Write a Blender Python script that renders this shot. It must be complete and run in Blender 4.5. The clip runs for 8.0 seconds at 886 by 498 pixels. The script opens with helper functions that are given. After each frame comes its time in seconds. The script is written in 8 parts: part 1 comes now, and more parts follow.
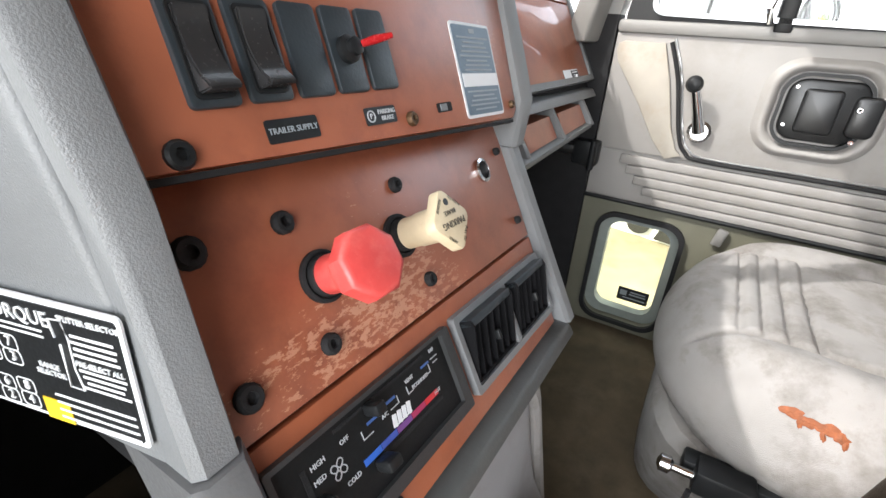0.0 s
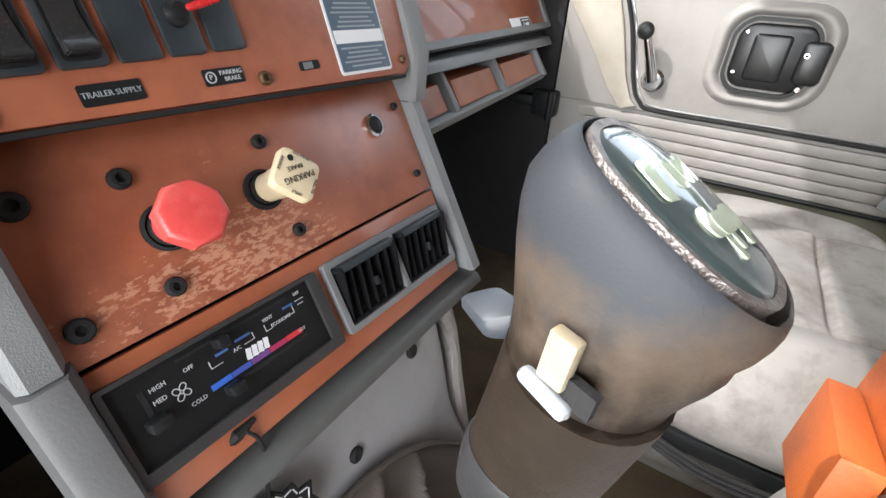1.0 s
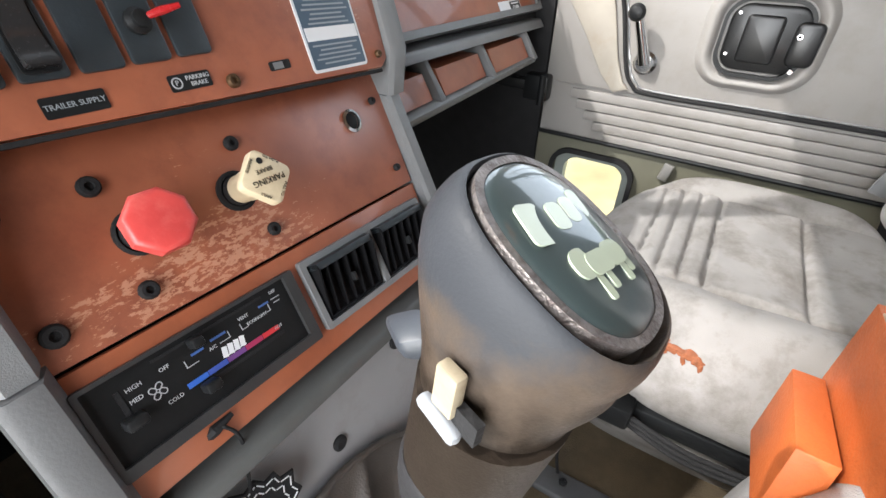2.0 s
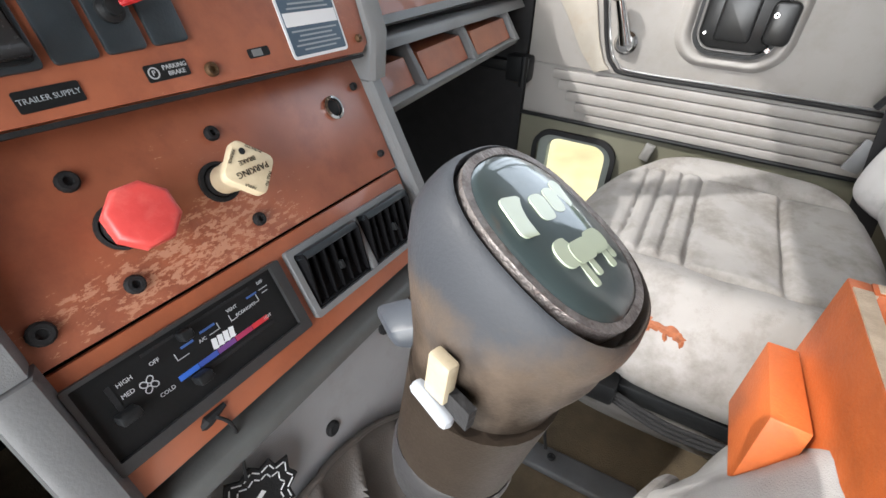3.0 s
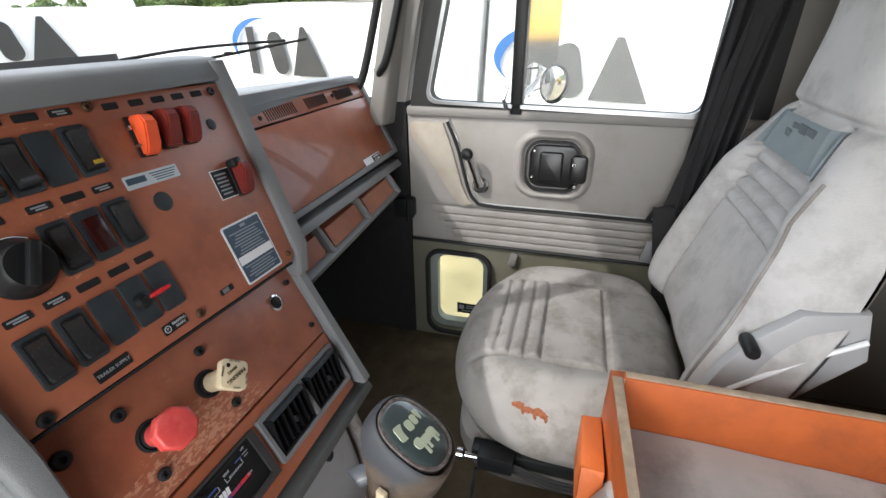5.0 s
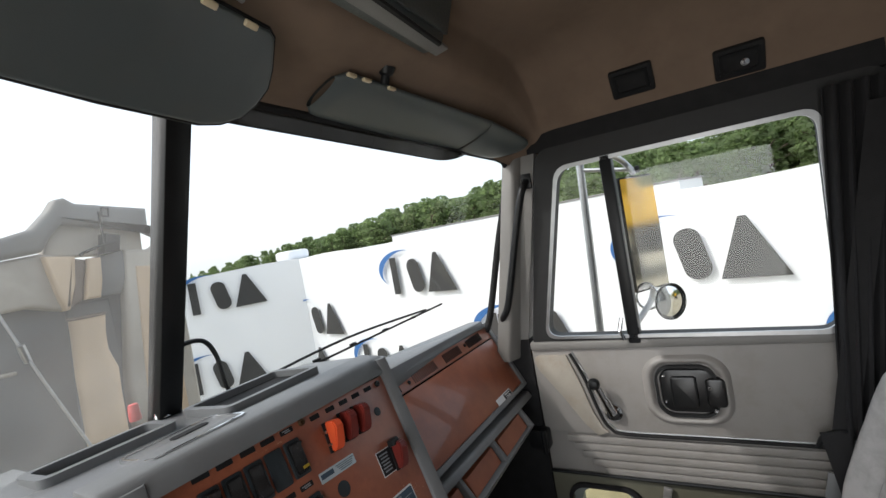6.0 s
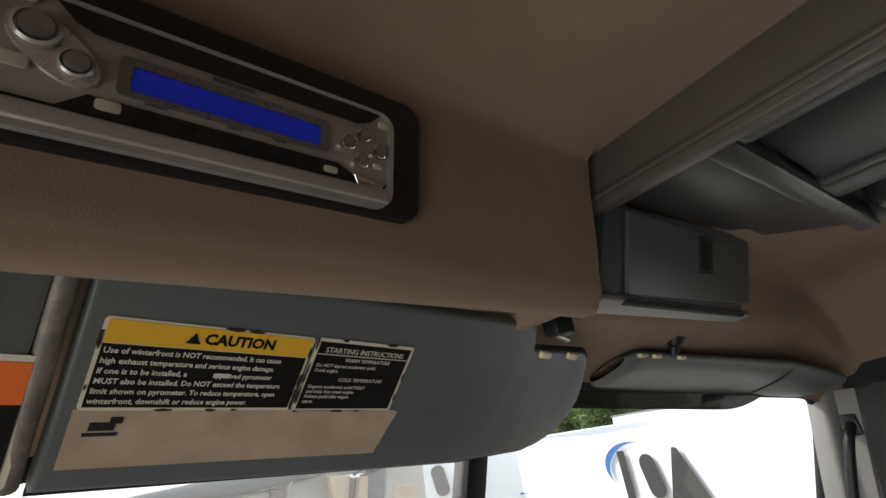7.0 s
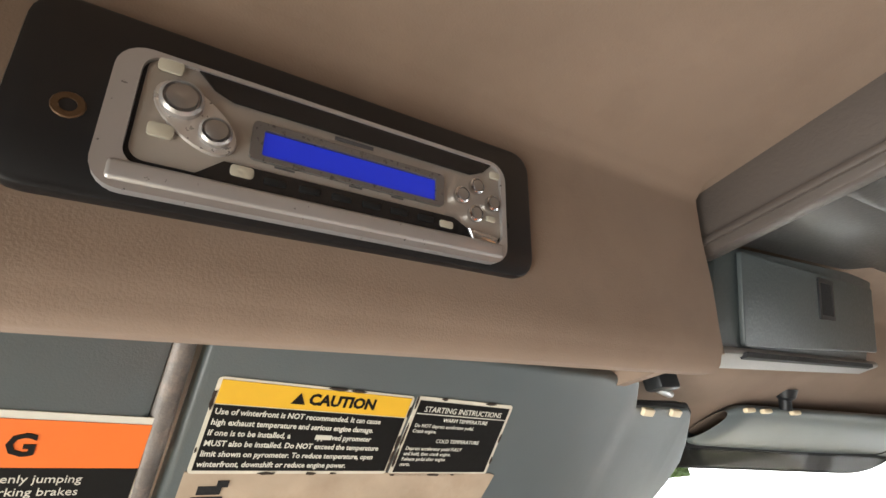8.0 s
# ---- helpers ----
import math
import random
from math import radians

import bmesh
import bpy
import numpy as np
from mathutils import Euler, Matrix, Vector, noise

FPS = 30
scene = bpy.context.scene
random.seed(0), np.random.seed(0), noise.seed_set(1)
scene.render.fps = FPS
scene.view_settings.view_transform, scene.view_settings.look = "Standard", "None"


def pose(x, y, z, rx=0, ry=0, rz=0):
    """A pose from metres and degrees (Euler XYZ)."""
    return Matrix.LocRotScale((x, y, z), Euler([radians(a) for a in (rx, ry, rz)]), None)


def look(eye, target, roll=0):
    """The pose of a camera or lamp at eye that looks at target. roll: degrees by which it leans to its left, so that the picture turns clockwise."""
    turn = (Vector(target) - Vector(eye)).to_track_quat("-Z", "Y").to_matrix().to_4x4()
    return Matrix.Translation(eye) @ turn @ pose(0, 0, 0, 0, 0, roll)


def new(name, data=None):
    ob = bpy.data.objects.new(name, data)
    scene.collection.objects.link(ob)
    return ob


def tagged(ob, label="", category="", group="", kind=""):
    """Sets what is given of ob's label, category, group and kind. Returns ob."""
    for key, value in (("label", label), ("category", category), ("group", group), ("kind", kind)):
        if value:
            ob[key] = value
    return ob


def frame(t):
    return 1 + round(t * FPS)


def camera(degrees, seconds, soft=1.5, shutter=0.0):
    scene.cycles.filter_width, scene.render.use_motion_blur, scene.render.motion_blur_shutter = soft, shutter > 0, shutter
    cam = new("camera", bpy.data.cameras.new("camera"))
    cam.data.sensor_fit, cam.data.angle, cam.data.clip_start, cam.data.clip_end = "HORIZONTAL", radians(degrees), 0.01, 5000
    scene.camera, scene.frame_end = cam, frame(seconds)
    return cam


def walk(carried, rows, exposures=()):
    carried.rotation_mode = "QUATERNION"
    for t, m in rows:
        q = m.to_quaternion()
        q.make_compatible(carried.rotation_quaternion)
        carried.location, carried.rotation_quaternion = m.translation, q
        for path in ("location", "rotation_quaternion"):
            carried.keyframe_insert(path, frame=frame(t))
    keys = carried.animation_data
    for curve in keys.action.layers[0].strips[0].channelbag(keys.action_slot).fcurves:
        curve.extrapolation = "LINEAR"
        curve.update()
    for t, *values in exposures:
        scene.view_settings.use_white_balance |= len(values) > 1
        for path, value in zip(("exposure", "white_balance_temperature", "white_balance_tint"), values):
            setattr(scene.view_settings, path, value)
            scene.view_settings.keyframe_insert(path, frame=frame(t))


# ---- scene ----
cam = camera(88.2, 8.0)
PATH = [
    (0, (-0.261, 0.2125, 0.8865), (1.1705, 1.0249, 0.065), 3.5),
    (0.5, (-0.2408, 0.138, 0.8985), (1.1236, 0.9347, -0.0454), 2.8),
    (1, (-0.2215, 0.0948, 0.904), (1.119, 0.8832, -0.0804), 2.5),
    (2.5, (-0.204, 0.0718, 0.9252), (1.0785, 0.8326, -0.1531), 1.4),
    (3, (-0.2068, 0.0727, 0.9252), (1.084, 0.7802, -0.1788), 1.5),
    (3.5, (-0.2123, 0.0589, 0.9528), (1.1042, 0.6385, -0.1945), 1.2),
    (4, (-0.2675, 0.0239, 1.0245), (1.0978, 0.5134, -0.1089), 1.1),
    (4.2, (-0.2905, 0.0202, 1.0448), (1.1052, 0.4812, -0.062), 1.2),
    (5.3, (-0.331, -0.0064, 1.1579), (1.302, 0.5189, 0.4937), -3.9),
    (5.5, (-0.3374, -0.0193, 1.1754), (1.314, 0.6173, 0.6703), -6.3),
    (5.8, (-0.3765, -0.036, 1.2263), (1.2229, 0.7601, 1.0069), -9.9),
    (6, (-0.4082, -0.0562, 1.286), (1.1462, 0.8478, 1.2277), -10.2),
    (6.2, (-0.4257, -0.0542, 1.3535), (1.0749, 0.9317, 1.4789), -10.6),
    (6.5, (-0.4478, -0.0377, 1.4293), (0.9488, 1.0957, 1.8148), -10.3),
    (6.8, (-0.4663, -0.0195, 1.4607), (0.6669, 1.2505, 2.0466), -9.5),
    (7, (-0.4809, 0.0, 1.479), (0.5642, 1.3303, 2.203), -8.8),
    (7.2, (-0.4849, 0.0152, 1.4916), (0.4104, 1.3382, 2.3209), -7.0),
    (7.5, (-0.4864, 0.0248, 1.5038), (0.3876, 1.4067, 2.3466), -6.9),
    (8, (-0.5002, 0.0239, 1.4992), (0.3379, 1.4058, 2.3778), -6.5),
]
EXPO = [(0.0, 2.5), (4.2, 2.35), (5.3, 1.52), (5.6, 1.28), (6.0, 0.95), (6.5, 0.25), (6.9, 0.9), (7.3, 2.15), (8.0, 3.05)]
walk(cam, [(t, look(eye, target, roll)) for t, eye, target, roll in PATH], EXPO)

# ---- world and sun ----
world = bpy.data.worlds.new("sky")
scene.world = world
world.use_nodes = True
wn = world.node_tree.nodes
sky = wn.new("ShaderNodeTexSky")
sky.sky_type, sky.sun_disc = "NISHITA", False
SUN_FROM = Vector((-0.513, 0.478, 0.713)).normalized()
sky.sun_elevation = math.asin(SUN_FROM.z)
sky.sun_rotation = math.atan2(SUN_FROM.x, SUN_FROM.y)
sky.dust_density, sky.air_density, sky.ozone_density = 4.0, 0.8, 0.6
haze = wn.new("ShaderNodeMix")
haze.data_type = "RGBA"
haze.inputs[0].default_value, haze.inputs[7].default_value = 0.5, (7.0, 7.2, 7.4, 1)
world.node_tree.links.new(sky.outputs[0], haze.inputs[6])
world.node_tree.links.new(haze.outputs[2], wn["Background"].inputs[0])
wn["Background"].inputs[1].default_value = 0.15
sun = new("sun", bpy.data.lights.new("sun", "SUN"))
sun.data.energy, sun.data.angle, sun.data.color = 0.9, radians(0.8), (1.0, 0.98, 0.95)
sun.matrix_world = look(SUN_FROM * 30, (0, 0, 0))
# daylight through the open driver door
sky_in = new("door_daylight", bpy.data.lights.new("door_daylight", "AREA"))
sky_in.data.shape, sky_in.data.size, sky_in.data.size_y, sky_in.data.energy, sky_in.data.color = "RECTANGLE", 0.78, 1.10, 2.7, (0.97, 0.985, 1.0)
sky_in.data.spread = radians(130)
sky_in.matrix_world = look((-0.96, -0.03, 0.92), (0.3, -0.22, 0.76))


# ---- materials ----
def material(name, base, rough=0.6, metal=0.0, var=0.12, scale=30.0, fine=400.0, bump=0.15, tint=None, stain=0.0,
             stain_scale=6.0, stain_color=(0.05, 0.04, 0.03), coat=0.0, wave=0.0, wave_scale=300.0, islands=0.0):
    """A surface with coarse and fine variation, stains of their own shape and fine relief, at real size."""
    m = bpy.data.materials.new(name)
    m.use_nodes = True
    nt = m.node_tree
    n, l = nt.nodes, nt.links
    b = n["Principled BSDF"]
    b.inputs["Metallic"].default_value = metal
    b.inputs["Coat Weight"].default_value = coat
    co = n.new("ShaderNodeTexCoord").outputs["Object"]

    def noise_tex(s, detail=3.0, rough_=0.55):
        t = n.new("ShaderNodeTexNoise")
        t.inputs["Scale"].default_value, t.inputs["Detail"].default_value, t.inputs["Roughness"].default_value = s, detail, rough_
        l.new(co, t.inputs["Vector"])
        return t.outputs["Fac"]

    big, small = noise_tex(scale), noise_tex(fine, 2.0)
    mix = n.new("ShaderNodeMix")
    mix.data_type = "RGBA"
    dark = tuple(c * (1 - var * 1.6) for c in base)
    lite = tuple(min(1, c * (1 + var)) for c in (tint or base))
    mix.inputs[6].default_value, mix.inputs[7].default_value = (*dark, 1), (*lite, 1)
    l.new(big, mix.inputs[0])
    col = mix.outputs[2]
    if islands:
        g = n.new("ShaderNodeObjectInfo")
        v = n.new("ShaderNodeHueSaturation")
        mr = n.new("ShaderNodeMapRange")
        mr.inputs[3].default_value, mr.inputs[4].default_value = 1 - islands, 1 + islands
        l.new(g.outputs["Random"], mr.inputs[0])
        l.new(mr.outputs[0], v.inputs["Value"])
        l.new(col, v.inputs["Color"])
        col = v.outputs["Color"]
    if stain:
        st = noise_tex(stain_scale, 6.0, 0.68)
        r = n.new("ShaderNodeMapRange")
        r.inputs[1].default_value, r.inputs[2].default_value, r.inputs[4].default_value = 0.48, 0.70, stain
        l.new(st, r.inputs[0])
        mx = n.new("ShaderNodeMix")
        mx.data_type = "RGBA"
        mx.inputs[7].default_value = (*stain_color, 1)
        l.new(r.outputs[0], mx.inputs[0])
        l.new(col, mx.inputs[6])
        col = mx.outputs[2]
    l.new(col, b.inputs["Base Color"])
    rr = n.new("ShaderNodeMapRange")
    rr.inputs[3].default_value, rr.inputs[4].default_value = max(0.02, rough - 0.1), min(1, rough + 0.1)
    l.new(small, rr.inputs[0])
    l.new(rr.outputs[0], b.inputs["Roughness"])
    if bump:
        bm_ = n.new("ShaderNodeBump")
        bm_.inputs["Strength"].default_value, bm_.inputs["Distance"].default_value = bump, 0.002
        h = small
        if wave:
            w = n.new("ShaderNodeTexWave")
            w.inputs["Scale"].default_value, w.inputs["Distortion"].default_value = wave_scale, 1.0
            l.new(co, w.inputs["Vector"])
            ad = n.new("ShaderNodeMath")
            ad.operation = "ADD"
            l.new(w.outputs["Fac"], ad.inputs[0])
            l.new(small, ad.inputs[1])
            h = ad.outputs[0]
        l.new(h, bm_.inputs["Height"])
        l.new(bm_.outputs[0], b.inputs["Normal"])
    return m


def glass_material(name, color=(1, 1, 1), rough=0.0):
    m = bpy.data.materials.new(name)
    m.use_nodes = True
    n, l = m.node_tree.nodes, m.node_tree.links
    n.remove(n["Principled BSDF"])
    tr, gl, mx, fr = n.new("ShaderNodeBsdfTransparent"), n.new("ShaderNodeBsdfGlossy"), n.new("ShaderNodeMixShader"), n.new("ShaderNodeLayerWeight")
    tr.inputs[0].default_value = (*color, 1)
    gl.inputs["Roughness"].default_value = rough
    fr.inputs[0].default_value = 0.5
    pw, sc_ = n.new("ShaderNodeMath"), n.new("ShaderNodeMapRange")
    pw.operation, pw.inputs[1].default_value = "POWER", 4.0
    sc_.inputs[3].default_value, sc_.inputs[4].default_value = 0.025, 0.55
    l.new(fr.outputs["Facing"], pw.inputs[0])
    l.new(pw.outputs[0], sc_.inputs[0])
    l.new(sc_.outputs[0], mx.inputs[0])
    l.new(tr.outputs[0], mx.inputs[1])
    l.new(gl.outputs[0], mx.inputs[2])
    l.new(mx.outputs[0], n["Material Output"].inputs[0])
    return m


def glow_material(name, color, strength):
    m = material(name, color, 0.4, bump=0)
    b = m.node_tree.nodes["Principled BSDF"]
    b.inputs["Emission Color"].default_value, b.inputs["Emission Strength"].default_value = (*color, 1), strength
    return m


def worn_panel_material():
    """Red-brown wood-look laminate, worn pale in scuffed patches."""
    m = material("laminate", (0.30, 0.088, 0.044), 0.40, var=0.25, scale=14, fine=500, bump=0.05, tint=(0.37, 0.118, 0.060), stain=0.65, stain_scale=13, stain_color=(0.15, 0.042, 0.026), coat=0.5)
    m.node_tree.nodes["Principled BSDF"].inputs["Coat Roughness"].default_value = 0.3
    n, l = m.node_tree.nodes, m.node_tree.links
    b = n["Principled BSDF"]
    co = n.new("ShaderNodeTexCoord")
    mp = n.new("ShaderNodeMapping")
    mp.inputs["Scale"].default_value = (110, 260, 260)
    l.new(co.outputs["Object"], mp.inputs[0])
    t = n.new("ShaderNodeTexNoise")
    t.inputs["Scale"].default_value, t.inputs["Detail"].default_value, t.inputs["Roughness"].default_value = 1.0, 5, 0.7
    l.new(mp.outputs[0], t.inputs["Vector"])
    t2 = n.new("ShaderNodeTexNoise")
    t2.inputs["Scale"].default_value = 7.0
    l.new(co.outputs["Object"], t2.inputs["Vector"])
    a = n.new("ShaderNodeMath")
    a.operation = "MULTIPLY"
    l.new(t.outputs["Fac"], a.inputs[0])
    l.new(t2.outputs["Fac"], a.inputs[1])
    # heaviest wear: the hand-height band under the two valve knobs
    xyz = n.new("ShaderNodeSeparateXYZ")
    l.new(co.outputs["Object"], xyz.inputs[0])
    zc, za, zr, xr, band = n.new("ShaderNodeMath"), n.new("ShaderNodeMath"), n.new("ShaderNodeMapRange"), n.new("ShaderNodeMapRange"), n.new("ShaderNodeMath")
    zc.operation, zc.inputs[1].default_value = "SUBTRACT", 0.138
    za.operation = "ABSOLUTE"
    zr.inputs[1].default_value, zr.inputs[2].default_value, zr.inputs[3].default_value, zr.inputs[4].default_value = 0.010, 0.040, 0.178, 0.0
    xr.inputs[1].default_value, xr.inputs[2].default_value, xr.inputs[3].default_value, xr.inputs[4].default_value = -0.31, -0.17, 1.0, 0.0
    band.operation = "MULTIPLY_ADD"
    l.new(xyz.outputs[2], zc.inputs[0])
    l.new(zc.outputs[0], za.inputs[0])
    l.new(za.outputs[0], zr.inputs[0])
    l.new(xyz.outputs[0], xr.inputs[0])
    l.new(zr.outputs[0], band.inputs[0])
    l.new(xr.outputs[0], band.inputs[1])
    l.new(a.outputs[0], band.inputs[2])
    r = n.new("ShaderNodeMapRange")
    r.inputs[1].default_value, r.inputs[2].default_value, r.inputs[4].default_value = 0.394, 0.408, 0.72
    l.new(band.outputs[0], r.inputs[0])
    mx = n.new("ShaderNodeMix")
    mx.data_type = "RGBA"
    mx.inputs[7].default_value = (0.52, 0.27, 0.17, 1)
    l.new(r.outputs[0], mx.inputs[0])
    l.new(b.inputs["Base Color"].links[0].from_socket, mx.inputs[6])
    l.new(mx.outputs[2], b.inputs["Base Color"])
    return m


LAM = worn_panel_material()
LAM_EDGE = material("laminate_plain", (0.33, 0.096, 0.042), 0.42, var=0.2, scale=20, bump=0.05, stain=0.5, stain_scale=12, stain_color=(0.17, 0.05, 0.028), coat=0.3)
GREY = material("grey_vinyl", (0.172, 0.180, 0.186), 0.48, var=0.12, scale=8, fine=900, bump=0.22, stain=0.2, stain_scale=5)
GREY_LT = material("pale_grey_vinyl", (0.20, 0.196, 0.188), 0.5, var=0.1, scale=6, fine=800, bump=0.2, stain=0.2, stain_scale=5, stain_color=(0.2, 0.18, 0.15))
GREY_TOP = material("dusty_dash_top", (0.15, 0.155, 0.162), 0.34, var=0.15, scale=7, fine=800, bump=0.15, stain=0.3, stain_scale=6, stain_color=(0.19, 0.175, 0.155))
DOOR_M = material("door_vinyl", (0.262, 0.25, 0.238), 0.42, var=0.1, scale=5, fine=900, bump=0.15, stain=0.5, stain_scale=6, stain_color=(0.17, 0.155, 0.135))
VELOUR = material("grey_velour", (0.285, 0.272, 0.26), 0.95, var=0.18, scale=14, fine=900, bump=0.5, stain=0.85, stain_scale=11, stain_color=(0.13, 0.115, 0.10))
VELOUR_RIB = material("grey_velour_inset", (0.47, 0.468, 0.465), 0.95, var=0.14, scale=12, fine=800, bump=0.4, stain=0.45, stain_scale=10, stain_color=(0.15, 0.14, 0.13))
HEADLINER = material("tan_headliner", (0.205, 0.146, 0.106), 0.95, var=0.14, scale=9, fine=900, bump=0.12, stain=0.45, stain_scale=7, stain_color=(0.145, 0.098, 0.068))
BLACK = material("black_plastic", (0.012, 0.013, 0.014), 0.40, var=0.2, scale=40, bump=0.08)
BLACK_MATT = material("black_rubber", (0.02, 0.02, 0.021), 0.75, var=0.2, scale=30, bump=0.3)
BLACK_MATT.node_tree.nodes["Principled BSDF"].inputs["Specular IOR Level"].default_value = 0.2
BLACK.node_tree.nodes["Principled BSDF"].inputs["Specular IOR Level"].default_value = 0.28
SWITCH = material("switch_plate", (0.022, 0.03, 0.036), 0.45, var=0.2, scale=60, bump=0.1)
WHITE = material("white_print", (0.72, 0.74, 0.76), 0.6, var=0.05, bump=0.02)
GREYPRINT = material("grey_print", (0.27, 0.30, 0.325), 0.6, var=0.05, bump=0.02)
NAVY = material("dark_blue_print", (0.045, 0.08, 0.12), 0.4, var=0.1, bump=0.03)
RED_P = material("red_plastic", (0.58, 0.055, 0.055), 0.38, var=0.15, scale=50, bump=0.08, tint=(0.66, 0.08, 0.07), stain=0.4, stain_scale=40, stain_color=(0.72, 0.2, 0.17))
RED_DK = material("dark_red_plastic", (0.16, 0.02, 0.015), 0.35, var=0.2, bump=0.05)
ORANGE_P = material("orange_guard", (0.75, 0.10, 0.03), 0.4, var=0.1, bump=0.05)
CREAM = material("cream_plastic", (0.66, 0.56, 0.38), 0.5, var=0.12, scale=60, bump=0.08, stain=0.4, stain_scale=30, stain_color=(0.3, 0.22, 0.12))
CHROME = material("chrome", (0.75, 0.76, 0.78), 0.15, metal=1.0, var=0.1, bump=0.02)
STEEL = material("steel", (0.5, 0.51, 0.52), 0.35, metal=1.0, var=0.15, bump=0.1)
ORANGE_WOOD = material("orange_painted_wood", (0.50, 0.115, 0.025), 0.55, var=0.2, scale=18, fine=300, bump=0.3, stain=0.5, stain_scale=12, stain_color=(0.22, 0.06, 0.02))
BARE_WOOD = material("bare_plywood", (0.42, 0.33, 0.24), 0.8, var=0.3, scale=60, fine=500, bump=0.4)
CARPET = material("floor_mat", (0.085, 0.062, 0.035), 0.95, var=0.4, scale=14, fine=350, bump=0.6, stain=0.5, stain_scale=8, stain_color=(0.14, 0.11, 0.07))


def soiled_knob_material():
    """Grey plastic, rubbed pale brown at the neck and dark brown where the palm grips it."""
    m = material("shift_knob_plastic", (0.036, 0.039, 0.045), 0.52, var=0.25, scale=20, fine=900, bump=0.08)
    n, l = m.node_tree.nodes, m.node_tree.links
    b = n["Principled BSDF"]
    co = n.new("ShaderNodeTexCoord").outputs["Object"]
    xyz = n.new("ShaderNodeSeparateXYZ")
    l.new(co, xyz.inputs[0])
    col = b.inputs["Base Color"].links[0].from_socket
    for z0, z1, scale, amount, colour, top in ((0.852, 0.826, 45, 0.070, (0.074, 0.054, 0.039), 0.9), (0.838, 0.806, 60, 0.075, (0.013, 0.0092, 0.0065), 0.92), (0.80, 0.70, 130, 0.40, (0.09, 0.072, 0.056), 0.08)):
        t, sc_, ad, r, mx = (n.new("ShaderNode" + k) for k in ("TexNoise", "Math", "Math", "MapRange", "Mix"))
        t.inputs["Scale"].default_value, t.inputs["Detail"].default_value, t.inputs["Roughness"].default_value = scale, 5, 0.62
        l.new(co, t.inputs["Vector"])
        sc_.operation, sc_.inputs[1].default_value = "MULTIPLY_ADD", amount
        sc_.inputs[2].default_value = -0.5 * amount
        l.new(t.outputs["Fac"], sc_.inputs[0])
        ad.operation = "ADD"
        l.new(sc_.outputs[0], ad.inputs[0])
        l.new(xyz.outputs[2], ad.inputs[1])
        r.inputs[1].default_value, r.inputs[2].default_value, r.inputs[4].default_value = z0, z1, top
        l.new(ad.outputs[0], r.inputs[0])
        mx.data_type = "RGBA"
        mx.inputs[7].default_value = (*colour, 1)
        l.new(r.outputs[0], mx.inputs[0])
        l.new(col, mx.inputs[6])
        col = mx.outputs[2]
    l.new(col, b.inputs["Base Color"])
    return m


KNOB_M = soiled_knob_material()
KNOB_M.node_tree.nodes["Principled BSDF"].inputs["Specular IOR Level"].default_value = 0.2
BANNER = material("white_banner", (0.80, 0.82, 0.85), 0.6, var=0.05, scale=0.8, fine=6, bump=0.06)
SAND = material("sandy_ground", (0.36, 0.32, 0.23), 0.95, var=0.4, scale=1.5, fine=14, bump=0.8, stain=0.7, stain_scale=1.1, stain_color=(0.20, 0.18, 0.10))
LEAF = material("foliage", (0.12, 0.17, 0.075), 0.8, var=0.35, scale=0.25, fine=3, bump=0.3, tint=(0.17, 0.22, 0.11), islands=0.3)
ln, ll = LEAF.node_tree.nodes, LEAF.node_tree.links
lt_, lm_ = ln.new("ShaderNodeBsdfTranslucent"), ln.new("ShaderNodeMixShader")
lt_.inputs[0].default_value = (0.28, 0.38, 0.16, 1)
lm_.inputs[0].default_value = 0.6
ll.new(ln["Principled BSDF"].outputs[0], lm_.inputs[1])
ll.new(lt_.outputs[0], lm_.inputs[2])
ll.new(lm_.outputs[0], ln["Material Output"].inputs[0])
BARK = material("bark", (0.10, 0.075, 0.055), 0.9, var=0.3, scale=4, fine=40, bump=0.6)
CLEAR = glass_material("clear_glass", (0.93, 0.95, 0.95))


def dusty(m, color, amount, see_through):
    """A film of dust over a see-through material: it scatters light forward and back."""
    n, l = m.node_tree.nodes, m.node_tree.links
    dust, film = n.new("ShaderNodeBsdfTranslucent" if see_through else "ShaderNodeBsdfDiffuse"), n.new("ShaderNodeMixShader")
    blot, rng_ = n.new("ShaderNodeTexNoise"), n.new("ShaderNodeMapRange")
    blot.inputs["Scale"].default_value, blot.inputs["Detail"].default_value = 6.0, 5.0
    l.new(n.new("ShaderNodeTexCoord").outputs["Object"], blot.inputs["Vector"])
    rng_.inputs[1].default_value, rng_.inputs[2].default_value, rng_.inputs[3].default_value, rng_.inputs[4].default_value = 0.3, 0.7, 0.7 * amount, 1.3 * amount
    l.new(blot.outputs["Fac"], rng_.inputs[0])
    l.new(rng_.outputs[0], film.inputs[0])
    dust.inputs[0].default_value = (*color, 1)
    l.new(n["Material Output"].inputs[0].links[0].from_socket, film.inputs[1])
    l.new(dust.outputs[0], film.inputs[2])
    l.new(film.outputs[0], n["Material Output"].inputs[0])
    return m


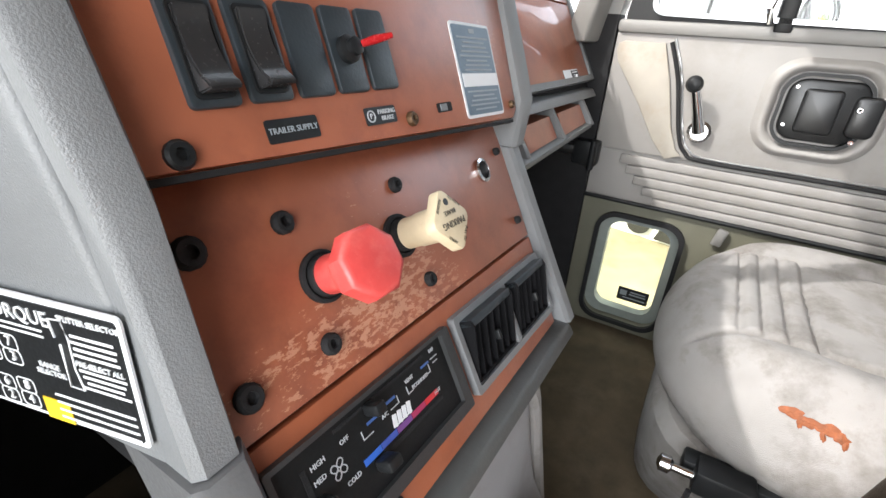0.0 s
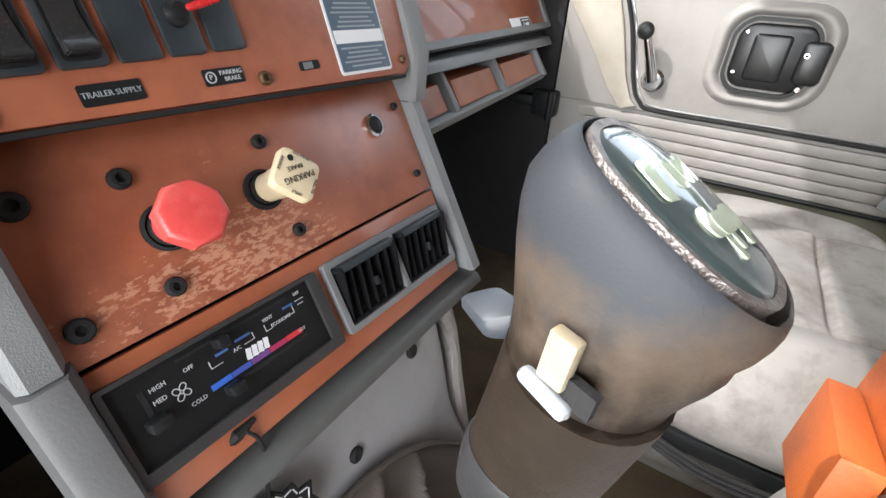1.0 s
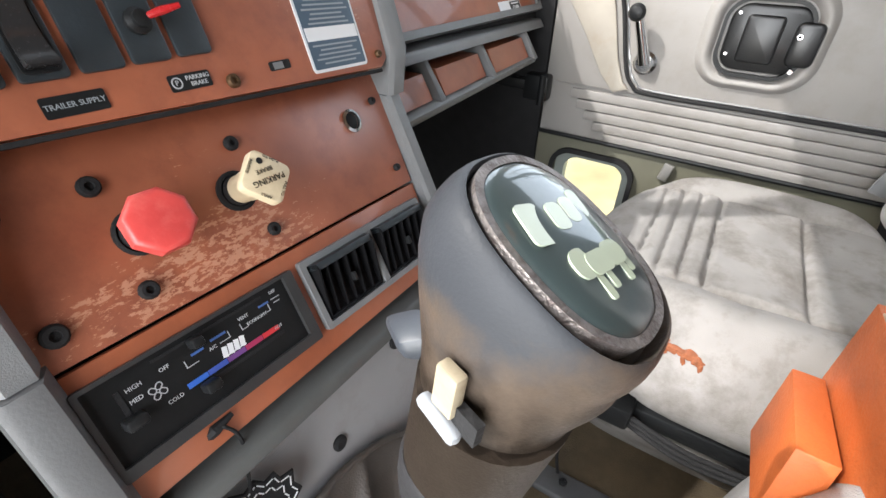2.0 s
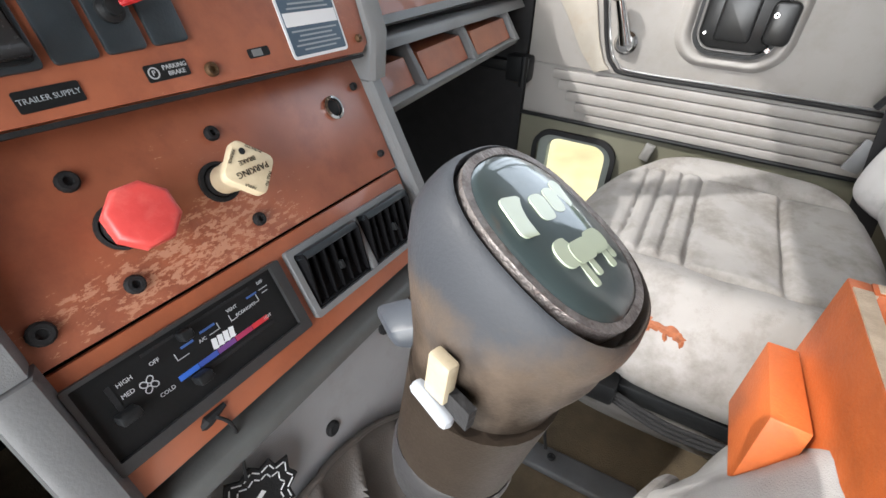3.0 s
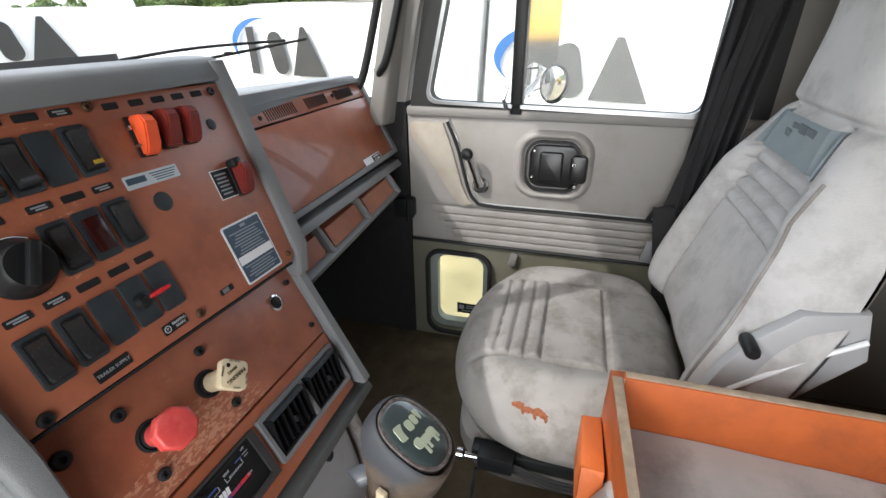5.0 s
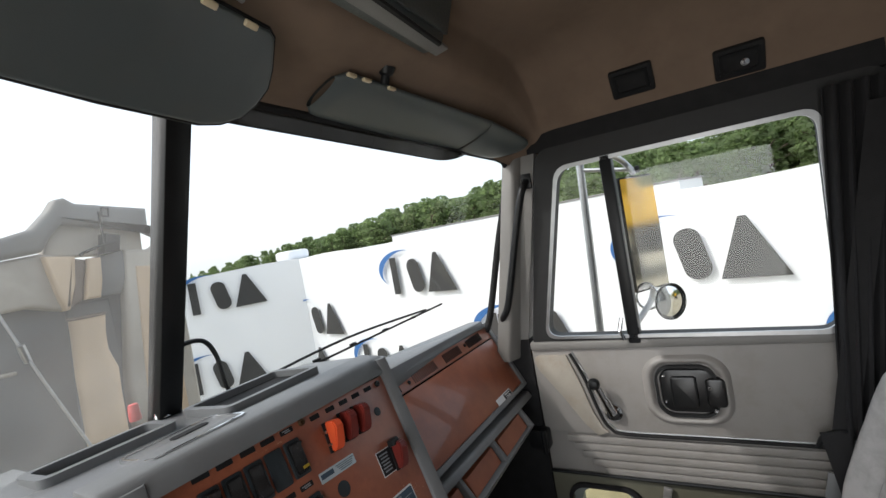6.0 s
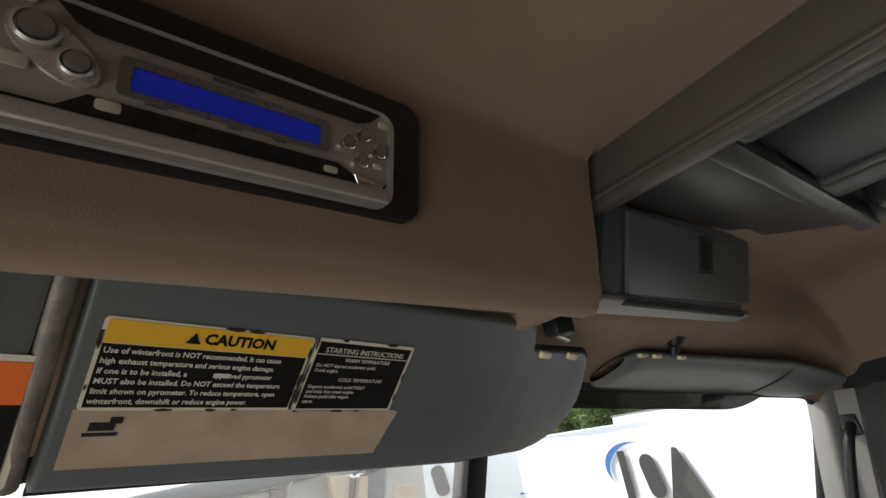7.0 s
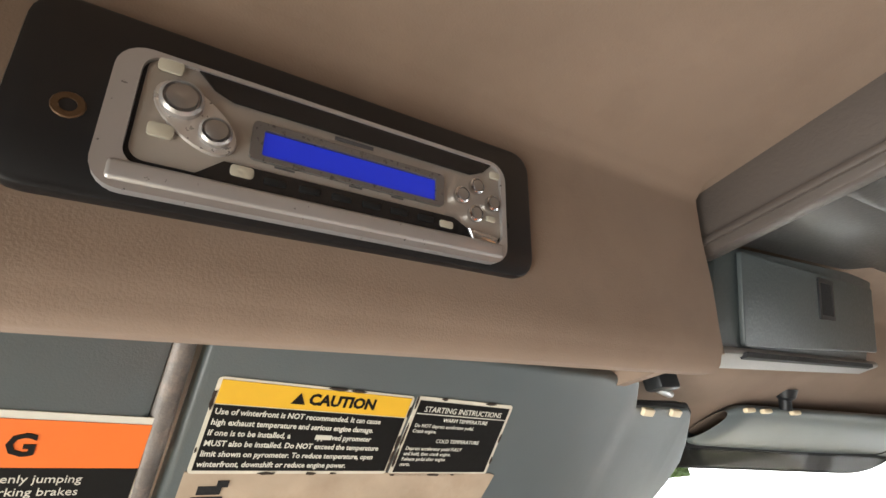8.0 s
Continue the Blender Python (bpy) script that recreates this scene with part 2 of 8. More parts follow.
DUSTY_PANE = dusty(glass_material("dusty_glass", (0.93, 0.95, 0.95)), (0.8, 0.8, 0.78), 0.05, True)
MIRROR = material("mirror_face", (0.9, 0.9, 0.9), 0.02, metal=1.0, var=0.0, bump=0)
HOOD_M = material("dusty_hood", (0.46, 0.42, 0.36), 0.6, var=0.25, scale=3, fine=60, bump=0.3, stain=0.5, stain_scale=2.5, stain_color=(0.14, 0.12, 0.10))
HOOD_TAN = material("tan_plastic", (0.58, 0.44, 0.30), 0.6, var=0.2, scale=5, bump=0.2)


# ---- building helpers ----
WORLD_OF = {}


def thing(name, at, label="", category="", group="", kind="", m=None):
    ob = new(name)
    ob.empty_display_size = 0.02
    WORLD_OF[ob] = m if m is not None else Matrix.Translation(at)
    ob.matrix_world = WORLD_OF[ob]
    return tagged(ob, label, category, group, kind)


def part(name, bm, mat, parent=None, label="", smooth=35):
    """One mesh object from a bmesh in world metres, under a thing or a part."""
    me = bpy.data.meshes.new(name)
    w = WORLD_OF.get(parent, Matrix())
    bm.transform(w.inverted())
    bmesh.ops.recalc_face_normals(bm, faces=bm.faces)
    bm.to_mesh(me)
    bm.free()
    for x in (mat if isinstance(mat, (list, tuple)) else (mat,)):
        me.materials.append(x)
    if smooth:
        me.polygons.foreach_set("use_smooth", [True] * len(me.polygons))
        me.set_sharp_from_angle(angle=radians(smooth))
    ob = new(name, me)
    WORLD_OF[ob] = w
    if parent is not None:
        ob.parent = parent
    if label:
        ob["label"] = label
    return ob


def solid(name, bm, mat, label="", category="", group="", kind="", smooth=35):
    """A thing that is one mesh."""
    return tagged(part(name, bm, mat, None, "", smooth), label, category, group, kind)


def put(bm, src, m=None):
    """Adds src to bm."""
    if m is not None:
        src.transform(m)
    me = bpy.data.meshes.new("t")
    src.to_mesh(me)
    src.free()
    bm.from_mesh(me)
    bpy.data.meshes.remove(me)
    return bm


def box(sx, sy, sz, m=None, bev=0.0, seg=2, bm=None):
    b = bmesh.new()
    bmesh.ops.create_cube(b, size=1, matrix=Matrix.Diagonal((sx, sy, sz, 1)))
    if bev:
        bmesh.ops.bevel(b, geom=b.edges[:], offset=min(bev, 0.45 * min(sx, sy, sz)), segments=seg, affect="EDGES", profile=0.5)
    if m is not None:
        b.transform(m)
    return put(bm, b) if bm is not None else b


def bx(x0, x1, y0, y1, z0, z1, bev=0.0, bm=None, seg=2):
    return box(abs(x1 - x0), abs(y1 - y0), abs(z1 - z0), Matrix.Translation(((x0 + x1) / 2, (y0 + y1) / 2, (z0 + z1) / 2)), bev, seg, bm)


def lathe(profile, m=None, n=24, bm=None):
    """Turns (radius, height) pairs about z."""
    b = bmesh.new()
    rings = []
    for r, z in profile:
        rings.append([b.verts.new((r * math.cos(2 * math.pi * k / n), r * math.sin(2 * math.pi * k / n), z)) for k in range(n)])
    for a, c in zip(rings, rings[1:]):
        for k in range(n):
            b.faces.new((a[k], a[(k + 1) % n], c[(k + 1) % n], c[k]))
    b.faces.new(rings[0])
    b.faces.new(rings[-1])
    if m is not None:
        b.transform(m)
    return put(bm, b) if bm is not None else b


def prism(poly, depth, m=None, bev=0.0, bm=None, seg=2):
    """A plate: the polygon in local xy, from z = 0 to depth, its edges rounded."""
    b = bmesh.new()
    vs = [b.verts.new((x, y, 0)) for x, y in poly]
    f = b.faces.new(vs)
    r = bmesh.ops.extrude_face_region(b, geom=[f])
    bmesh.ops.translate(b, verts=[v for v in r["geom"] if isinstance(v, bmesh.types.BMVert)], vec=(0, 0, depth))
    bmesh.ops.recalc_face_normals(b, faces=b.faces)
    if bev:
        es = [e for e in b.edges if abs(e.verts[0].co.z - depth) < 1e-6 and abs(e.verts[1].co.z - depth) < 1e-6]
        bmesh.ops.bevel(b, geom=es, offset=bev, segments=seg, affect="EDGES", profile=0.5)
    if m is not None:
        b.transform(m)
    return put(bm, b) if bm is not None else b


def rrect(w, h, r, n=5, cx=0.0, cy=0.0):
    pts = []
    for sx, sy, a0 in ((1, 1, 0), (-1, 1, 90), (-1, -1, 180), (1, -1, 270)):
        for k in range(n + 1):
            a = radians(a0 + 90 * k / n)
            pts.append((cx + sx * (w / 2 - r) + r * math.cos(a), cy + sy * (h / 2 - r) + r * math.sin(a)))
    return pts


def frame_plate(outer, inner, depth, m=None, bm=None):
    """A flat ring between two outlines with the same number of points."""
    b = bmesh.new()
    n = len(outer)
    v = [[b.verts.new((x, y, z)) for x, y in p] for p, z in ((outer, 0), (outer, depth), (inner, depth), (inner, 0))]
    for a, c in ((0, 1), (1, 2), (2, 3), (3, 0)):
        for k in range(n):
            b.faces.new((v[a][k], v[a][(k + 1) % n], v[c][(k + 1) % n], v[c][k]))
    if m is not None:
        b.transform(m)
    return put(bm, b) if bm is not None else b


def tube(pts, r, n=10, m=None, bm=None, closed=False):
    """A round rod along points; r may be a list."""
    b = bmesh.new()
    ps = [Vector(p) for p in pts]
    rs = r if isinstance(r, (list, tuple)) else [r] * len(ps)
    rings = []
    up = Vector((0.13, 0.31, 0.94))
    for i, p in enumerate(ps):
        d = (ps[min(i + 1, len(ps) - 1)] - ps[max(i - 1, 0)]).normalized()
        u = d.cross(up)
        if u.length < 0.05:
            u = d.cross(Vector((1, 0, 0)))
        u.normalize()
        w = d.cross(u)
        rings.append([b.verts.new(p + rs[i] * (math.cos(2 * math.pi * k / n) * u + math.sin(2 * math.pi * k / n) * w)) for k in range(n)])
    for a, c in zip(rings, rings[1:]):
        for k in range(n):
            b.faces.new((a[k], a[(k + 1) % n], c[(k + 1) % n], c[k]))
    b.faces.new(rings[0])
    b.faces.new(rings[-1])
    if m is not None:
        b.transform(m)
    return put(bm, b) if bm is not None else b


def curve_pts(ps, n=6):
    """Smooth points through ps (Catmull-Rom)."""
    ps = [Vector(p) for p in ps]
    out = []
    for i in range(len(ps) - 1):
        a, b, c, d = ps[max(i - 1, 0)], ps[i], ps[i + 1], ps[min(i + 2, len(ps) - 1)]
        for k in range(n):
            t = k / n
            out.append(0.5 * ((2 * b) + (c - a) * t + (2 * a - 5 * b + 4 * c - d) * t * t + (3 * b - a - 3 * c + d) * t ** 3))
    return out + [ps[-1]]


def sheet(f, nu, nv, thick=0.0, bm=None, ur=(0, 1), vr=(0, 1)):
    """A surface f(u, v) with thickness."""
    b = bmesh.new()
    g = [[b.verts.new(f(ur[0] + (ur[1] - ur[0]) * i / nu, vr[0] + (vr[1] - vr[0]) * j / nv)) for j in range(nv + 1)] for i in range(nu + 1)]
    for i in range(nu):
        for j in range(nv):
            b.faces.new((g[i][j], g[i + 1][j], g[i + 1][j + 1], g[i][j + 1]))
    if thick:
        bmesh.ops.recalc_face_normals(b, faces=b.faces)
        bmesh.ops.solidify(b, geom=b.faces[:], thickness=thick)
    return put(bm, b) if bm is not None else b


def hexa(c, bev=0.0, bm=None):
    """A solid from eight corners: bottom four, then top four, in the same order."""
    b = bmesh.new()
    v = [b.verts.new(p) for p in c]
    for q in ((0, 1, 2, 3), (4, 5, 6, 7), (0, 1, 5, 4), (1, 2, 6, 5), (2, 3, 7, 6), (3, 0, 4, 7)):
        b.faces.new([v[i] for i in q])
    bmesh.ops.recalc_face_normals(b, faces=b.faces)
    if bev:
        bmesh.ops.bevel(b, geom=b.edges[:], offset=bev, segments=2, affect="EDGES", profile=0.5)
    return put(bm, b) if bm is not None else b


def axes(o, u, v):
    """A pose with local x along u and local y near v."""
    u, v = Vector(u).normalized(), Vector(v)
    n = u.cross(v).normalized()
    v = n.cross(u)
    return Matrix(((u.x, v.x, n.x, o[0]), (u.y, v.y, n.y, o[1]), (u.z, v.z, n.z, o[2]), (0, 0, 0, 1)))


def text_mesh(s, size, m, bm=None, depth=0.0003, align="CENTER", shear=0.0, bold=0.0):
    """Raised letters in the built-in font, size = letter height, centred on m."""
    c = bpy.data.curves.new("t", "FONT")
    c.body, c.size, c.align_x, c.align_y, c.extrude, c.shear, c.offset, c.resolution_u = s, size * 1.38, align, "CENTER", depth, shear, bold, 2
    ob = bpy.data.objects.new("t", c)
    scene.collection.objects.link(ob)
    bpy.context.view_layer.update()
    me = bpy.data.meshes.new_from_object(ob.evaluated_get(bpy.context.evaluated_depsgraph_get()))
    b = bmesh.new()
    b.from_mesh(me)
    bpy.data.objects.remove(ob)
    bpy.data.meshes.remove(me)
    bpy.data.curves.remove(c)
    b.transform(m)
    return put(bm, b) if bm is not None else b


def bars(rows, m, bm=None, depth=0.0004):
    """Unreadable print: bars (x, y, width, height) on the plane of m."""
    b = bm if bm is not None else bmesh.new()
    for x, y, w, h in rows:
        box(w, h, depth, m @ Matrix.Translation((x, y, depth / 2)), bm=b)
    return b


def bolt(bm, m, r=0.006, h=0.004):
    lathe([(r, 0), (r, h * 0.6), (r * 0.8, h), (r * 0.45, h), (r * 0.4, h * 0.5), (0.0005, h * 0.5)], m, 14, bm)


# planes of the dashboard: upper and lower face of the centre stack
def on_upper(x, z, d=0.0):
    return axes((x, 0.086 - 0.006 * x + 0.393 * z, z), (1, -0.018, -0.030), (0, 0.366, 0.931)) @ Matrix.Translation((0, 0, d))


def on_lower(x, z, d=0.0):
    return axes((x, -0.015 + 0.020 * x + 0.559 * z, z), (1, -0.012, -0.055), (0, 0.488, 0.873)) @ Matrix.Translation((0, 0, d))


def on_visor(x, z, d=0.0):
    return axes((x, 1.786 + 0.091 * x - 0.932 * z, z), (1, 0.091, 0.0), (0, -0.682, 0.732)) @ Matrix.Translation((0, 0, d))


def on_radio(x, z, d=0.0):
    return axes((x, 0.559 + 0.049 * x - 0.215 * z, z), (1, 0.049, 0.0), (0, -0.210, 0.978)) @ Matrix.Translation((0, 0, d))


def on_door(y, z, d=0.0, x=0.905):
    """Local x runs to the rear, local z into the cab."""
    return axes((x, y, z), (0, -1, 0), (0, 0, 1)) @ Matrix.Translation((0, 0, d))


# ---- cab shell ----
def poly_door(pts, depth, mat, name, parent, label="", x=0.905, d=0.0, bev=0.0):
    """A plate cut in (y, z) on the right-hand side, its face at x, going outward by depth."""
    return part(name, prism([(-y, z) for y, z in pts], depth, on_door(0, 0, d, x) @ Matrix.Translation((0, 0, -depth)), bev), mat, parent, label)


solid("floor", bx(-0.97, 0.97, -1.05, 1.0, 0.06, 0.14), CARPET, "dusty dark brown cab floor mat with worn patches", "floor", kind="structure")
solid("wall_rear", bx(-0.97, 0.97, -1.11, -1.05, -0.04, 1.80), HEADLINER, "tan cloth-covered rear cab wall", "wall", kind="structure")
solid("wall_front", bx(-0.97, 0.97, 0.95, 1.0, -0.04, 0.84), BLACK_MATT, "dark firewall behind the dashboard", "wall", kind="structure")


def side_wall(name, s, label):
    kick = bx(s * 0.905, s * 0.97, 0.465, 0.95, 0, 0.84)
    bx(s * 0.905, s * 0.97, 0.465, 0.60, 0.84, 0.92, bm=kick)
    solid("trim_kick_panel", kick, BLACK_MATT, "black carpeted kick panel beside the footwell", "trim", kind="structure", smooth=0)
    b = bx(s * 0.905, s * 0.97, -1.05, -0.42, 0, 1.47)
    solid("trim_door_rail", bx(s * 0.905, s * 0.97, -0.42, 0.37, 1.47, 1.56), BLACK_MATT, "black rubber-edged rail above the door", "trim", kind="structure", smooth=0)
    hexa([(s * 0.905, 0.465, 0.92), (s * 0.97, 0.465, 0.92), (s * 0.97, 0.56, 0.92), (s * 0.905, 0.56, 0.92),
          (s * 0.905, 0.35, 1.47), (s * 0.97, 0.35, 1.47), (s * 0.97, 0.44, 1.47), (s * 0.905, 0.44, 1.47)], bm=b)
    return solid(name, b, GREY_LT, label, "wall", kind="structure", smooth=0)


side_wall("wall_right", 1, "pale grey vinyl cab side with door pillars")
side_wall("wall_left", -1, "pale grey vinyl cab side with door pillars")

# headliner: flat roof, rolled down to the windscreen header and the door rails
PROF = [(0.602, 1.576), (0.590, 1.582), (0.50, 1.596), (0.37, 1.610), (0.348, 1.618), (0.338, 1.650), (0.325, 1.696), (0.29, 1.716), (0.17, 1.720), (0.0, 1.724), (-0.5, 1.728), (-1.06, 1.728)]


def roof_point(u, v):
    k = v * (len(PROF) - 1)
    i = min(int(k), len(PROF) - 2)
    t = k - i
    y = PROF[i][0] * (1 - t) + PROF[i + 1][0] * t
    z = PROF[i][1] * (1 - t) + PROF[i + 1][1] * t
    x = -0.96 + 1.92 * u
    a = max(0.0, (abs(x) - 0.66) / 0.30)
    z_edge = 1.47 if y < 0.36 else 1.47 - 0.1 * (y - 0.36)
    front = max(0.0, (y - 0.36) / 0.24)
    y2 = y - front * 0.17 * (abs(x) / 0.93) if y > 0.36 else y
    z -= front * 0.095 * min(1.0, abs(x) / 0.905)
    return Vector((x, y2, z * (1 - a ** 2.2) + min(z, z_edge) * a ** 2.2))


solid("ceiling", sheet(roof_point, 48, 28, 0.02), HEADLINER, "tan cloth headliner with soft rolled edges", "ceiling", kind="structure", smooth=60)
# windscreen: two flat panes meeting at a centre post
WS = {"cb": (0, 0.80, 1.04), "ct": (0, 0.578, 1.565), "rb": (0.905, 0.600, 0.945), "rt": (0.905, 0.43, 1.47)}
for s, nm in ((1, "window_1"), (-1, "window_2")):
    w = thing(nm, (s * 0.45, 0.65, 1.0), "clear windscreen pane in a black rubber seal", "windscreen", kind="structure")
    c = [Vector(WS[k]) for k in ("cb", "rb", "rt", "ct")]
    c = [Vector((s * p.x, p.y, p.z)) for p in c]
    b = bmesh.new()
    b.faces.new([b.verts.new(p) for p in c])
    bmesh.ops.recalc_face_normals(b, faces=b.faces)
    bmesh.ops.solidify(b, geom=b.faces[:], thickness=0.005)
    part("pane", b, CLEAR if s > 0 else DUSTY_PANE, w).visible_shadow = False
    b = tube(curve_pts([c[1] + (c[0] - c[1]) * 0.06, c[1].lerp(c[2], 0.06), c[1].lerp(c[2], 0.5), c[1].lerp(c[2], 0.93), c[2].lerp(c[3], 0.07)], 6), 0.011)
    tube([c[1].lerp(c[0], 0.05), c[0]], 0.012, bm=b)
    tube([c[2].lerp(c[3], 0.06), c[3]], 0.012, bm=b)
    part("rubber_seal", b, BLACK_MATT, w)
solid("trim_centre_post", hexa([(-0.020, 0.785, 1.0), (0.020, 0.785, 1.0), (0.020, 0.825, 1.0), (-0.020, 0.825, 1.0),
                                (-0.020, 0.551, 1.585), (0.020, 0.551, 1.585), (0.020, 0.591, 1.585), (-0.020, 0.591, 1.585)], 0.004), BLACK, "black windscreen centre post", "post", kind="structure")

# ---- door with two windows and a low peep window ----
door = thing("door_1", (0.935, 0.02, 0.0), "grey vinyl truck door with ribbed band and peep window", "door", kind="structure")
poly_door([(0.462, 0.63), (0.462, 0.885), (0.40, 0.90), (-0.42, 0.90), (-0.42, 0.63)], 0.055, DOOR_M, "upper_panel", door, "moulded grey vinyl panel", bev=0.006)
poly_door([(0.462, 0.505), (0.462, 0.63), (-0.42, 0.63), (-0.42, 0.505)], 0.055, DOOR_M, "rib_backing", door, x=0.915)
b = frame_plate(rrect(0.882, 0.505, 0.002, 5, 0, 0), rrect(0.20, 0.30, 0.045, 5, -0.29, 0.065), 0.05, on_door(0.021, 0.2525, -0.055))
part("lower_panel", b, material("khaki_panel", (0.14, 0.137, 0.10), 0.6, var=0.15, scale=8, bump=0.3), door, "plain khaki lower panel")

# door: ribbed band, trims, handle, winder, windows
for k in range(5):
    z0 = 0.517 + 0.0235 * k
    part("rib", bx(0.9065, 0.918, -0.42, 0.30 + 0.032 * k - 0.002 * k * k, z0 - 0.0108, z0 + 0.0108, 0.0028), DOOR_M, door)
part("trim_strip", tube([(0.902, 0.462, 0.507), (0.902, -0.42, 0.507)], 0.005), BLACK, door, "dark edging strip")
edge = curve_pts([(0.903, 0.345, 0.872), (0.903, 0.315, 0.80), (0.903, 0.285, 0.69), (0.903, 0.262, 0.65), (0.903, 0.22, 0.636), (0.903, 0.0, 0.636), (0.903, -0.42, 0.634)], 5)
part("piping", tube(edge, 0.0045), BLACK_MATT, door, "black piping round the panel")
# bright tube modelled as the highlight on the dark piping
part("piping", tube([Vector((0.0016, -0.006, 0.007)) + p for p in edge], 0.0025), STEEL, door, "thin bright line for the highlight along the piping")
b = prism([(-0.447, 0.825), (-0.455, 0.852), (-0.452, 0.864), (-0.440, 0.869), (-0.356, 0.869), (-0.331, 0.80), (-0.303, 0.70), (-0.283, 0.655), (-0.268, 0.640), (-0.300, 0.628), (-0.337, 0.668), (-0.383, 0.740)], 0.007, on_door(0, 0, 0.0), 0.003)
part("corner_panel", b, material("stained_beige_vinyl", (0.34, 0.312, 0.268), 0.6, var=0.2, scale=10, bump=0.3, stain=0.5, stain_scale=14, stain_color=(0.26, 0.2, 0.14)), door, "stained beige corner panel")
# handle in its recess
hm = on_door(0.052, 0.768)
b = bmesh.new()
rings = [[b.verts.new(hm @ Vector((x, y, z))) for x, y in rrect(w, h, r, 8)] for w, h, r, z in ((0.212, 0.192, 0.064, -0.001), (0.204, 0.184, 0.061, 0.004), (0.192, 0.174, 0.056, 0.0105), (0.182, 0.166, 0.052, 0.0125), (0.170, 0.156, 0.048, 0.011), (0.160, 0.148, 0.045, 0.006), (0.152, 0.142, 0.042, 0.001))]
for p, q in zip(rings, rings[1:]):
    for k in range(len(p)):
        b.faces.new((p[k], p[(k + 1) % len(p)], q[(k + 1) % len(p)], q[k]))
hs = part("handle_surround", b, DOOR_M, door, "raised oval surround", smooth=80)
HANDLE_M = material("gloss_black_handle", (0.008, 0.0085, 0.009), 0.32, var=0.1, bump=0)
part("bright_rim", frame_plate(rrect(0.146, 0.138, 0.041, 8), rrect(0.134, 0.126, 0.037, 8), 0.014, hm), BLACK, hs)
hd = part("door_handle", prism(rrect(0.132, 0.116, 0.03, 6), 0.016, hm @ Matrix.Translation((0.004, 0, -0.006)), 0.006), HANDLE_M, door, "black latch handle plate")
part("latch_lip", prism(rrect(0.045, 0.075, 0.012, 5), 0.020, hm @ Matrix.Translation((0.068, -0.002, 0.0)), 0.006), HANDLE_M, hd)
part("paddle", prism(rrect(0.062, 0.082, 0.008, 4), 0.020, hm @ Matrix.Translation((-0.004, 0, 0.0)), 0.005), HANDLE_M, hd, "glossy black pull paddle")
for u, v in ((0.055, 0.012), (0.062, -0.047), (-0.05, 0.042), (-0.052, -0.03)):
    b = bmesh.new()
    bolt(b, hm @ Matrix.Translation((u, v, 0.018 if u > 0 else 0.010)), 0.0055 if u > 0 else 0.0035, 0.004)
    part("screw", b, CHROME, hd)
# winder
wm = on_door(0.246, 0.70)
cr = part("window_winder", lathe([(0.024, 0), (0.024, 0.01), (0.018, 0.016)], wm, 20), CHROME, door, "chrome window winder")
tip = wm @ Vector((-0.032, 0.098, 0.035))
part("arm", tube([wm @ Vector((0, 0, 0.016)), wm @ Vector((-0.012, 0.04, 0.024)), tip], [0.013, 0.011, 0.009], 12), CHROME, cr)
part("knob", lathe([(0.006, 0), (0.015, 0.004), (0.017, 0.014), (0.012, 0.024), (0.004, 0.027)], Matrix.Translation(tip) @ wm.to_3x3().to_4x4(), 18), BLACK, cr, "grey-black winder knob")
# window frame bars
part("window_sill", bx(0.896, 0.96, -0.42, 0.462, 0.885, 0.912, 0.008), GREY_LT, door)


def ring_of(poly, n=8, r=0.04):
    """The polygon with rounded corners."""
    out = []
    m = len(poly)
    for i in range(m):
        p, a, c = Vector(poly[i]), Vector(poly[i - 1]), Vector(poly[(i + 1) % m])
        s, e = p + (a - p).normalized() * r, p + (c - p).normalized() * r
        out += [s * (1 - t) ** 2 + p * 2 * t * (1 - t) + e * t * t for t in (k / n for k in range(n + 1))]
    return [(v.x, v.y) for v in out]


fin = ring_of([(-0.402, 0.925), (-0.292, 1.412), (0.297, 1.412), (0.285, 0.912)])
fout = ring_of([(-0.455, 0.892), (-0.345, 1.475), (0.42, 1.475), (0.42, 0.885)])
part("window_frame", frame_plate(fout, fin, 0.05, on_door(0, 0, -0.05, 0.902)), material("dark_rubber_frame", (0.012, 0.0125, 0.013), 0.6, var=0.2, bump=0.2), door, "dark rubber-lined window frame")
part("bright_channel", frame_plate(ring_of([(-0.407, 0.921), (-0.296, 1.417), (0.302, 1.417), (0.290, 0.907)]), ring_of([(-0.398, 0.929), (-0.288, 1.406), (0.291, 1.406), (0.279, 0.918)]), 0.006, on_door(0, 0, 0.0, 0.899)), STEEL, door)
part("division_bar", bx(0.893, 0.94, 0.143, 0.174, 0.90, 1.42, 0.004), BLACK, door, "black vent window division bar")
part("vent_latch", tube([(0.885, 0.182, 0.915), (0.88, 0.19, 0.94), (0.885, 0.182, 0.975)], 0.006), CHROME, door)
g = prism([(y * -1, z) for y, z in ((0.402, 0.925), (0.296, 1.412), (0.165, 1.412), (0.165, 0.92))], 0.004, on_door(0, 0, 0, 0.925))
part("vent_pane", g, CLEAR, door).visible_shadow = False
g = bx(0.922, 0.926, -0.30, 0.15, 0.905, 1.42)
part("pane", g, CLEAR, door).visible_shadow = False
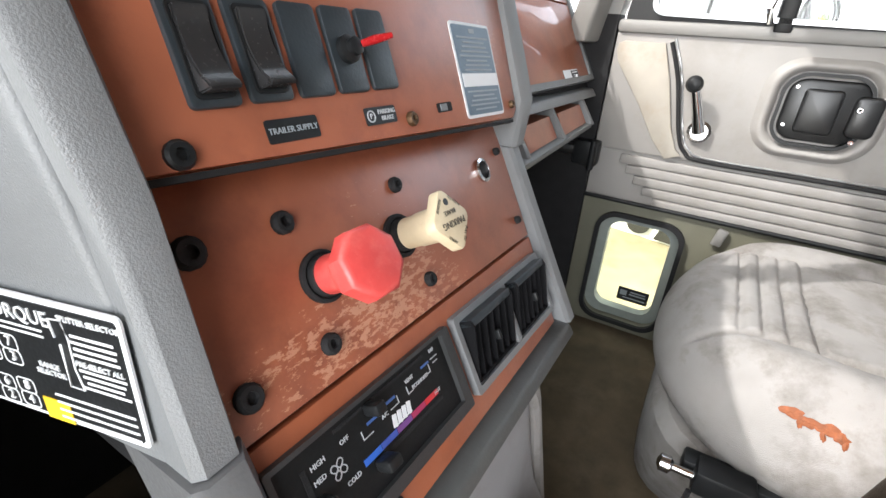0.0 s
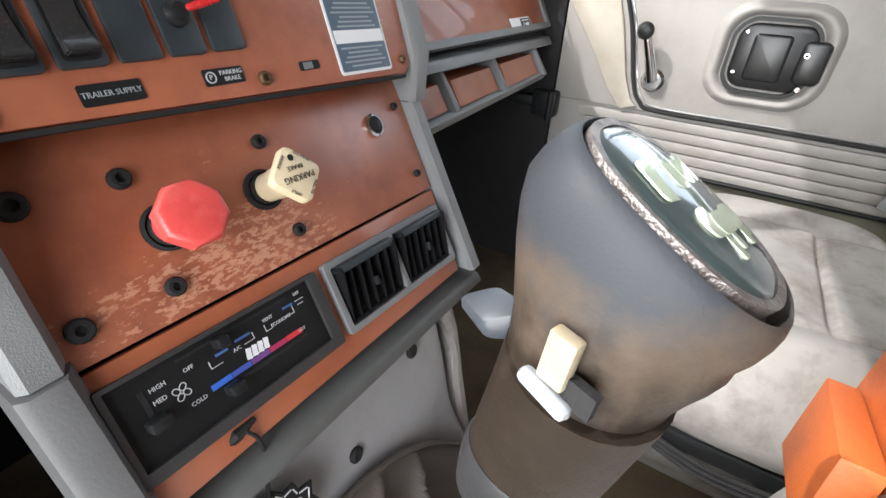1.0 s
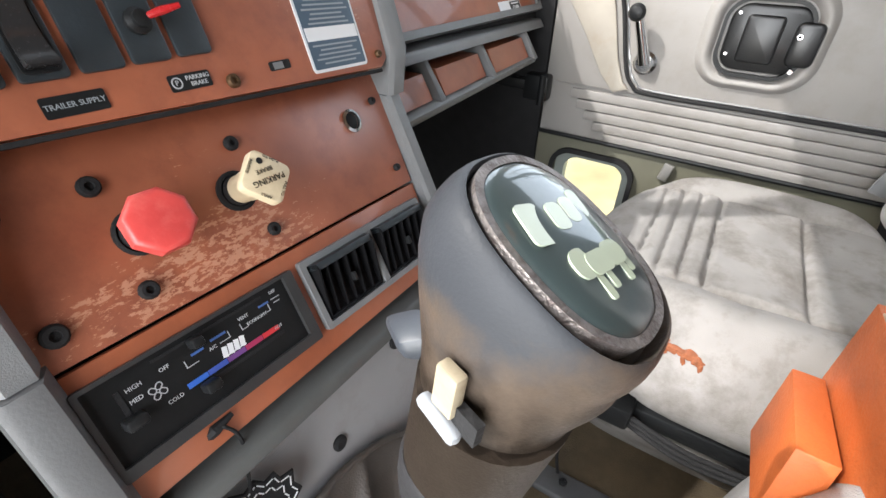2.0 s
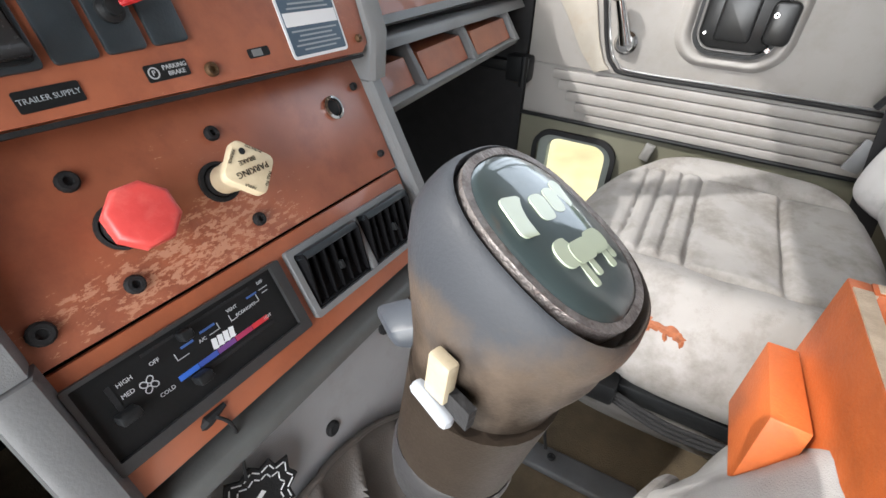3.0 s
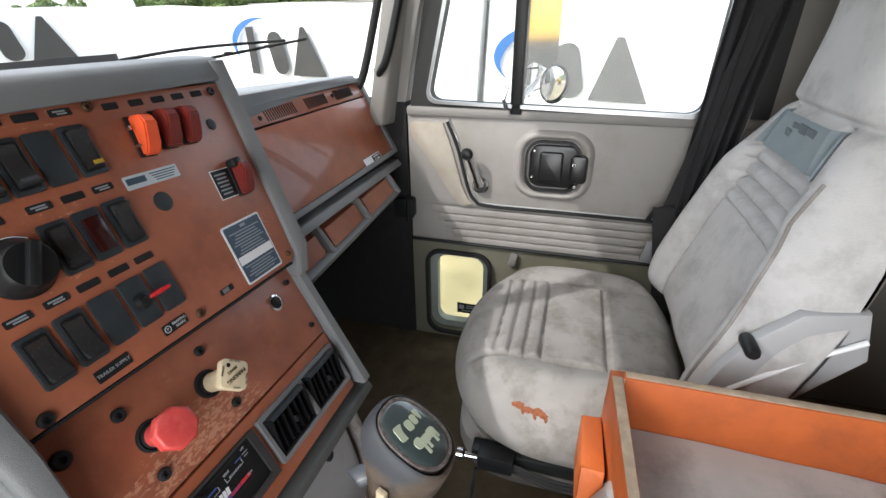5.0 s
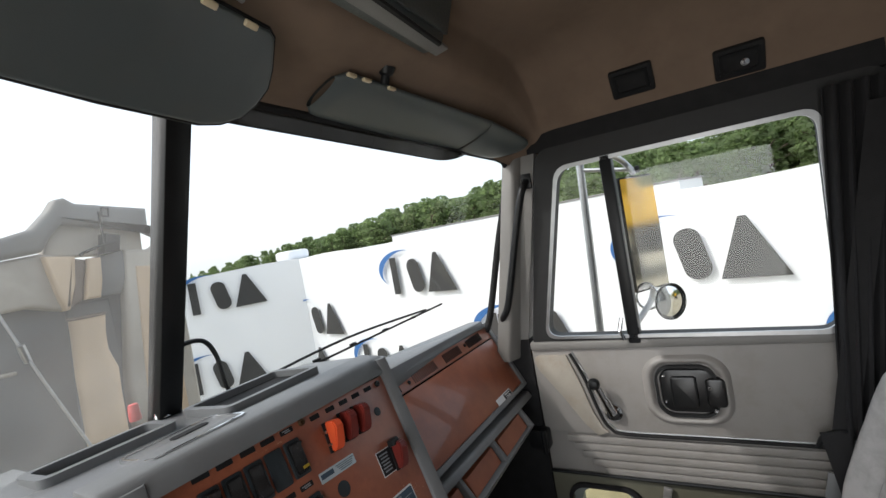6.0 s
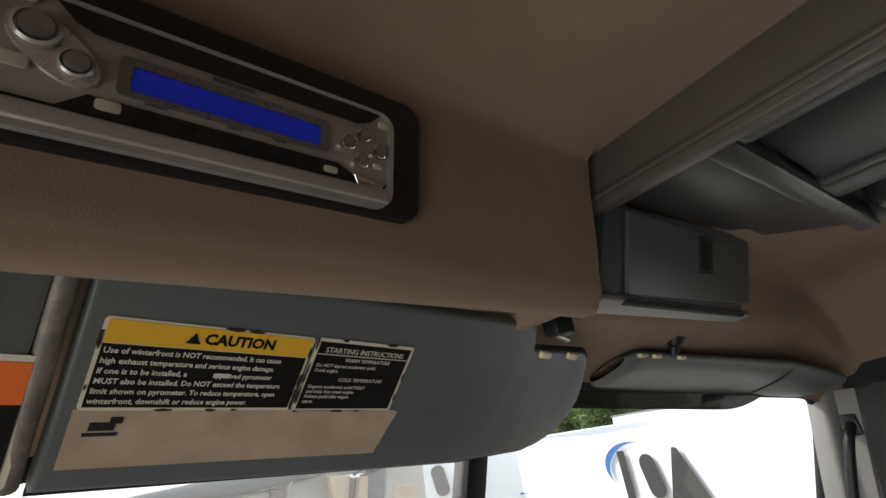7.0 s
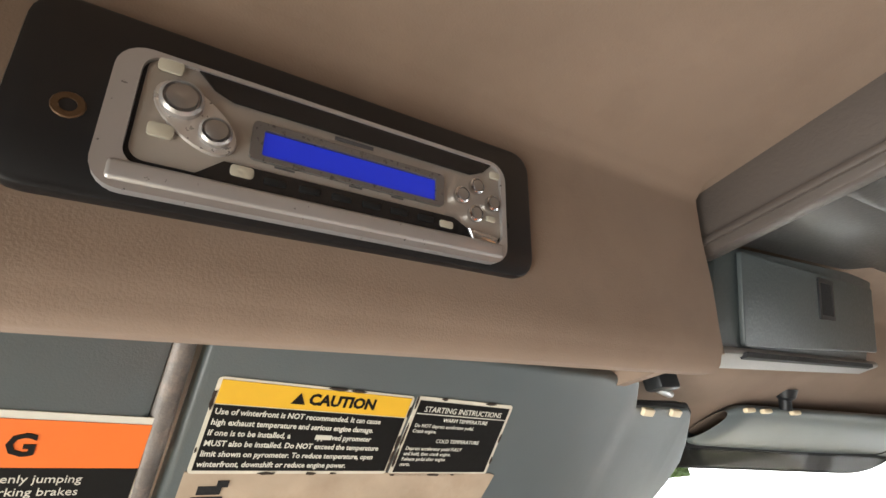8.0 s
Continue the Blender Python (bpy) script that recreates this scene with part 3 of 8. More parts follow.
# peep window
pm = on_door(0.311, 0.318)
part("peep_frame", frame_plate(rrect(0.214, 0.318, 0.050, 6), rrect(0.192, 0.296, 0.043, 6), 0.012, pm @ Matrix.Translation((0, 0, -0.002))), BLACK_MATT, door, "thick black rubber peep window seal")
part("reveal", frame_plate(rrect(0.200, 0.300, 0.045, 6), rrect(0.152, 0.254, 0.034, 6), 0.03, pm @ Matrix.Translation((0, 0, -0.055))), material("grey_green_reveal", (0.25, 0.28, 0.26), 0.5, var=0.15, bump=0.2), door)
g = prism(rrect(0.19, 0.29, 0.04, 5), 0.004, pm @ Matrix.Translation((0, 0, -0.075)))
part("peep_pane", g, glass_material("tinted_glass", (0.84, 0.85, 0.74)), door).visible_shadow = False
pl = part("peep_label", box(0.082, 0.040, 0.001, pm @ Matrix.Translation((0.022, -0.098, -0.068))), BLACK, door, "small black glass label")
part("print", bars([(-0.026, 0.004, 0.018, 0.016), (0.012, 0.010, 0.04, 0.004), (0.012, 0.002, 0.044, 0.004), (0.004, -0.010, 0.06, 0.003)], pm @ Matrix.Translation((0.022, -0.098, -0.0675))), GREYPRINT, pl)
# hinge and grab handle
hg = part("hinge", bx(0.872, 0.912, 0.445, 0.505, 0.585, 0.645, 0.006), BLACK, door, "black metal door check hinge block")
part("strap", bx(0.878, 0.90, 0.50, 0.66, 0.605, 0.630, 0.004), BLACK, hg)
part("pin", lathe([(0.008, 0), (0.008, 0.07)], Matrix.Translation((0.866, 0.455, 0.58)), 12), BLACK, hg)
gh = thing("grab_handle", (0.88, 0.50, 1.0), "black curved grab handle on the windscreen pillar", "handle")
part("bar", tube(curve_pts([(0.905, 0.535, 0.985), (0.872, 0.52, 1.0), (0.862, 0.49, 1.05), (0.862, 0.43, 1.25), (0.868, 0.395, 1.36), (0.90, 0.385, 1.395)], 6), 0.0105, 12), BLACK, gh)
for p in ((0.902, 0.536, 0.985), (0.902, 0.385, 1.395)):
    part("foot", box(0.012, 0.03, 0.045, Matrix.Translation(p), 0.004), BLACK, gh)
# pillar cladding
solid("trim_pillar", hexa([(0.86, 0.52, 0.86), (0.908, 0.498, 0.86), (0.908, 0.57, 0.86), (0.87, 0.57, 0.86), (0.885, 0.405, 1.48), (0.908, 0.385, 1.48), (0.908, 0.44, 1.48), (0.89, 0.445, 1.48)], 0.008), GREY_LT, "pale grey vinyl windscreen pillar cladding", "pillar", kind="structure")

# ---- dashboard ----
dash = thing("dashboard", (0.2, 0.6, 0.57), "truck dashboard with worn red-brown wood-look panels", "dashboard")
b = hexa([(-0.17, 0.345, 0.57), (0.20, 0.345, 0.57), (0.20, 0.93, 0.57), (-0.17, 0.93, 0.57), (-0.17, 0.465, 0.80), (0.21, 0.465, 0.80), (0.21, 0.93, 0.80), (-0.17, 0.93, 0.80)])
hexa([(-0.19, 0.44, 0.80), (0.22, 0.44, 0.80), (0.235, 0.93, 0.80), (-0.19, 0.93, 0.80), (-0.19, 0.535, 1.050), (0.24, 0.535, 1.050), (0.245, 0.68, 1.040), (-0.19, 0.68, 1.040)], bm=b)
part("carcass", b, BLACK_MATT, dash)
up_poly = [(-0.167, -0.124), (0.205, -0.136), (0.2165, -0.128), (0.238, 0.128), (0.232, 0.134), (-0.167, 0.138)]
part("upper_panel", prism(up_poly, 0.008, on_upper(0, 0.932, -0.008), 0.0012), LAM, dash, "worn red-brown wood-look switch panel")
part("lower_panel", prism([(-0.178, -0.026), (0.2045, -0.024), (0.212, 0.125), (-0.172, 0.125)], 0.008, on_lower(0, 0.705, -0.008), 0.0012), LAM, dash, "worn red-brown valve panel, scuffed pale below the knobs")
part("heater_panel", prism([(-0.187, -0.134), (0.197, -0.130), (0.2045, -0.027), (-0.178, -0.029)], 0.008, on_lower(0, 0.705, -0.008), 0.0012), LAM_EDGE, dash, "red-brown wood-look heater panel")


def col(x0, x1, prof, mat, name, label=""):
    """A trim column: (y, z) face line pushed between two x edges given per z."""
    b = bmesh.new()
    rows = []
    for (y, z, xa, xb) in prof:
        rows.append([b.verts.new(p) for p in ((xa, y + 0.06, z), (xa, y + 0.004, z), (xa + (xb - xa) * 0.18, y, z), (xa + (xb - xa) * 0.78, y, z), (xb, y + 0.012, z), (xb, y + 0.06, z))])
    for r, s in zip(rows, rows[1:]):
        for k in range(6):
            b.faces.new((r[k], r[(k + 1) % 6], s[(k + 1) % 6], s[k]))
    b.faces.new(rows[0])
    b.faces.new(rows[-1])
    return part(name, b, mat, dash, label)


yu = lambda z: 0.086 + 0.393 * z
yl = lambda z: -0.015 + 0.559 * z
col(0, 0, [(yu(1.075) - 0.012, 1.078, -0.200, -0.165), (yu(0.815) - 0.012, 0.815, -0.193, -0.167), (yl(0.700) - 0.014, 0.700, -0.199, -0.172)], GREY, "side_trim", "grey grained vinyl trim column")
col(0, 0, [(yl(0.699) - 0.017, 0.699, -0.202, -0.171), (yl(0.50) - 0.014, 0.50, -0.211, -0.180)], material("mid_grey_plastic", (0.10, 0.102, 0.105), 0.5, var=0.1, bump=0.1), "side_trim_lower", "pale grey plastic trim foot")
col(0, 0, [(yu(1.078) - 0.012, 1.078, 0.238, 0.265), (yu(0.815) - 0.012, 0.815, 0.214, 0.245), (yl(0.765) - 0.014, 0.765, 0.2125, 0.244)], GREY, "side_trim", "grey vinyl trim column")
col(0, 0, [(yl(0.764) - 0.010, 0.764, 0.2125, 0.237), (yl(0.578) - 0.010, 0.578, 0.199, 0.224)], GREY, "side_trim_lower")
b = hexa([(-0.215, yu(1.06) - 0.014, 1.058), (0.262, yu(1.06) - 0.014, 1.052), (0.262, 0.56, 1.052), (-0.215, 0.56, 1.058), (-0.215, yu(1.06) + 0.004, 1.088), (0.262, yu(1.06) + 0.004, 1.082), (0.262, 0.56, 1.084), (-0.215, 0.56, 1.09)], 0.008)
part("top_trim", b, GREY, dash, "rounded grey vinyl top edge")
b = hexa([(-0.18, yl(0.566) - 0.006, 0.573), (0.222, yl(0.566) - 0.008, 0.553), (0.222, 0.42, 0.553), (-0.18, 0.42, 0.573), (-0.18, yl(0.577) - 0.006, 0.585), (0.222, yl(0.577) - 0.006, 0.565), (0.222, 0.42, 0.565), (-0.18, 0.42, 0.585)], 0.004)
part("bottom_trim", b, material("rail_plastic", (0.075, 0.078, 0.076), 0.5, var=0.15, bump=0.1), dash, "grey plastic bottom rail")
# black strip that paints the shadow under the upper panel's overhang
part("panel_gap", prism([(-0.167, -0.1284), (0.205, -0.1404), (0.205, -0.1372), (-0.167, -0.1252)], 0.006, on_upper(0, 0.932, -0.007)), BLACK_MATT, dash, "black strip for the shadow below the overhanging switch panel")
# left flank with the shift pattern plate
b = hexa([(-0.1965, 0.372, 0.695), (-0.18, 0.372, 0.695), (-0.18, 0.80, 0.74), (-0.29, 0.80, 0.74), (-0.1965, 0.50, 1.075), (-0.18, 0.50, 1.075), (-0.19, 0.80, 1.075), (-0.30, 0.80, 1.075)], 0.004)
part("left_flank", b, GREY, dash, "grey grained vinyl flank")
SP = axes((-0.2140, 0.4545, 0.7405), (0.224, -0.973, 0.047), (0.062, 0.063, 0.996))
tq = part("shift_pattern_plate", prism(rrect(0.135, 0.066, 0.003), 0.0012, SP), WHITE, dash, "black and white shift pattern plate")
part("field", prism(rrect(0.130, 0.061, 0.002), 0.0006, SP @ Matrix.Translation((0, 0, 0.0012))), BLACK, tq)
FT = SP @ Matrix.Translation((0, 0, 0.0021))
b = text_mesh("TORQUE", 0.0075, FT @ Matrix.Translation((0.006, 0.0235, 0)))
text_mesh("SPLITTER SELECTOR", 0.0028, FT @ Matrix.Translation((0.050, 0.0265, 0)), b)
text_mesh("PRE-SELECT ALL", 0.0028, FT @ Matrix.Translation((0.050, 0.0050, 0)), b)
text_mesh("RANGE\nSELECTOR", 0.0028, FT @ Matrix.Translation((0.018, -0.003, 0)), b)
for x, y, s in ((-0.005, 0.0065, "7"), (-0.005, -0.0015, "3"), (-0.017, -0.018, "6"), (-0.003, -0.017, "8"), (-0.017, -0.026, "2"), (-0.003, -0.025, "4"), (-0.019, -0.0015, "1")):
    frame_plate(rrect(0.012, 0.0085, 0.0025), rrect(0.0108, 0.0073, 0.002), 0.0003, FT @ Matrix.Translation((x, y, 0)), b)
    text_mesh(s, 0.0055, FT @ Matrix.Translation((x, y, 0)), b)
bars([(0.050, 0.0225 - 0.0032 * k, 0.026 - 0.002 * (k % 2), 0.0013) for k in range(1, 5)] + [(0.051, 0.002 - 0.003 * k, 0.027 - 0.003 * (k % 3), 0.0012) for k in range(4)]
     + [(0.040, -0.0165 - 0.0042 * k, 0.048, 0.0012) for k in range(4)] + [(0.004, 0.0175 - 0.003 * k, 0.034, 0.0011) for k in range(2)], FT, b, 0.0003)
tube([FT @ Vector(p) for p in ((0.028, 0.016, 0), (0.027, 0.025, 0), (0.034, 0.0255, 0), (0.036, 0.016, 0), (0.035, 0.002, 0), (0.037, -0.009, 0), (0.029, -0.009, 0), (0.030, 0.013, 0))], 0.0005, 5, bm=b)
part("print", b, WHITE, tq, "white lettering")
part("warning_patch", box(0.017, 0.012, 0.0004, FT @ Matrix.Translation((0.0145, -0.0265, 0))), material("yellow_print", (0.75, 0.50, 0.03), 0.5, bump=0), tq, "yellow warning patch")


# switches
GLOSS = material("rocker_gloss", (0.026, 0.026, 0.027), 0.24, var=0.1, bump=0.0)


def switch(x, z, kind, lower=False):
    m = on_upper(x, z, 0.0)
    s = part("switch", prism(rrect(0.0265, 0.0515, 0.003, 3), 0.0032, m, 0.0008), SWITCH, dash, "black switch plate")
    if kind in ("rocker", "down"):
        well = frame_plate(rrect(0.0205, 0.0435, 0.003, 3), rrect(0.0180, 0.0400, 0.002, 3), 0.0016, m @ Matrix.Translation((0, 0, 0.0030)))
        part("rim", well, BLACK, s)
        f = 1 if kind == "rocker" else -1
        tt = [-1 + 2 * k / 12 for k in range(13)]
        prof = [(-0.0195 * f, 0.0)] + [(0.0195 * f * t, 0.0028 + 0.0052 * t * t - 0.0036 * t + (0.0012 if k == 1 else 0)) for k, t in enumerate(tt)] + [(0.0195 * f, 0.0)]
        np_ = len(prof)
        b = bmesh.new()
        a = [[b.verts.new((sx * 0.0086, y, zz)) for y, zz in prof] for sx in (-1, 1)]
        b.faces.new(a[0])
        b.faces.new(a[1])
        for k in range(np_):
            b.faces.new((a[0][k], a[0][(k + 1) % np_], a[1][(k + 1) % np_], a[1][k]))
        bmesh.ops.recalc_face_normals(b, faces=b.faces)
        bmesh.ops.bevel(b, geom=[e for e in b.edges if e.is_manifold and e.calc_face_angle() > 0.6], offset=0.0010, segments=2, affect="EDGES")
        b.transform(m @ Matrix.Translation((0, 0, 0.0030)))
        part("rocker", b, GLOSS, s, smooth=50)
    return s


for x, k in ((-0.123, "rocker"), (-0.0905, "rocker"), (-0.058, "plain"), (-0.0265, "plain"), (0.005, "plain")):
    s3 = switch(x, 0.8655 - 0.012 * x, k)
    if abs(x + 0.0265) < 0.001:
        m = on_upper(x, 0.8655, 0.0030)
        part("collar", lathe([(0.0085, 0), (0.0085, 0.004), (0.0055, 0.006), (0.0055, 0.010), (0.003, 0.011)], m, 18), BLACK, s3)
        b = tube([m @ Vector(p) for p in ((0, 0, 0.006), (0.005, 0.001, 0.010), (0.012, 0.002, 0.015), (0.022, 0.003, 0.021))], [0.0016, 0.0022, 0.0028, 0.0018], 10)
        part("lever", b, material("toggle_red", (0.40, 0.015, 0.018), 0.25, var=0.1, bump=0.02), s3, "glossy red toggle lever")
for x, k in ((-0.055, "rocker"), (-0.0235, "plain"), (0.008, "down")):
    s2 = switch(x, 0.9385 - 0.014 * x, k)
    if k == "plain":
        part("lens", box(0.017, 0.036, 0.006, on_upper(x, 0.9385, 0.005), 0.0015), material("dark_red_lens", (0.03, 0.004, 0.004), 0.2, bump=0), s2, "dark red lamp lens")
for x, k in ((-0.112, "down"), (-0.081, "rocker"), (-0.0505, "rocker"), (-0.0195, "plain"), (0.0125, "down")):
    s1 = switch(x, 1.012 - 0.014 * x, k)
    if x > 0.01:
        part("amber_mark", box(0.010, 0.004, 0.001, on_upper(x, 0.998, 0.0135)), material("amber_mark", (0.45, 0.30, 0.02), 0.5, bump=0), s1)


def slot(x, z, w=0.022, text=None, print_w=0.0, name="label_slot"):
    m = on_upper(x, z)
    s = part(name, prism(rrect(w, 0.0075, 0.0015, 3), 0.0007, m), BLACK_MATT, dash, "small black legend slot")
    if print_w:
        part("print_line", bars([(-0.001, 0.0011, print_w, 0.0015)], m @ Matrix.Translation((0, 0, 0.0007))), GREYPRINT, s)
        part("print_line", bars([(0.001, -0.0013, print_w * 0.8, 0.0015)], m @ Matrix.Translation((0, 0, 0.0007))), GREYPRINT, s)
    return s


for i, x in enumerate((-0.112, -0.081, -0.048, -0.017, 0.015)):
    slot(x, 1.049 - 0.03 * x, 0.022, print_w=0.012 if i == 4 else 0)
for x in (0.068, 0.100, 0.130, 0.160, 0.191):
    slot(x, 1.048 - 0.033 * x, 0.018)
for x, p in ((-0.053, 0.013), (-0.022, 0), (0.009, 0.014)):
    slot(x, 0.9755 - 0.03 * x, 0.022, print_w=p)
for x, p in ((-0.120, 0.015), (-0.088, 0.013), (-0.058, 0), (-0.026, 0), (0.004, 0)):
    slot(x, 0.9005 - 0.03 * x, 0.022, print_w=p)
slot(-0.099, 0.978, 0.032, print_w=0.014)
st = slot(0.073, 0.823, 0.022, print_w=0)
part("insert", box(0.010, 0.0055, 0.0006, on_upper(0.071, 0.823, 0.0009)), GREY, st)
m = on_upper(-0.084, 0.8285)
ts = part("legend", prism(rrect(0.036, 0.0125, 0.0015, 3), 0.0008, m), BLACK, dash, "black trailer supply legend plate")
part("print", text_mesh("TRAILER SUPPLY", 0.0034, m @ Matrix.Translation((0, 0, 0.0010))), GREYPRINT, ts)
m = on_upper(-0.0085, 0.8265)
pb = part("legend", prism(rrect(0.032, 0.0115, 0.0015, 3), 0.0008, m), BLACK, dash, "black parking brake legend plate")
b = text_mesh("PARKING\nBRAKE", 0.0032, m @ Matrix.Translation((0.006, 0, 0.0010)))
frame_plate(rrect(0.008, 0.008, 0.0039, 6), rrect(0.0062, 0.0062, 0.003, 6), 0.0004, m @ Matrix.Translation((-0.0105, 0, 0.0008)), b)
text_mesh("P", 0.0036, m @ Matrix.Translation((-0.0105, 0, 0.0010)), b)
part("print", b, material("faded_white_print", (0.42, 0.44, 0.46), 0.6, bump=0), pb)
# bolts and holes on the panels
BRASS = material("dark_brass", (0.11, 0.062, 0.03), 0.5, metal=0.6, var=0.3, bump=0.2)
for x, z, r, mt in ((-0.150, 0.827, 0.0070, BLACK), (0.024, 0.820, 0.0055, BRASS), (0.199, 0.812, 0.004, BRASS), (0.043, 1.049, 0.0055, BRASS), (0.217, 1.041, 0.0055, BLACK)):
    b = bmesh.new()
    bolt(b, on_upper(x, z), r, 0.004)
    part("panel_screw", b, mt, dash)
for x, z, r in ((-0.153, 0.778, 0.0088), (-0.096, 0.775, 0.0072), (0.013, 0.770, 0.0062), (0.195, 0.761, 0.0042), (0.187, 0.693, 0.0042), (0.009, 0.701, 0.0060), (-0.101, 0.707, 0.0070), (-0.159, 0.710, 0.0080)):
    b = bmesh.new()
    bolt(b, on_lower(x, z), r, 0.005)
    part("panel_screw", b, BLACK_MATT, dash, "black socket screw")
m = on_lower(0.153, 0.751)
soc = part("socket", lathe([(0.0125, 0), (0.0125, 0.003), (0.0095, 0.004), (0.0088, 0.0), (0.0088, -0.006)], m, 22), CHROME, dash, "bright ringed power socket")
part("bore", lathe([(0.0088, 0.0005), (0.001, 0.0006)], m, 18), BLACK_MATT, soc)
for x, z, r in ((0.062, 0.942, 0.0115), (0.189, 1.003, 0.0075)):
    part("hole_plug", lathe([(r, 0), (r, 0.0006), (r * 0.9, 0.0008), (0.001, 0.0008)], on_upper(x, z), 22), SWITCH, dash, "dark round blanking plug")
# rotary lamp knob
m = on_upper(-0.0965, 0.939)
rk = part("lamp_knob", lathe([(0.0275, 0), (0.0275, 0.004), (0.024, 0.008), (0.022, 0.018), (0.019, 0.022), (0.001, 0.022)], m, 32), BLACK, dash, "black rotary lamp knob")
part("grip", box(0.010, 0.040, 0.010, m @ Matrix.Rotation(radians(-30), 4, "Z") @ Matrix.Translation((0, 0, 0.025)), 0.003), BLACK, rk)
b = bmesh.new()
for k in range(14):
    a = radians(-35 + 11 * k)
    box(0.005, 0.0030 - 0.0001 * k, 0.0005, m @ Matrix.Rotation(a, 4, "Z") @ Matrix.Translation((0.0, 0.0262, 0.0045)), bm=b) if k < 9 else None
text_mesh("OFF", 0.0050, m @ Matrix.Translation((-0.003, 0.0335, 0.0006)), b)
text_mesh("LO", 0.0045, m @ Matrix.Rotation(radians(-100), 4, "Z") @ Matrix.Translation((0.0, 0.0335, 0.0006)), b)
part("print", b, WHITE, rk)


# switch guards
def guard(x, z, mat, label, up=0.0):
    m = on_upper(x, z) @ Matrix.Rotation(radians(-6), 4, "Z")
    prof = [(-0.022, 0.0), (-0.022, 0.009), (-0.012, 0.016), (0.010, 0.024), (0.020, 0.020), (0.023, 0.008), (0.023, 0.0)]
    b = bmesh.new()
    a = [[b.verts.new((sx * (0.0095 if y < 0.0 else 0.0085), y, zz)) for y, zz in prof] for sx in (-1, 1)]
    b.faces.new(a[0])
    b.faces.new(a[1])
    for k in range(len(prof)):
        b.faces.new((a[0][k], a[0][(k + 1) % 7], a[1][(k + 1) % 7], a[1][k]))
    bmesh.ops.recalc_face_normals(b, faces=b.faces)
    bmesh.ops.bevel(b, geom=b.edges[:], offset=0.002, segments=2, affect="EDGES")
    b.transform(m)
    g_ = part("switch_guard", b, mat, dash, label)
    part("base", box(0.021, 0.046, 0.003, m @ Matrix.Translation((-0.003, 0, 0.0015)), 0.001), BLACK, g_)
    return g_


g1 = guard(0.083, 1.010, ORANGE_P, "bright orange flip guard")
for dz in (0.010, -0.008):
    part("pin", lathe([(0.0022, 0), (0.0022, 0.006), (0.001, 0.007)], on_upper(0.0685, 1.010 + dz, 0.003), 10), CHROME, g1)
guard(0.116, 1.011, RED_DK, "dark red flip guard")
guard(0.147, 1.009, RED_DK, "dark red flip guard")
m = on_upper(0.160, 0.932) @ Matrix.Rotation(radians(-3), 4, "Z")
fp = part("data_plate", box(0.037, 0.040, 0.0008, m), WHITE, dash, "small black differential lock plate")
part("field", box(0.0345, 0.0375, 0.0006, m @ Matrix.Translation((0, 0, 0.0006))), BLACK, fp)
part("print", bars([(-0.004, 0.013 - 0.0052 * k, 0.020 - 0.003 * (k % 2), 0.0022) for k in range(6)], m @ Matrix.Translation((0, 0, 0.0009))), GREYPRINT, fp)
g4 = guard(0.186, 0.930, RED_DK, "dark red flip guard")
part("hinge_block", box(0.016, 0.012, 0.016, on_upper(0.183, 0.951, 0.008), 0.003), BLACK, g4)
m = on_upper(0.0675, 0.969)
sk = part("sticker", prism(rrect(0.071, 0.0150, 0.0015, 3), 0.0005, m @ Matrix.Rotation(radians(-1.5), 4, "Z")), material("pale_blue_sticker", (0.48, 0.56, 0.60), 0.4, var=0.05, bump=0.02), dash, "pale blue instruction sticker")
part("print", bars([(-0.021, 0.001, 0.024, 0.007)] + [(0.015, 0.0042 - 0.0028 * k, 0.036 - 0.004 * k, 0.0011) for k in range(4)], m @ Matrix.Rotation(radians(-1.5), 4, "Z") @ Matrix.Translation((0, 0, 0.0005))), NAVY, sk)
# big notice plate
m = on_upper(0.1455, 0.8465) @ Matrix.Rotation(radians(-1.0), 4, "Z")
nb = part("notice_plate", prism(rrect(0.0735, 0.0835, 0.004, 4), 0.0008, m), WHITE, dash, "blue notice plate with white border")
part("field", prism(rrect(0.068, 0.078, 0.002, 4), 0.0005, m @ Matrix.Translation((0, 0, 0.0008))), NAVY, nb)
mm = m @ Matrix.Translation((0, 0, 0.0013))
part("white_band", box(0.066, 0.0115, 0.0004, mm @ Matrix.Translation((0, -0.0085, 0.0002))), WHITE, nb)
part("print", bars([(0, 0.0345, 0.010, 0.0038)] + [(0.0, 0.0285 - 0.0040 * k, 0.058 - 0.006 * ((k * 7) % 4), 0.0015) for k in range(8)] + [(0.0, -0.0185 - 0.0040 * k, 0.058 - 0.008 * ((k * 5) % 3), 0.0015) for k in range(5)], mm), GREYPRINT, nb)

# valve knobs
m = on_lower(-0.085, 0.7405)
rv = part("supply_valve", lathe([(0.0170, 0), (0.0170, 0.003), (0.0150, 0.004), (0.0145, 0.002), (0.013, 0.002)], m, 24), BLACK_MATT, dash, "red octagonal trailer air supply knob")
part("stem", lathe([(0.0125, 0.0), (0.0125, 0.022), (0.0140, 0.024), (0.0150, 0.044)], m, 24), RED_P, rv)
part("splined_sleeve", lathe([(0.0132, 0.0), (0.0132, 0.008), (0.0126, 0.0085)], m, 24), BLACK_MATT, rv)
octo = [(0.0224 * math.cos(radians(45 * k + 22.5)), 0.0224 * math.sin(radians(45 * k + 22.5))) for k in range(8)]
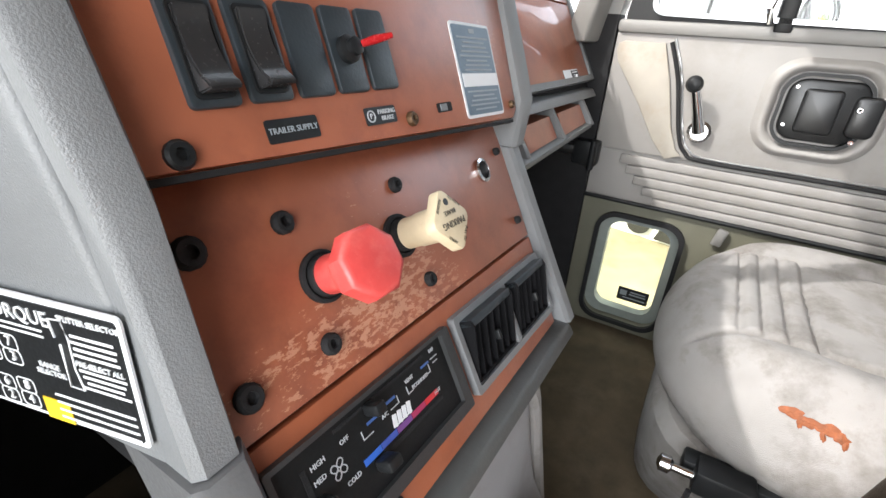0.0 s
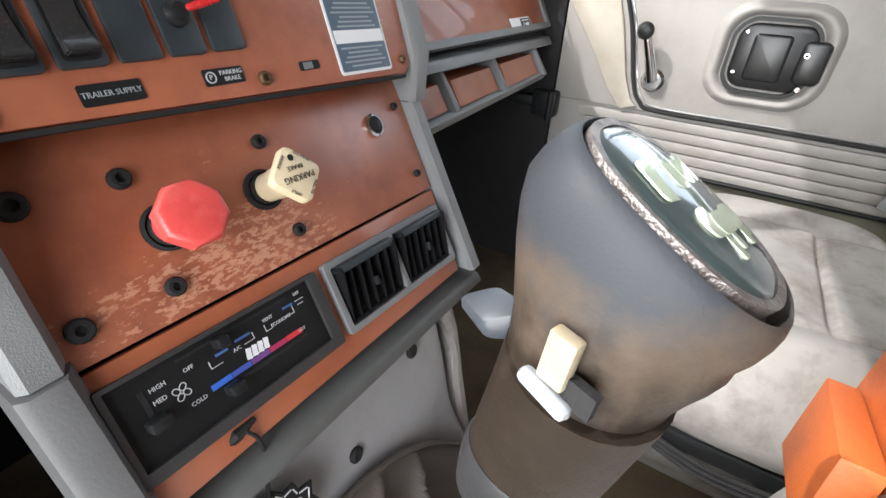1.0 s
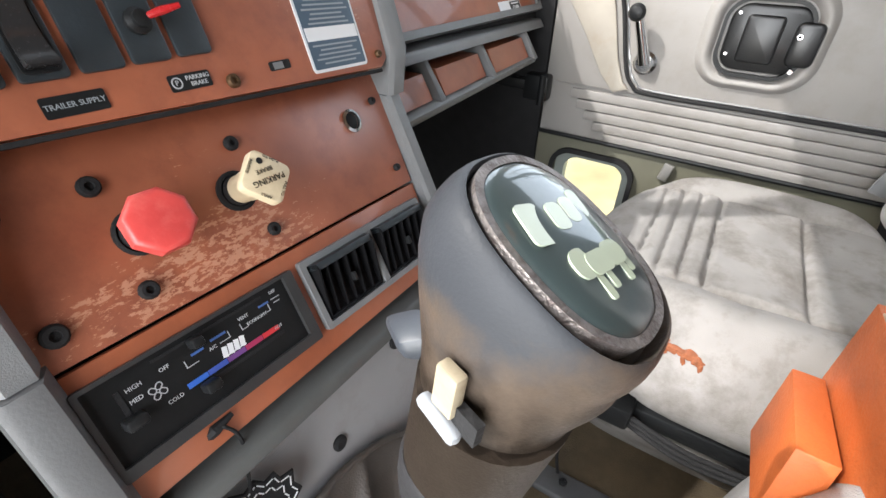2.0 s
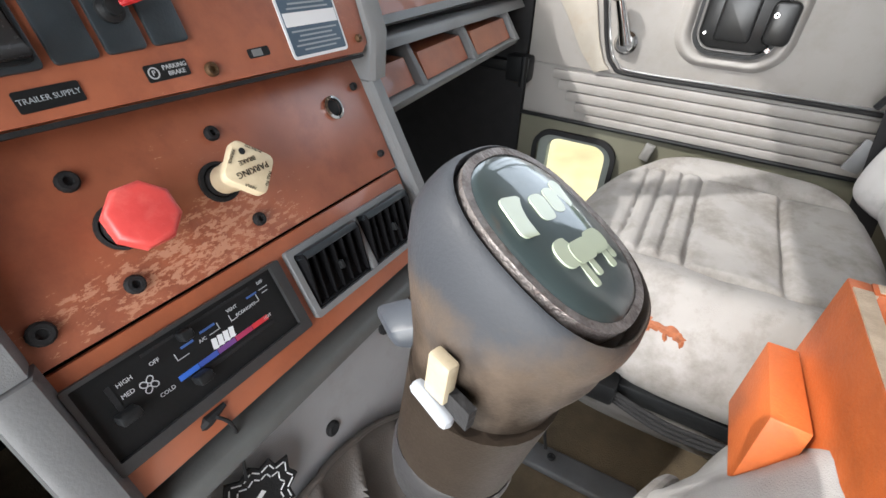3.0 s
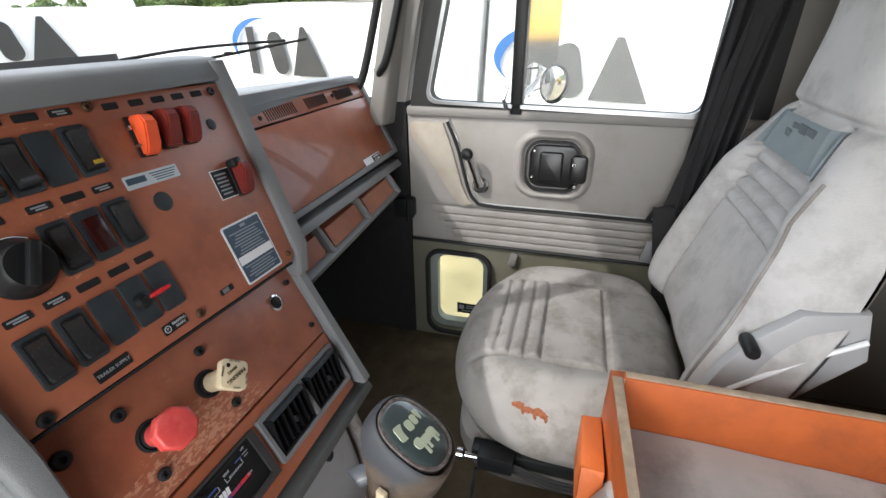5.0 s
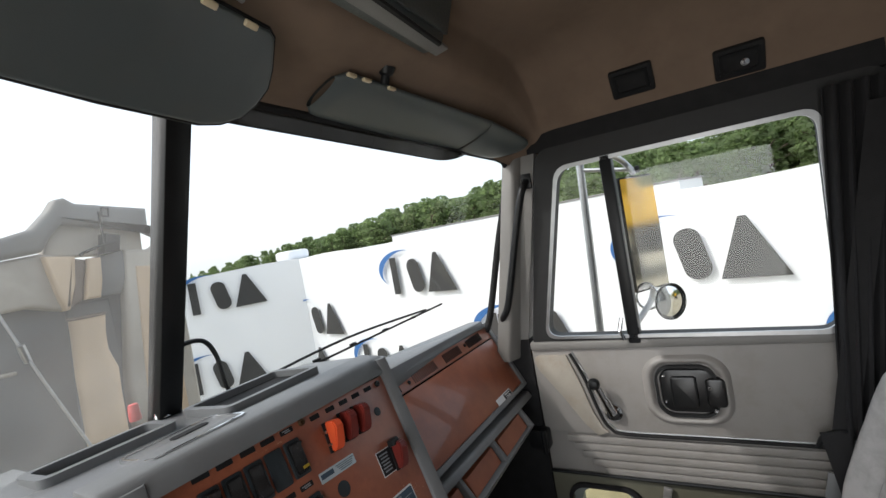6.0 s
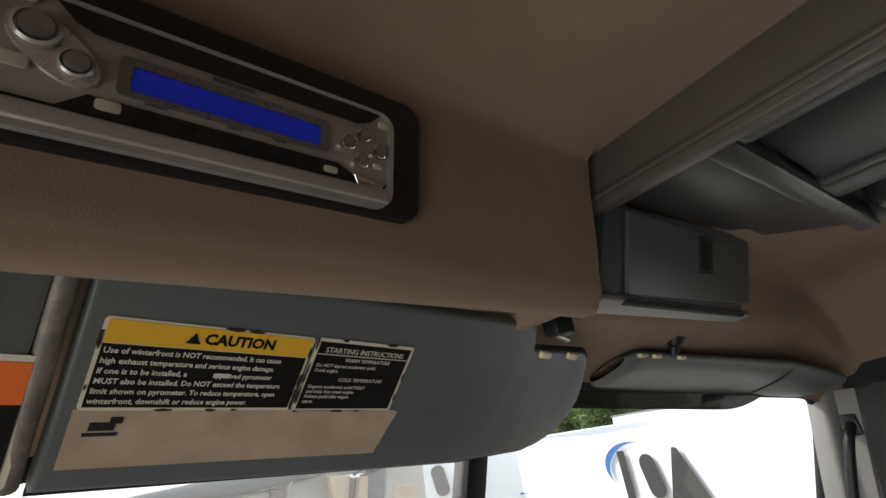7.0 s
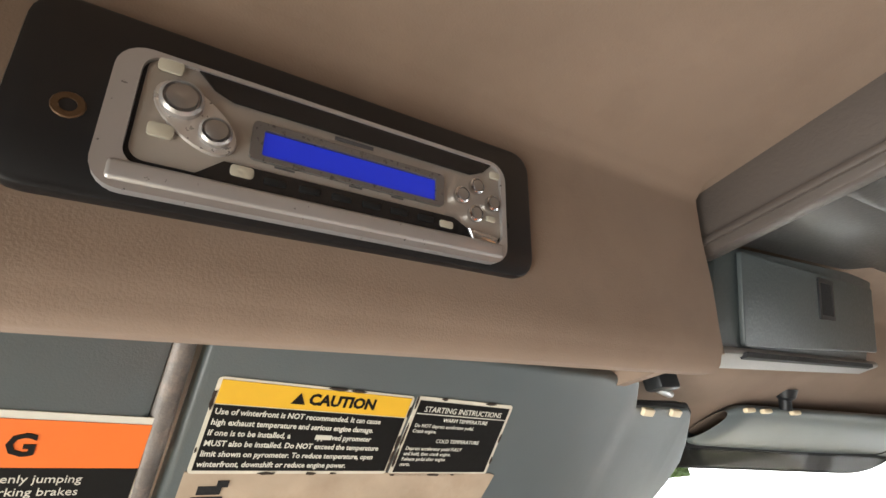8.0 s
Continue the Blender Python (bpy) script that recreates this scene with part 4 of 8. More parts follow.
part("octagon_head", prism(octo, 0.013, m @ Matrix.Translation((0, 0, 0.037)) @ Matrix.Rotation(radians(-8), 4, "X") @ Matrix.Rotation(radians(-6), 4, "Y"), 0.004, seg=3), RED_P, rv, "faded red octagon head")
m = on_lower(-0.004, 0.738)
pv = part("parking_valve", lathe([(0.0170, 0), (0.0170, 0.003), (0.0140, 0.004), (0.0132, 0.002), (0.012, 0.002)], m, 24), BLACK_MATT, dash, "cream diamond-headed parking brake knob")
part("stem", lathe([(0.0118, 0.0), (0.0118, 0.020), (0.0126, 0.022), (0.0130, 0.045)], m, 24), CREAM, pv)
part("splined_sleeve", lathe([(0.0125, 0.0), (0.0125, 0.009), (0.012, 0.0095)], m, 24), BLACK_MATT, pv)
dm = m @ Matrix.Translation((0, 0, 0.043)) @ Matrix.Rotation(radians(-4), 4, "X") @ Matrix.Rotation(radians(45), 4, "Z")
dh = part("diamond_head", prism(rrect(0.0345, 0.0345, 0.006, 4), 0.0085, dm, 0.002), CREAM, pv)
tm = m @ Matrix.Translation((0, 0, 0.0519)) @ Matrix.Rotation(radians(-4), 4, "X") @ Matrix.Rotation(radians(180), 4, "Z")
b = text_mesh("PARKING", 0.0050, tm @ Matrix.Translation((0.0, 0.002, 0)), depth=0.0001)
text_mesh("BRAKE", 0.0036, tm @ Matrix.Translation((0.0, -0.006, 0)), b, depth=0.0001)
text_mesh("PULL TO", 0.0024, tm @ Matrix.Translation((-0.008, 0.0125, 0)) @ Matrix.Rotation(radians(42), 4, "Z"), b, depth=0.0001)
text_mesh("APPLY", 0.0024, tm @ Matrix.Translation((0.009, 0.0125, 0)) @ Matrix.Rotation(radians(-42), 4, "Z"), b, depth=0.0001)
text_mesh("PUSH TO", 0.0024, tm @ Matrix.Translation((-0.010, -0.0125, 0)) @ Matrix.Rotation(radians(-42), 4, "Z"), b, depth=0.0001)
text_mesh("RELEASE", 0.0024, tm @ Matrix.Translation((0.010, -0.0125, 0)) @ Matrix.Rotation(radians(42), 4, "Z"), b, depth=0.0001)
lathe([(0.0026, 0), (0.0026, 0.0003)], tm @ Matrix.Translation((0, -0.0135, -0.0001)), 14, b)
part("print", b, BLACK, dh)

# heater control
m = on_lower(-0.089, 0.6435) @ Matrix.Rotation(radians(-0.4), 4, "Z")
hc = part("heater_control", frame_plate(rrect(0.174, 0.070, 0.002, 3), rrect(0.160, 0.058, 0.001, 3, -0.003, 0.003), 0.006, m), material("dark_bezel_plastic", (0.030, 0.031, 0.032), 0.5, var=0.2, bump=0.1), dash, "black heater control with sliding levers")
FACE_M = material("matt_black_fascia", (0.009, 0.0095, 0.010), 0.6, var=0.2, scale=30, bump=0.05)
FACE_M.node_tree.nodes["Principled BSDF"].inputs["Specular IOR Level"].default_value = 0.22
part("face", box(0.162, 0.060, 0.002, m @ Matrix.Translation((-0.003, 0.003, 0.0008))), FACE_M, hc)
fm = m @ Matrix.Translation((-0.003, 0.003, 0.0019))
part("slide_slot", box(0.092, 0.0022, 0.0006, fm @ Matrix.Translation((0.010, 0.0235, 0))), BLACK_MATT, hc)
part("slide_slot", box(0.070, 0.0032, 0.0008, fm @ Matrix.Translation((0.026, -0.0130, 0)), 0.0005), BLACK_MATT, hc)
part("slide_slot", box(0.0035, 0.028, 0.0008, fm @ Matrix.Translation((-0.062, 0.004, 0))), BLACK_MATT, hc)
b = text_mesh("OFF", 0.0030, fm @ Matrix.Translation((-0.031, 0.0150, 0.0002)))
text_mesh("HIGH", 0.0032, fm @ Matrix.Translation((-0.052, 0.0150, 0.0002)), b)
text_mesh("MED", 0.0032, fm @ Matrix.Translation((-0.054, 0.0065, 0.0002)), b)
text_mesh("COLD", 0.0030, fm @ Matrix.Translation((-0.034, -0.0085, 0.0002)), b)
text_mesh("HOT", 0.0026, fm @ Matrix.Translation((0.058, -0.0065, 0.0002)), b)
text_mesh("A/C", 0.0028, fm @ Matrix.Translation((0.004, 0.0085, 0.0002)), b)
text_mesh("VENT", 0.0028, fm @ Matrix.Translation((0.035, 0.0165, 0.0002)), b)
text_mesh("ECONOMY", 0.0028, fm @ Matrix.Translation((0.045, 0.0095, 0.0002)), b)
text_mesh("DEF", 0.0026, fm @ Matrix.Translation((0.067, 0.0225, 0.0002)), b)
bars([(-0.018, 0.0085, 0.0006, 0.006), (-0.0135, 0.0058, 0.009, 0.0006), (0.0145, 0.0085, 0.009, 0.0006), (0.019, 0.011, 0.0006, 0.0055), (0.030, 0.0105, 0.0006, 0.006), (0.033, 0.008, 0.005, 0.0006), (0.0565, 0.0095, 0.004, 0.0006), (0.0585, 0.0125, 0.0006, 0.006), (0.067, 0.0170, 0.009, 0.0007), (0.067, 0.0135, 0.006, 0.0007)], fm, b)
for k in range(4):
    frame_plate(rrect(0.0058, 0.0046, 0.0022, 4), rrect(0.0044, 0.0032, 0.0015, 4), 0.0003, fm @ Matrix.Translation((-0.041, 0.0035, 0)) @ Matrix.Rotation(radians(90 * k + 45), 4, "Z") @ Matrix.Translation((0.0034, 0.0008, 0)), b)
part("print", b, material("heater_print", (0.45, 0.47, 0.49), 0.6, bump=0), hc)
BLUE_PRINT = material("blue_print", (0.05, 0.12, 0.35), 0.5, bump=0)
for q in ((-0.007, 0.0125, 0.010, 0.0018), (0.011, 0.0142, 0.013, 0.0018), (0.055, 0.0168, 0.010, 0.0016)):
    part("colour_mark", bars([q], fm), BLUE_PRINT, hc)
b = bmesh.new()
for k in range(4):
    p = [(0, -0.003), (0.006, -0.003), (0.006, 0.003), (0.002, 0.003)]
    box(0.0042, 0.0085, 0.0003, fm @ Matrix.Translation((0.010 + 0.0052 * k, 0.0005, 0.0002)) @ Matrix.Rotation(radians(-14), 4, "Z"), bm=b)
bars([(0.0185, -0.0030, 0.018, 0.0008)], fm, b)
part("maker_mark", b, WHITE, hc, "plain white maker mark")
for k, c in enumerate(((0.04, 0.14, 0.55), (0.05, 0.10, 0.42), (0.16, 0.06, 0.24), (0.36, 0.03, 0.10), (0.55, 0.03, 0.04))):
    part("colour_bar", box(0.0160, 0.0042, 0.0003, fm @ Matrix.Translation((-0.016 + 0.0165 * k, -0.0065, 0.0002))), material("bar_colour", c, 0.45, bump=0), hc)
for x, y, w in ((-0.007, 0.021, 0.009), (-0.062, -0.004, 0.014), (-0.012, -0.0135, 0.012)):
    part("lever", box(w, 0.008, 0.014, fm @ Matrix.Translation((x, y, 0.007)), 0.002), BLACK, hc)
# air vents
VENT_BLACK = material("vent_black", (0.006, 0.006, 0.007), 0.65, var=0.2, bump=0.05)
VENT_BLACK.node_tree.nodes["Principled BSDF"].inputs["Specular IOR Level"].default_value = 0.12
m = on_lower(0.0975, 0.6325) @ Matrix.Rotation(radians(-0.6), 4, "Z")
av = part("air_vent", frame_plate(rrect(0.182, 0.070, 0.003, 3), rrect(0.170, 0.058, 0.002, 3), 0.007, m), GREY, dash, "twin black louvred air vents in grey bezel")
part("divider", box(0.009, 0.058, 0.007, m @ Matrix.Translation((0.0, 0, 0.0035)), 0.001), GREY, av)
for cx in (-0.0445, 0.0445):
    vm = m @ Matrix.Translation((cx, 0, 0))
    lv = part("louvre", box(0.081, 0.058, 0.002, vm @ Matrix.Translation((0, 0, 0.0006))), VENT_BLACK, av)
    side = vm @ axes((0, 0, 0), (0, 1, 0), (0, 0, 1))
    wedge = [(-0.0275, 0.001), (0.0280, 0.001), (0.0280, 0.0165), (0.0215, 0.0185), (-0.0275, 0.005)]
    for x in (-0.0375, 0.0355):
        part("cheek", prism(wedge, 0.002, side @ Matrix.Translation((0, 0, x)), 0.0004), VENT_BLACK, lv)
    part("slat_frame", box(0.075, 0.0075, 0.0150, vm @ Matrix.Translation((0, 0.0250, 0.0095)), 0.0015), SWITCH, lv, "protruding top bar")
    part("slat_frame", box(0.073, 0.003, 0.005, vm @ Matrix.Translation((0, -0.0265, 0.0030)), 0.001), VENT_BLACK, lv)
    for k in range(5):
        part("slat", prism([(y, z * 0.86) for y, z in wedge], 0.0012, side @ Matrix.Translation((0, 0, -0.026 + 0.0125 * k))), VENT_BLACK, lv)
    part("tab", box(0.004, 0.009, 0.006, vm @ Matrix.Translation((0.001, -0.002, 0.012)), 0.001), BLACK, lv)

# passenger side: glovebox face, slotted defroster strip and shelf
GS = 0.568
yg = lambda z: 0.055 + GS * z


def on_glove(x, z, d=0.0):
    return axes((x, yg(z), z), (1, 0, -0.012), (0, GS, 1)) @ Matrix.Translation((0, 0, d))


b = hexa([(0.24, yg(0.785) + 0.01, 0.785), (0.895, yg(0.77) + 0.01, 0.765), (0.895, 0.93, 0.765), (0.24, 0.93, 0.785), (0.24, yg(0.985) + 0.01, 0.985), (0.90, yg(0.975) + 0.01, 0.975), (0.90, 0.655, 0.960), (0.24, 0.700, 0.970)])
part("glove_carcass", b, BLACK_MATT, dash)
part("glove_panel", prism([(-0.325, -0.085), (0.318, -0.085), (0.33, 0.075), (-0.325, 0.082)], 0.008, on_glove(0.56, 0.868, -0.002), 0.0012), LAM_EDGE, dash, "plain red-brown glovebox panel")
part("defroster_strip", prism([(-0.325, 0.086), (0.331, 0.079), (0.335, 0.117), (-0.325, 0.124)], 0.008, on_glove(0.56, 0.868, -0.002), 0.0012), LAM_EDGE, dash)
for x0, n in ((0.30, 14), (0.46, 14), (0.61, 12), (0.745, 12)):
    for k in range(n):
        part("vent_slot", box(0.0032, 0.024, 0.0016, on_glove(x0 + 0.0078 * k, 0.957 - 0.008 * (x0 - 0.3), 0.0062)), BLACK_MATT, dash)
for x in (0.44, 0.73):
    b = bmesh.new()
    bolt(b, on_glove(x, 0.955, 0.006), 0.005, 0.003)
    part("panel_screw", b, BLACK, dash)
m = on_glove(0.745, 0.796, 0.006)
gl = part("model_badge", prism(rrect(0.096, 0.024, 0.002, 3), 0.001, m), WHITE, dash, "white and black model badge")
part("field", box(0.046, 0.019, 0.0006, m @ Matrix.Translation((0.022, 0, 0.0012))), BLACK, gl)
b = text_mesh("CL600", 0.0075, m @ Matrix.Translation((0.022, -0.003, 0.0017)))
bars([(0.022, 0.0055, 0.034, 0.0025)], m @ Matrix.Translation((0, 0, 0.0015)), b)
part("print", b, WHITE, gl)
fr = frame_plate([(-0.335, -0.098), (0.338, -0.098), (0.352, 0.128), (-0.335, 0.136)], [(-0.326, -0.086), (0.322, -0.086), (0.336, 0.118), (-0.326, 0.125)], 0.016, on_glove(0.56, 0.868, -0.006))
part("glove_frame", fr, GREY, dash, "grey vinyl surround")
# shelf below with red-brown inserts
b = hexa([(0.24, 0.470, 0.765), (0.885, 0.475, 0.748), (0.885, 0.62, 0.748), (0.24, 0.62, 0.765), (0.24, 0.480, 0.778), (0.89, 0.488, 0.764), (0.89, 0.62, 0.764), (0.24, 0.62, 0.778)], 0.004)
part("shelf_lip", b, GREY, dash)
b = hexa([(0.24, 0.440, 0.688), (0.80, 0.455, 0.690), (0.80, 0.60, 0.690), (0.24, 0.60, 0.688), (0.24, 0.437, 0.701), (0.80, 0.452, 0.703), (0.80, 0.60, 0.703), (0.24, 0.60, 0.701)], 0.003)
part("shelf_floor", b, GREY, dash)
part("shelf_back", hexa([(0.24, 0.50, 0.69), (0.86, 0.51, 0.69), (0.86, 0.60, 0.69), (0.24, 0.60, 0.69), (0.24, 0.53, 0.775), (0.88, 0.535, 0.765), (0.88, 0.60, 0.765), (0.24, 0.60, 0.775)]), BLACK_MATT, dash)
for x0, x1 in ((0.25, 0.40), (0.43, 0.58), (0.61, 0.775)):
    part("shelf_insert", hexa([(x0, 0.457, 0.704), (x1, 0.462, 0.704), (x1, 0.52, 0.704), (x0, 0.52, 0.704), (x0, 0.478, 0.742), (x1, 0.483, 0.74), (x1, 0.52, 0.74), (x0, 0.52, 0.742)]), LAM_EDGE, dash)
for x in (0.415, 0.595, 0.79):
    part("shelf_divider", hexa([(x - 0.008, 0.448, 0.700), (x + 0.008, 0.448, 0.700), (x + 0.008, 0.53, 0.700), (x - 0.008, 0.53, 0.700), (x - 0.005, 0.492, 0.766), (x + 0.005, 0.492, 0.766), (x + 0.005, 0.53, 0.766), (x - 0.005, 0.53, 0.766)], 0.002), GREY, dash)
# dash top pad with trays
b = prism([(-0.30, 0.0), (0.262, 0.0), (0.262, 0.168), (0.0, 0.238), (-0.30, 0.150)], 0.052, axes((0, 0.548, 1.030), (1, 0, -0.006), (0, 1, -0.08)), 0.008)
part("top_pad", b, GREY_TOP, dash, "grey grained dash top")
part("top_pad_right", hexa([(0.262, 0.59, 0.96), (0.90, 0.60, 0.945), (0.90, 0.68, 0.93), (0.262, 0.74, 0.96), (0.262, 0.605, 1.010), (0.905, 0.612, 0.988), (0.905, 0.66, 0.985), (0.262, 0.725, 1.012)], 0.006), GREY_TOP, dash, "grey grained dash top")
for x0, x1, y0, y1 in ((0.0, 0.165, 0.592, 0.695), (-0.20, -0.06, 0.655, 0.715)):
    at = Matrix.Translation(((x0 + x1) / 2, (y0 + y1) / 2, 1.1205 - 0.0725 * (y0 + y1) / 2 - 0.003)) @ Matrix.Rotation(radians(-4), 4, "X")
    tr = part("tray", frame_plate(rrect(x1 - x0 + 0.024, y1 - y0 + 0.024, 0.014, 5), rrect(x1 - x0, y1 - y0, 0.008, 5), 0.016, at), GREY, dash, "dash top tray")
    # shallow floor coloured black for the shade of a deeper tray
    part("tray_floor", box(x1 - x0, y1 - y0, 0.002, at @ Matrix.Translation((0, 0, 0.0035))), BLACK_MATT, tr)
at = Matrix.Translation((-0.083, 0.566, 1.0815)) @ Matrix.Rotation(radians(-4), 4, "X") @ Matrix.Rotation(radians(3), 4, "Z")
ap = part("ash_lid", prism(rrect(0.130, 0.070, 0.008, 4), 0.004, at, 0.001), GREY_TOP, dash, "grey lid with bright edge")
part("bright_edge", frame_plate(rrect(0.134, 0.074, 0.009, 4), rrect(0.126, 0.066, 0.007, 4), 0.0052, at), CHROME, ap)
part("finger_slot", prism(rrect(0.052, 0.016, 0.007, 4), 0.0012, at @ Matrix.Translation((0.012, 0.012, 0.004))), BLACK_MATT, ap)
# added black sheet that stands for the shade in the driver footwell
part("knee_panel", bx(-0.93, -0.235, 0.56, 0.60, 0.0, 0.66), BLACK_MATT, dash)
part("driver_side", hexa([(-0.93, 0.50, 0.65), (-0.31, 0.58, 0.65), (-0.31, 0.93, 0.65), (-0.93, 0.93, 0.65), (-0.93, 0.50, 0.93), (-0.31, 0.56, 1.05), (-0.31, 0.70, 1.03), (-0.93, 0.55, 0.92)], 0.01), GREY, dash)
part("cowl", hexa([(-0.93, 0.80, 0.90), (0.93, 0.66, 0.80), (0.93, 0.86, 0.80), (-0.93, 0.95, 0.90), (-0.93, 0.80, 0.97), (0.93, 0.62, 0.905), (0.93, 0.86, 0.85), (-0.93, 0.95, 0.96)]), BLACK_MATT, dash)

# small things on the dash top
rp = thing("red_cap", (-0.03, 0.80, 1.075), "small red plastic cap on the dash top", "cap")
part("cap", lathe([(0.009, 0), (0.0095, 0.003), (0.008, 0.024), (0.0065, 0.027), (0.001, 0.027)], Matrix.Translation((-0.035, 0.80, 1.072)), 16), RED_P, rp)
wc = thing("antenna_lead", (-0.01, 0.76, 1.07), "black cable looped up from a chrome dash mount", "cable")
part("mount", lathe([(0.014, 0), (0.012, 0.010), (0.006, 0.016), (0.006, 0.030), (0.003, 0.032)], Matrix.Translation((-0.008, 0.77, 1.068)), 16), CHROME, wc)
part("lead", tube(curve_pts([(-0.008, 0.77, 1.098), (0.0, 0.775, 1.14), (0.03, 0.775, 1.17), (0.08, 0.77, 1.172), (0.10, 0.765, 1.14), (0.105, 0.76, 1.085), (0.11, 0.76, 1.065)], 6), 0.0045, 8), BLACK, wc)
ky = thing("hanging_tag", (-0.11, 0.30, 0.57), "black zigzag tag on a cord hung from the heater lever", "tag")
m = on_lower(-0.098, 0.632, 0.012)
p0 = Vector((-0.118, 0.330, 0.603))
part("cord", tube(curve_pts([p0, p0 + Vector((0.006, -0.012, 0.004)), p0 + Vector((0.012, -0.016, -0.02)), p0 + Vector((0.002, -0.020, -0.078))], 5), 0.0016, 6), BLACK_MATT, ky)
part("knot", tube([p0 + Vector((-0.012, -0.004, -0.004)), p0 + Vector((0, -0.008, 0.004)), p0 + Vector((0.016, -0.008, 0.006))], [0.003, 0.005, 0.002], 8), BLACK_MATT, ky)
tg = axes(p0 + Vector((0.004, -0.022, -0.112)), (1, -0.25, -0.10), (0.1, 0.25, 0.95))
SHAPE = [(-0.030, 0.012), (-0.022, 0.036), (-0.010, 0.030), (0.000, 0.037), (0.008, 0.029), (0.018, 0.033), (0.022, 0.023), (0.034, 0.024), (0.032, 0.010), (0.038, 0.000), (0.028, -0.010), (0.030, -0.024), (0.016, -0.026), (0.006, -0.036), (-0.006, -0.028), (-0.020, -0.032), (-0.022, -0.016), (-0.034, -0.008)]
t_ = part("tag", prism(SHAPE, 0.003, tg, 0.0005), BLACK_MATT, ky)
for k in (1, 0.74):
    for i in range(0, len(SHAPE) - (1 if k == 1 else 6)):
        a, c = [Vector((x * 0.88 * k, y * 0.88 * k, 0.0032)) for x, y in (SHAPE[i], SHAPE[(i + 1) % len(SHAPE)])]
        part("stitch", tube([tg @ a.lerp(c, 0.12), tg @ a.lerp(c, 0.88)], 0.0007, 5), WHITE, t_)
part("print_bar", bars([(0.0, 0.002, 0.016, 0.005)], tg @ Matrix.Translation((0, 0, 0.003)) @ Matrix.Rotation(radians(35), 4, "Z")), WHITE, t_)


# lower cover of the centre stack: quilted vinyl over the tunnel
def cover_point(u, v):
    x = -0.185 + 0.40 * u
    z = 0.588 - 0.436 * v - 0.02 * u
    y = 0.345 - 0.10 * v - 0.03 * v * v + 0.012 * math.sin(9 * v + 4 * u) * v
    if u > 0.86:
        y += (u - 0.86) ** 2 * 6
    y -= 0.02 * max(0.0, math.sin(16 * u + 9 * v)) * max(0, v - 0.35) * 1.6
    return Vector((x, y, z))


lc = thing("tunnel_cover", (0.0, 0.30, 0.0), "pale grey patterned vinyl cover with quilted lower folds", "cover")
part("sheet", sheet(cover_point, 40, 40, 0.012), material("ribbed_grey_vinyl", (0.31, 0.31, 0.315), 0.6, var=0.12, scale=9, fine=600, bump=0.3, stain=0.5, stain_scale=9, stain_color=(0.17, 0.155, 0.14), wave=0.6, wave_scale=260), lc, smooth=60)
part("fold", tube(curve_pts([(0.20, 0.36, 0.54), (0.205, 0.335, 0.47), (0.20, 0.315, 0.38), (0.20, 0.29, 0.25), (0.21, 0.26, 0.10), (0.22, 0.25, 0.0)], 6), 0.014, 10), VELOUR, lc)
for x, z in ((-0.014, 0.460), (0.105, 0.505)):
    u, v = (x + 0.185) / 0.40, (0.572 - z - 0.01) / 0.42
    y = cover_point(u, v).y
    part("button", lathe([(0.009, 0), (0.009, 0.003), (0.006, 0.005), (0.001, 0.004)], axes((x, y - 0.004, z), (1, 0, 0), (0, 0.25, 1)), 16), BLACK_MATT, lc, "black trim button")
BOOT = material("soiled_boot_vinyl", (0.070, 0.060, 0.052), 0.6, var=0.2, scale=25, fine=500, bump=0.25, stain=0.6, stain_scale=18, stain_color=(0.07, 0.057, 0.047))


def boot_point(u, v):
    """Slack quilted vinyl that runs from the cover down to the lever."""
    x = -0.235 + 0.39 * u
    top = 0.445 - 2.9 * max(0.0, x + 0.06) ** 2
    y0 = 0.309 + 0.25 * (top - 0.459)
    fold = 1 - abs(math.sin(38 * x + 5 * v + 1.2 * math.sin(14 * x + 5 * v))) ** 0.6
    quilt = 0.5 + 0.5 * math.sin(30 * v - 12 * x)
    swell = math.sin(math.pi * min(1.0, v * 1.6 + 0.04)) if v < 0.6 else 1.0
    y = y0 - 0.19 * v + 0.05 * v * v - 0.024 * swell * (fold ** 1.6) - 0.006 * quilt ** 3 * swell
    z = top + 0.012 * (fold - 0.5) * swell - 0.36 * v ** 1.15
    return Vector((x, y - 0.006, max(0.142, z)))


part("boot_quilt", sheet(boot_point, 110, 60, 0.006), BOOT, lc, "soiled grey-brown quilted boot", smooth=70)
part("boot_welt", tube([boot_point(k / 60, 0.0) + Vector((0, -0.004, 0.003)) for k in range(61)], 0.004, 8), BOOT, lc)

# ---- gear lever ----
gx = thing("gear_lever", (-0.10, 0.14, 0.0), "gear lever with big grey worn shift knob", "gear lever")
KC = Vector((-0.1018, 0.0959, 0.8539))
KF = axes(KC, (0.97, -0.10, -0.13), (0.15, 0.86, 0.49))


def ring_loft(rows, n=32, bm=None):
    """Rings (pose, radius along x, radius along y, squareness) skinned into a body."""
    b = bmesh.new()
    rings = []
    for m, rx, ry, p in rows:
        ring = []
        for k in range(n):
            a = 2 * math.pi * k / n
            c, s = math.cos(a), math.sin(a)
            q = (abs(c) ** p + abs(s) ** p) ** (-1 / p)
            ring.append(b.verts.new(m @ Vector((rx * c * q, ry * s * q, 0))))
        rings.append(ring)
    for a, c in zip(rings, rings[1:]):
        for k in range(n):
            b.faces.new((a[k], a[(k + 1) % n], c[(k + 1) % n], c[k]))
    b.faces.new(rings[0])
    b.faces.new(rings[-1])
    return put(bm, b) if bm is not None else b


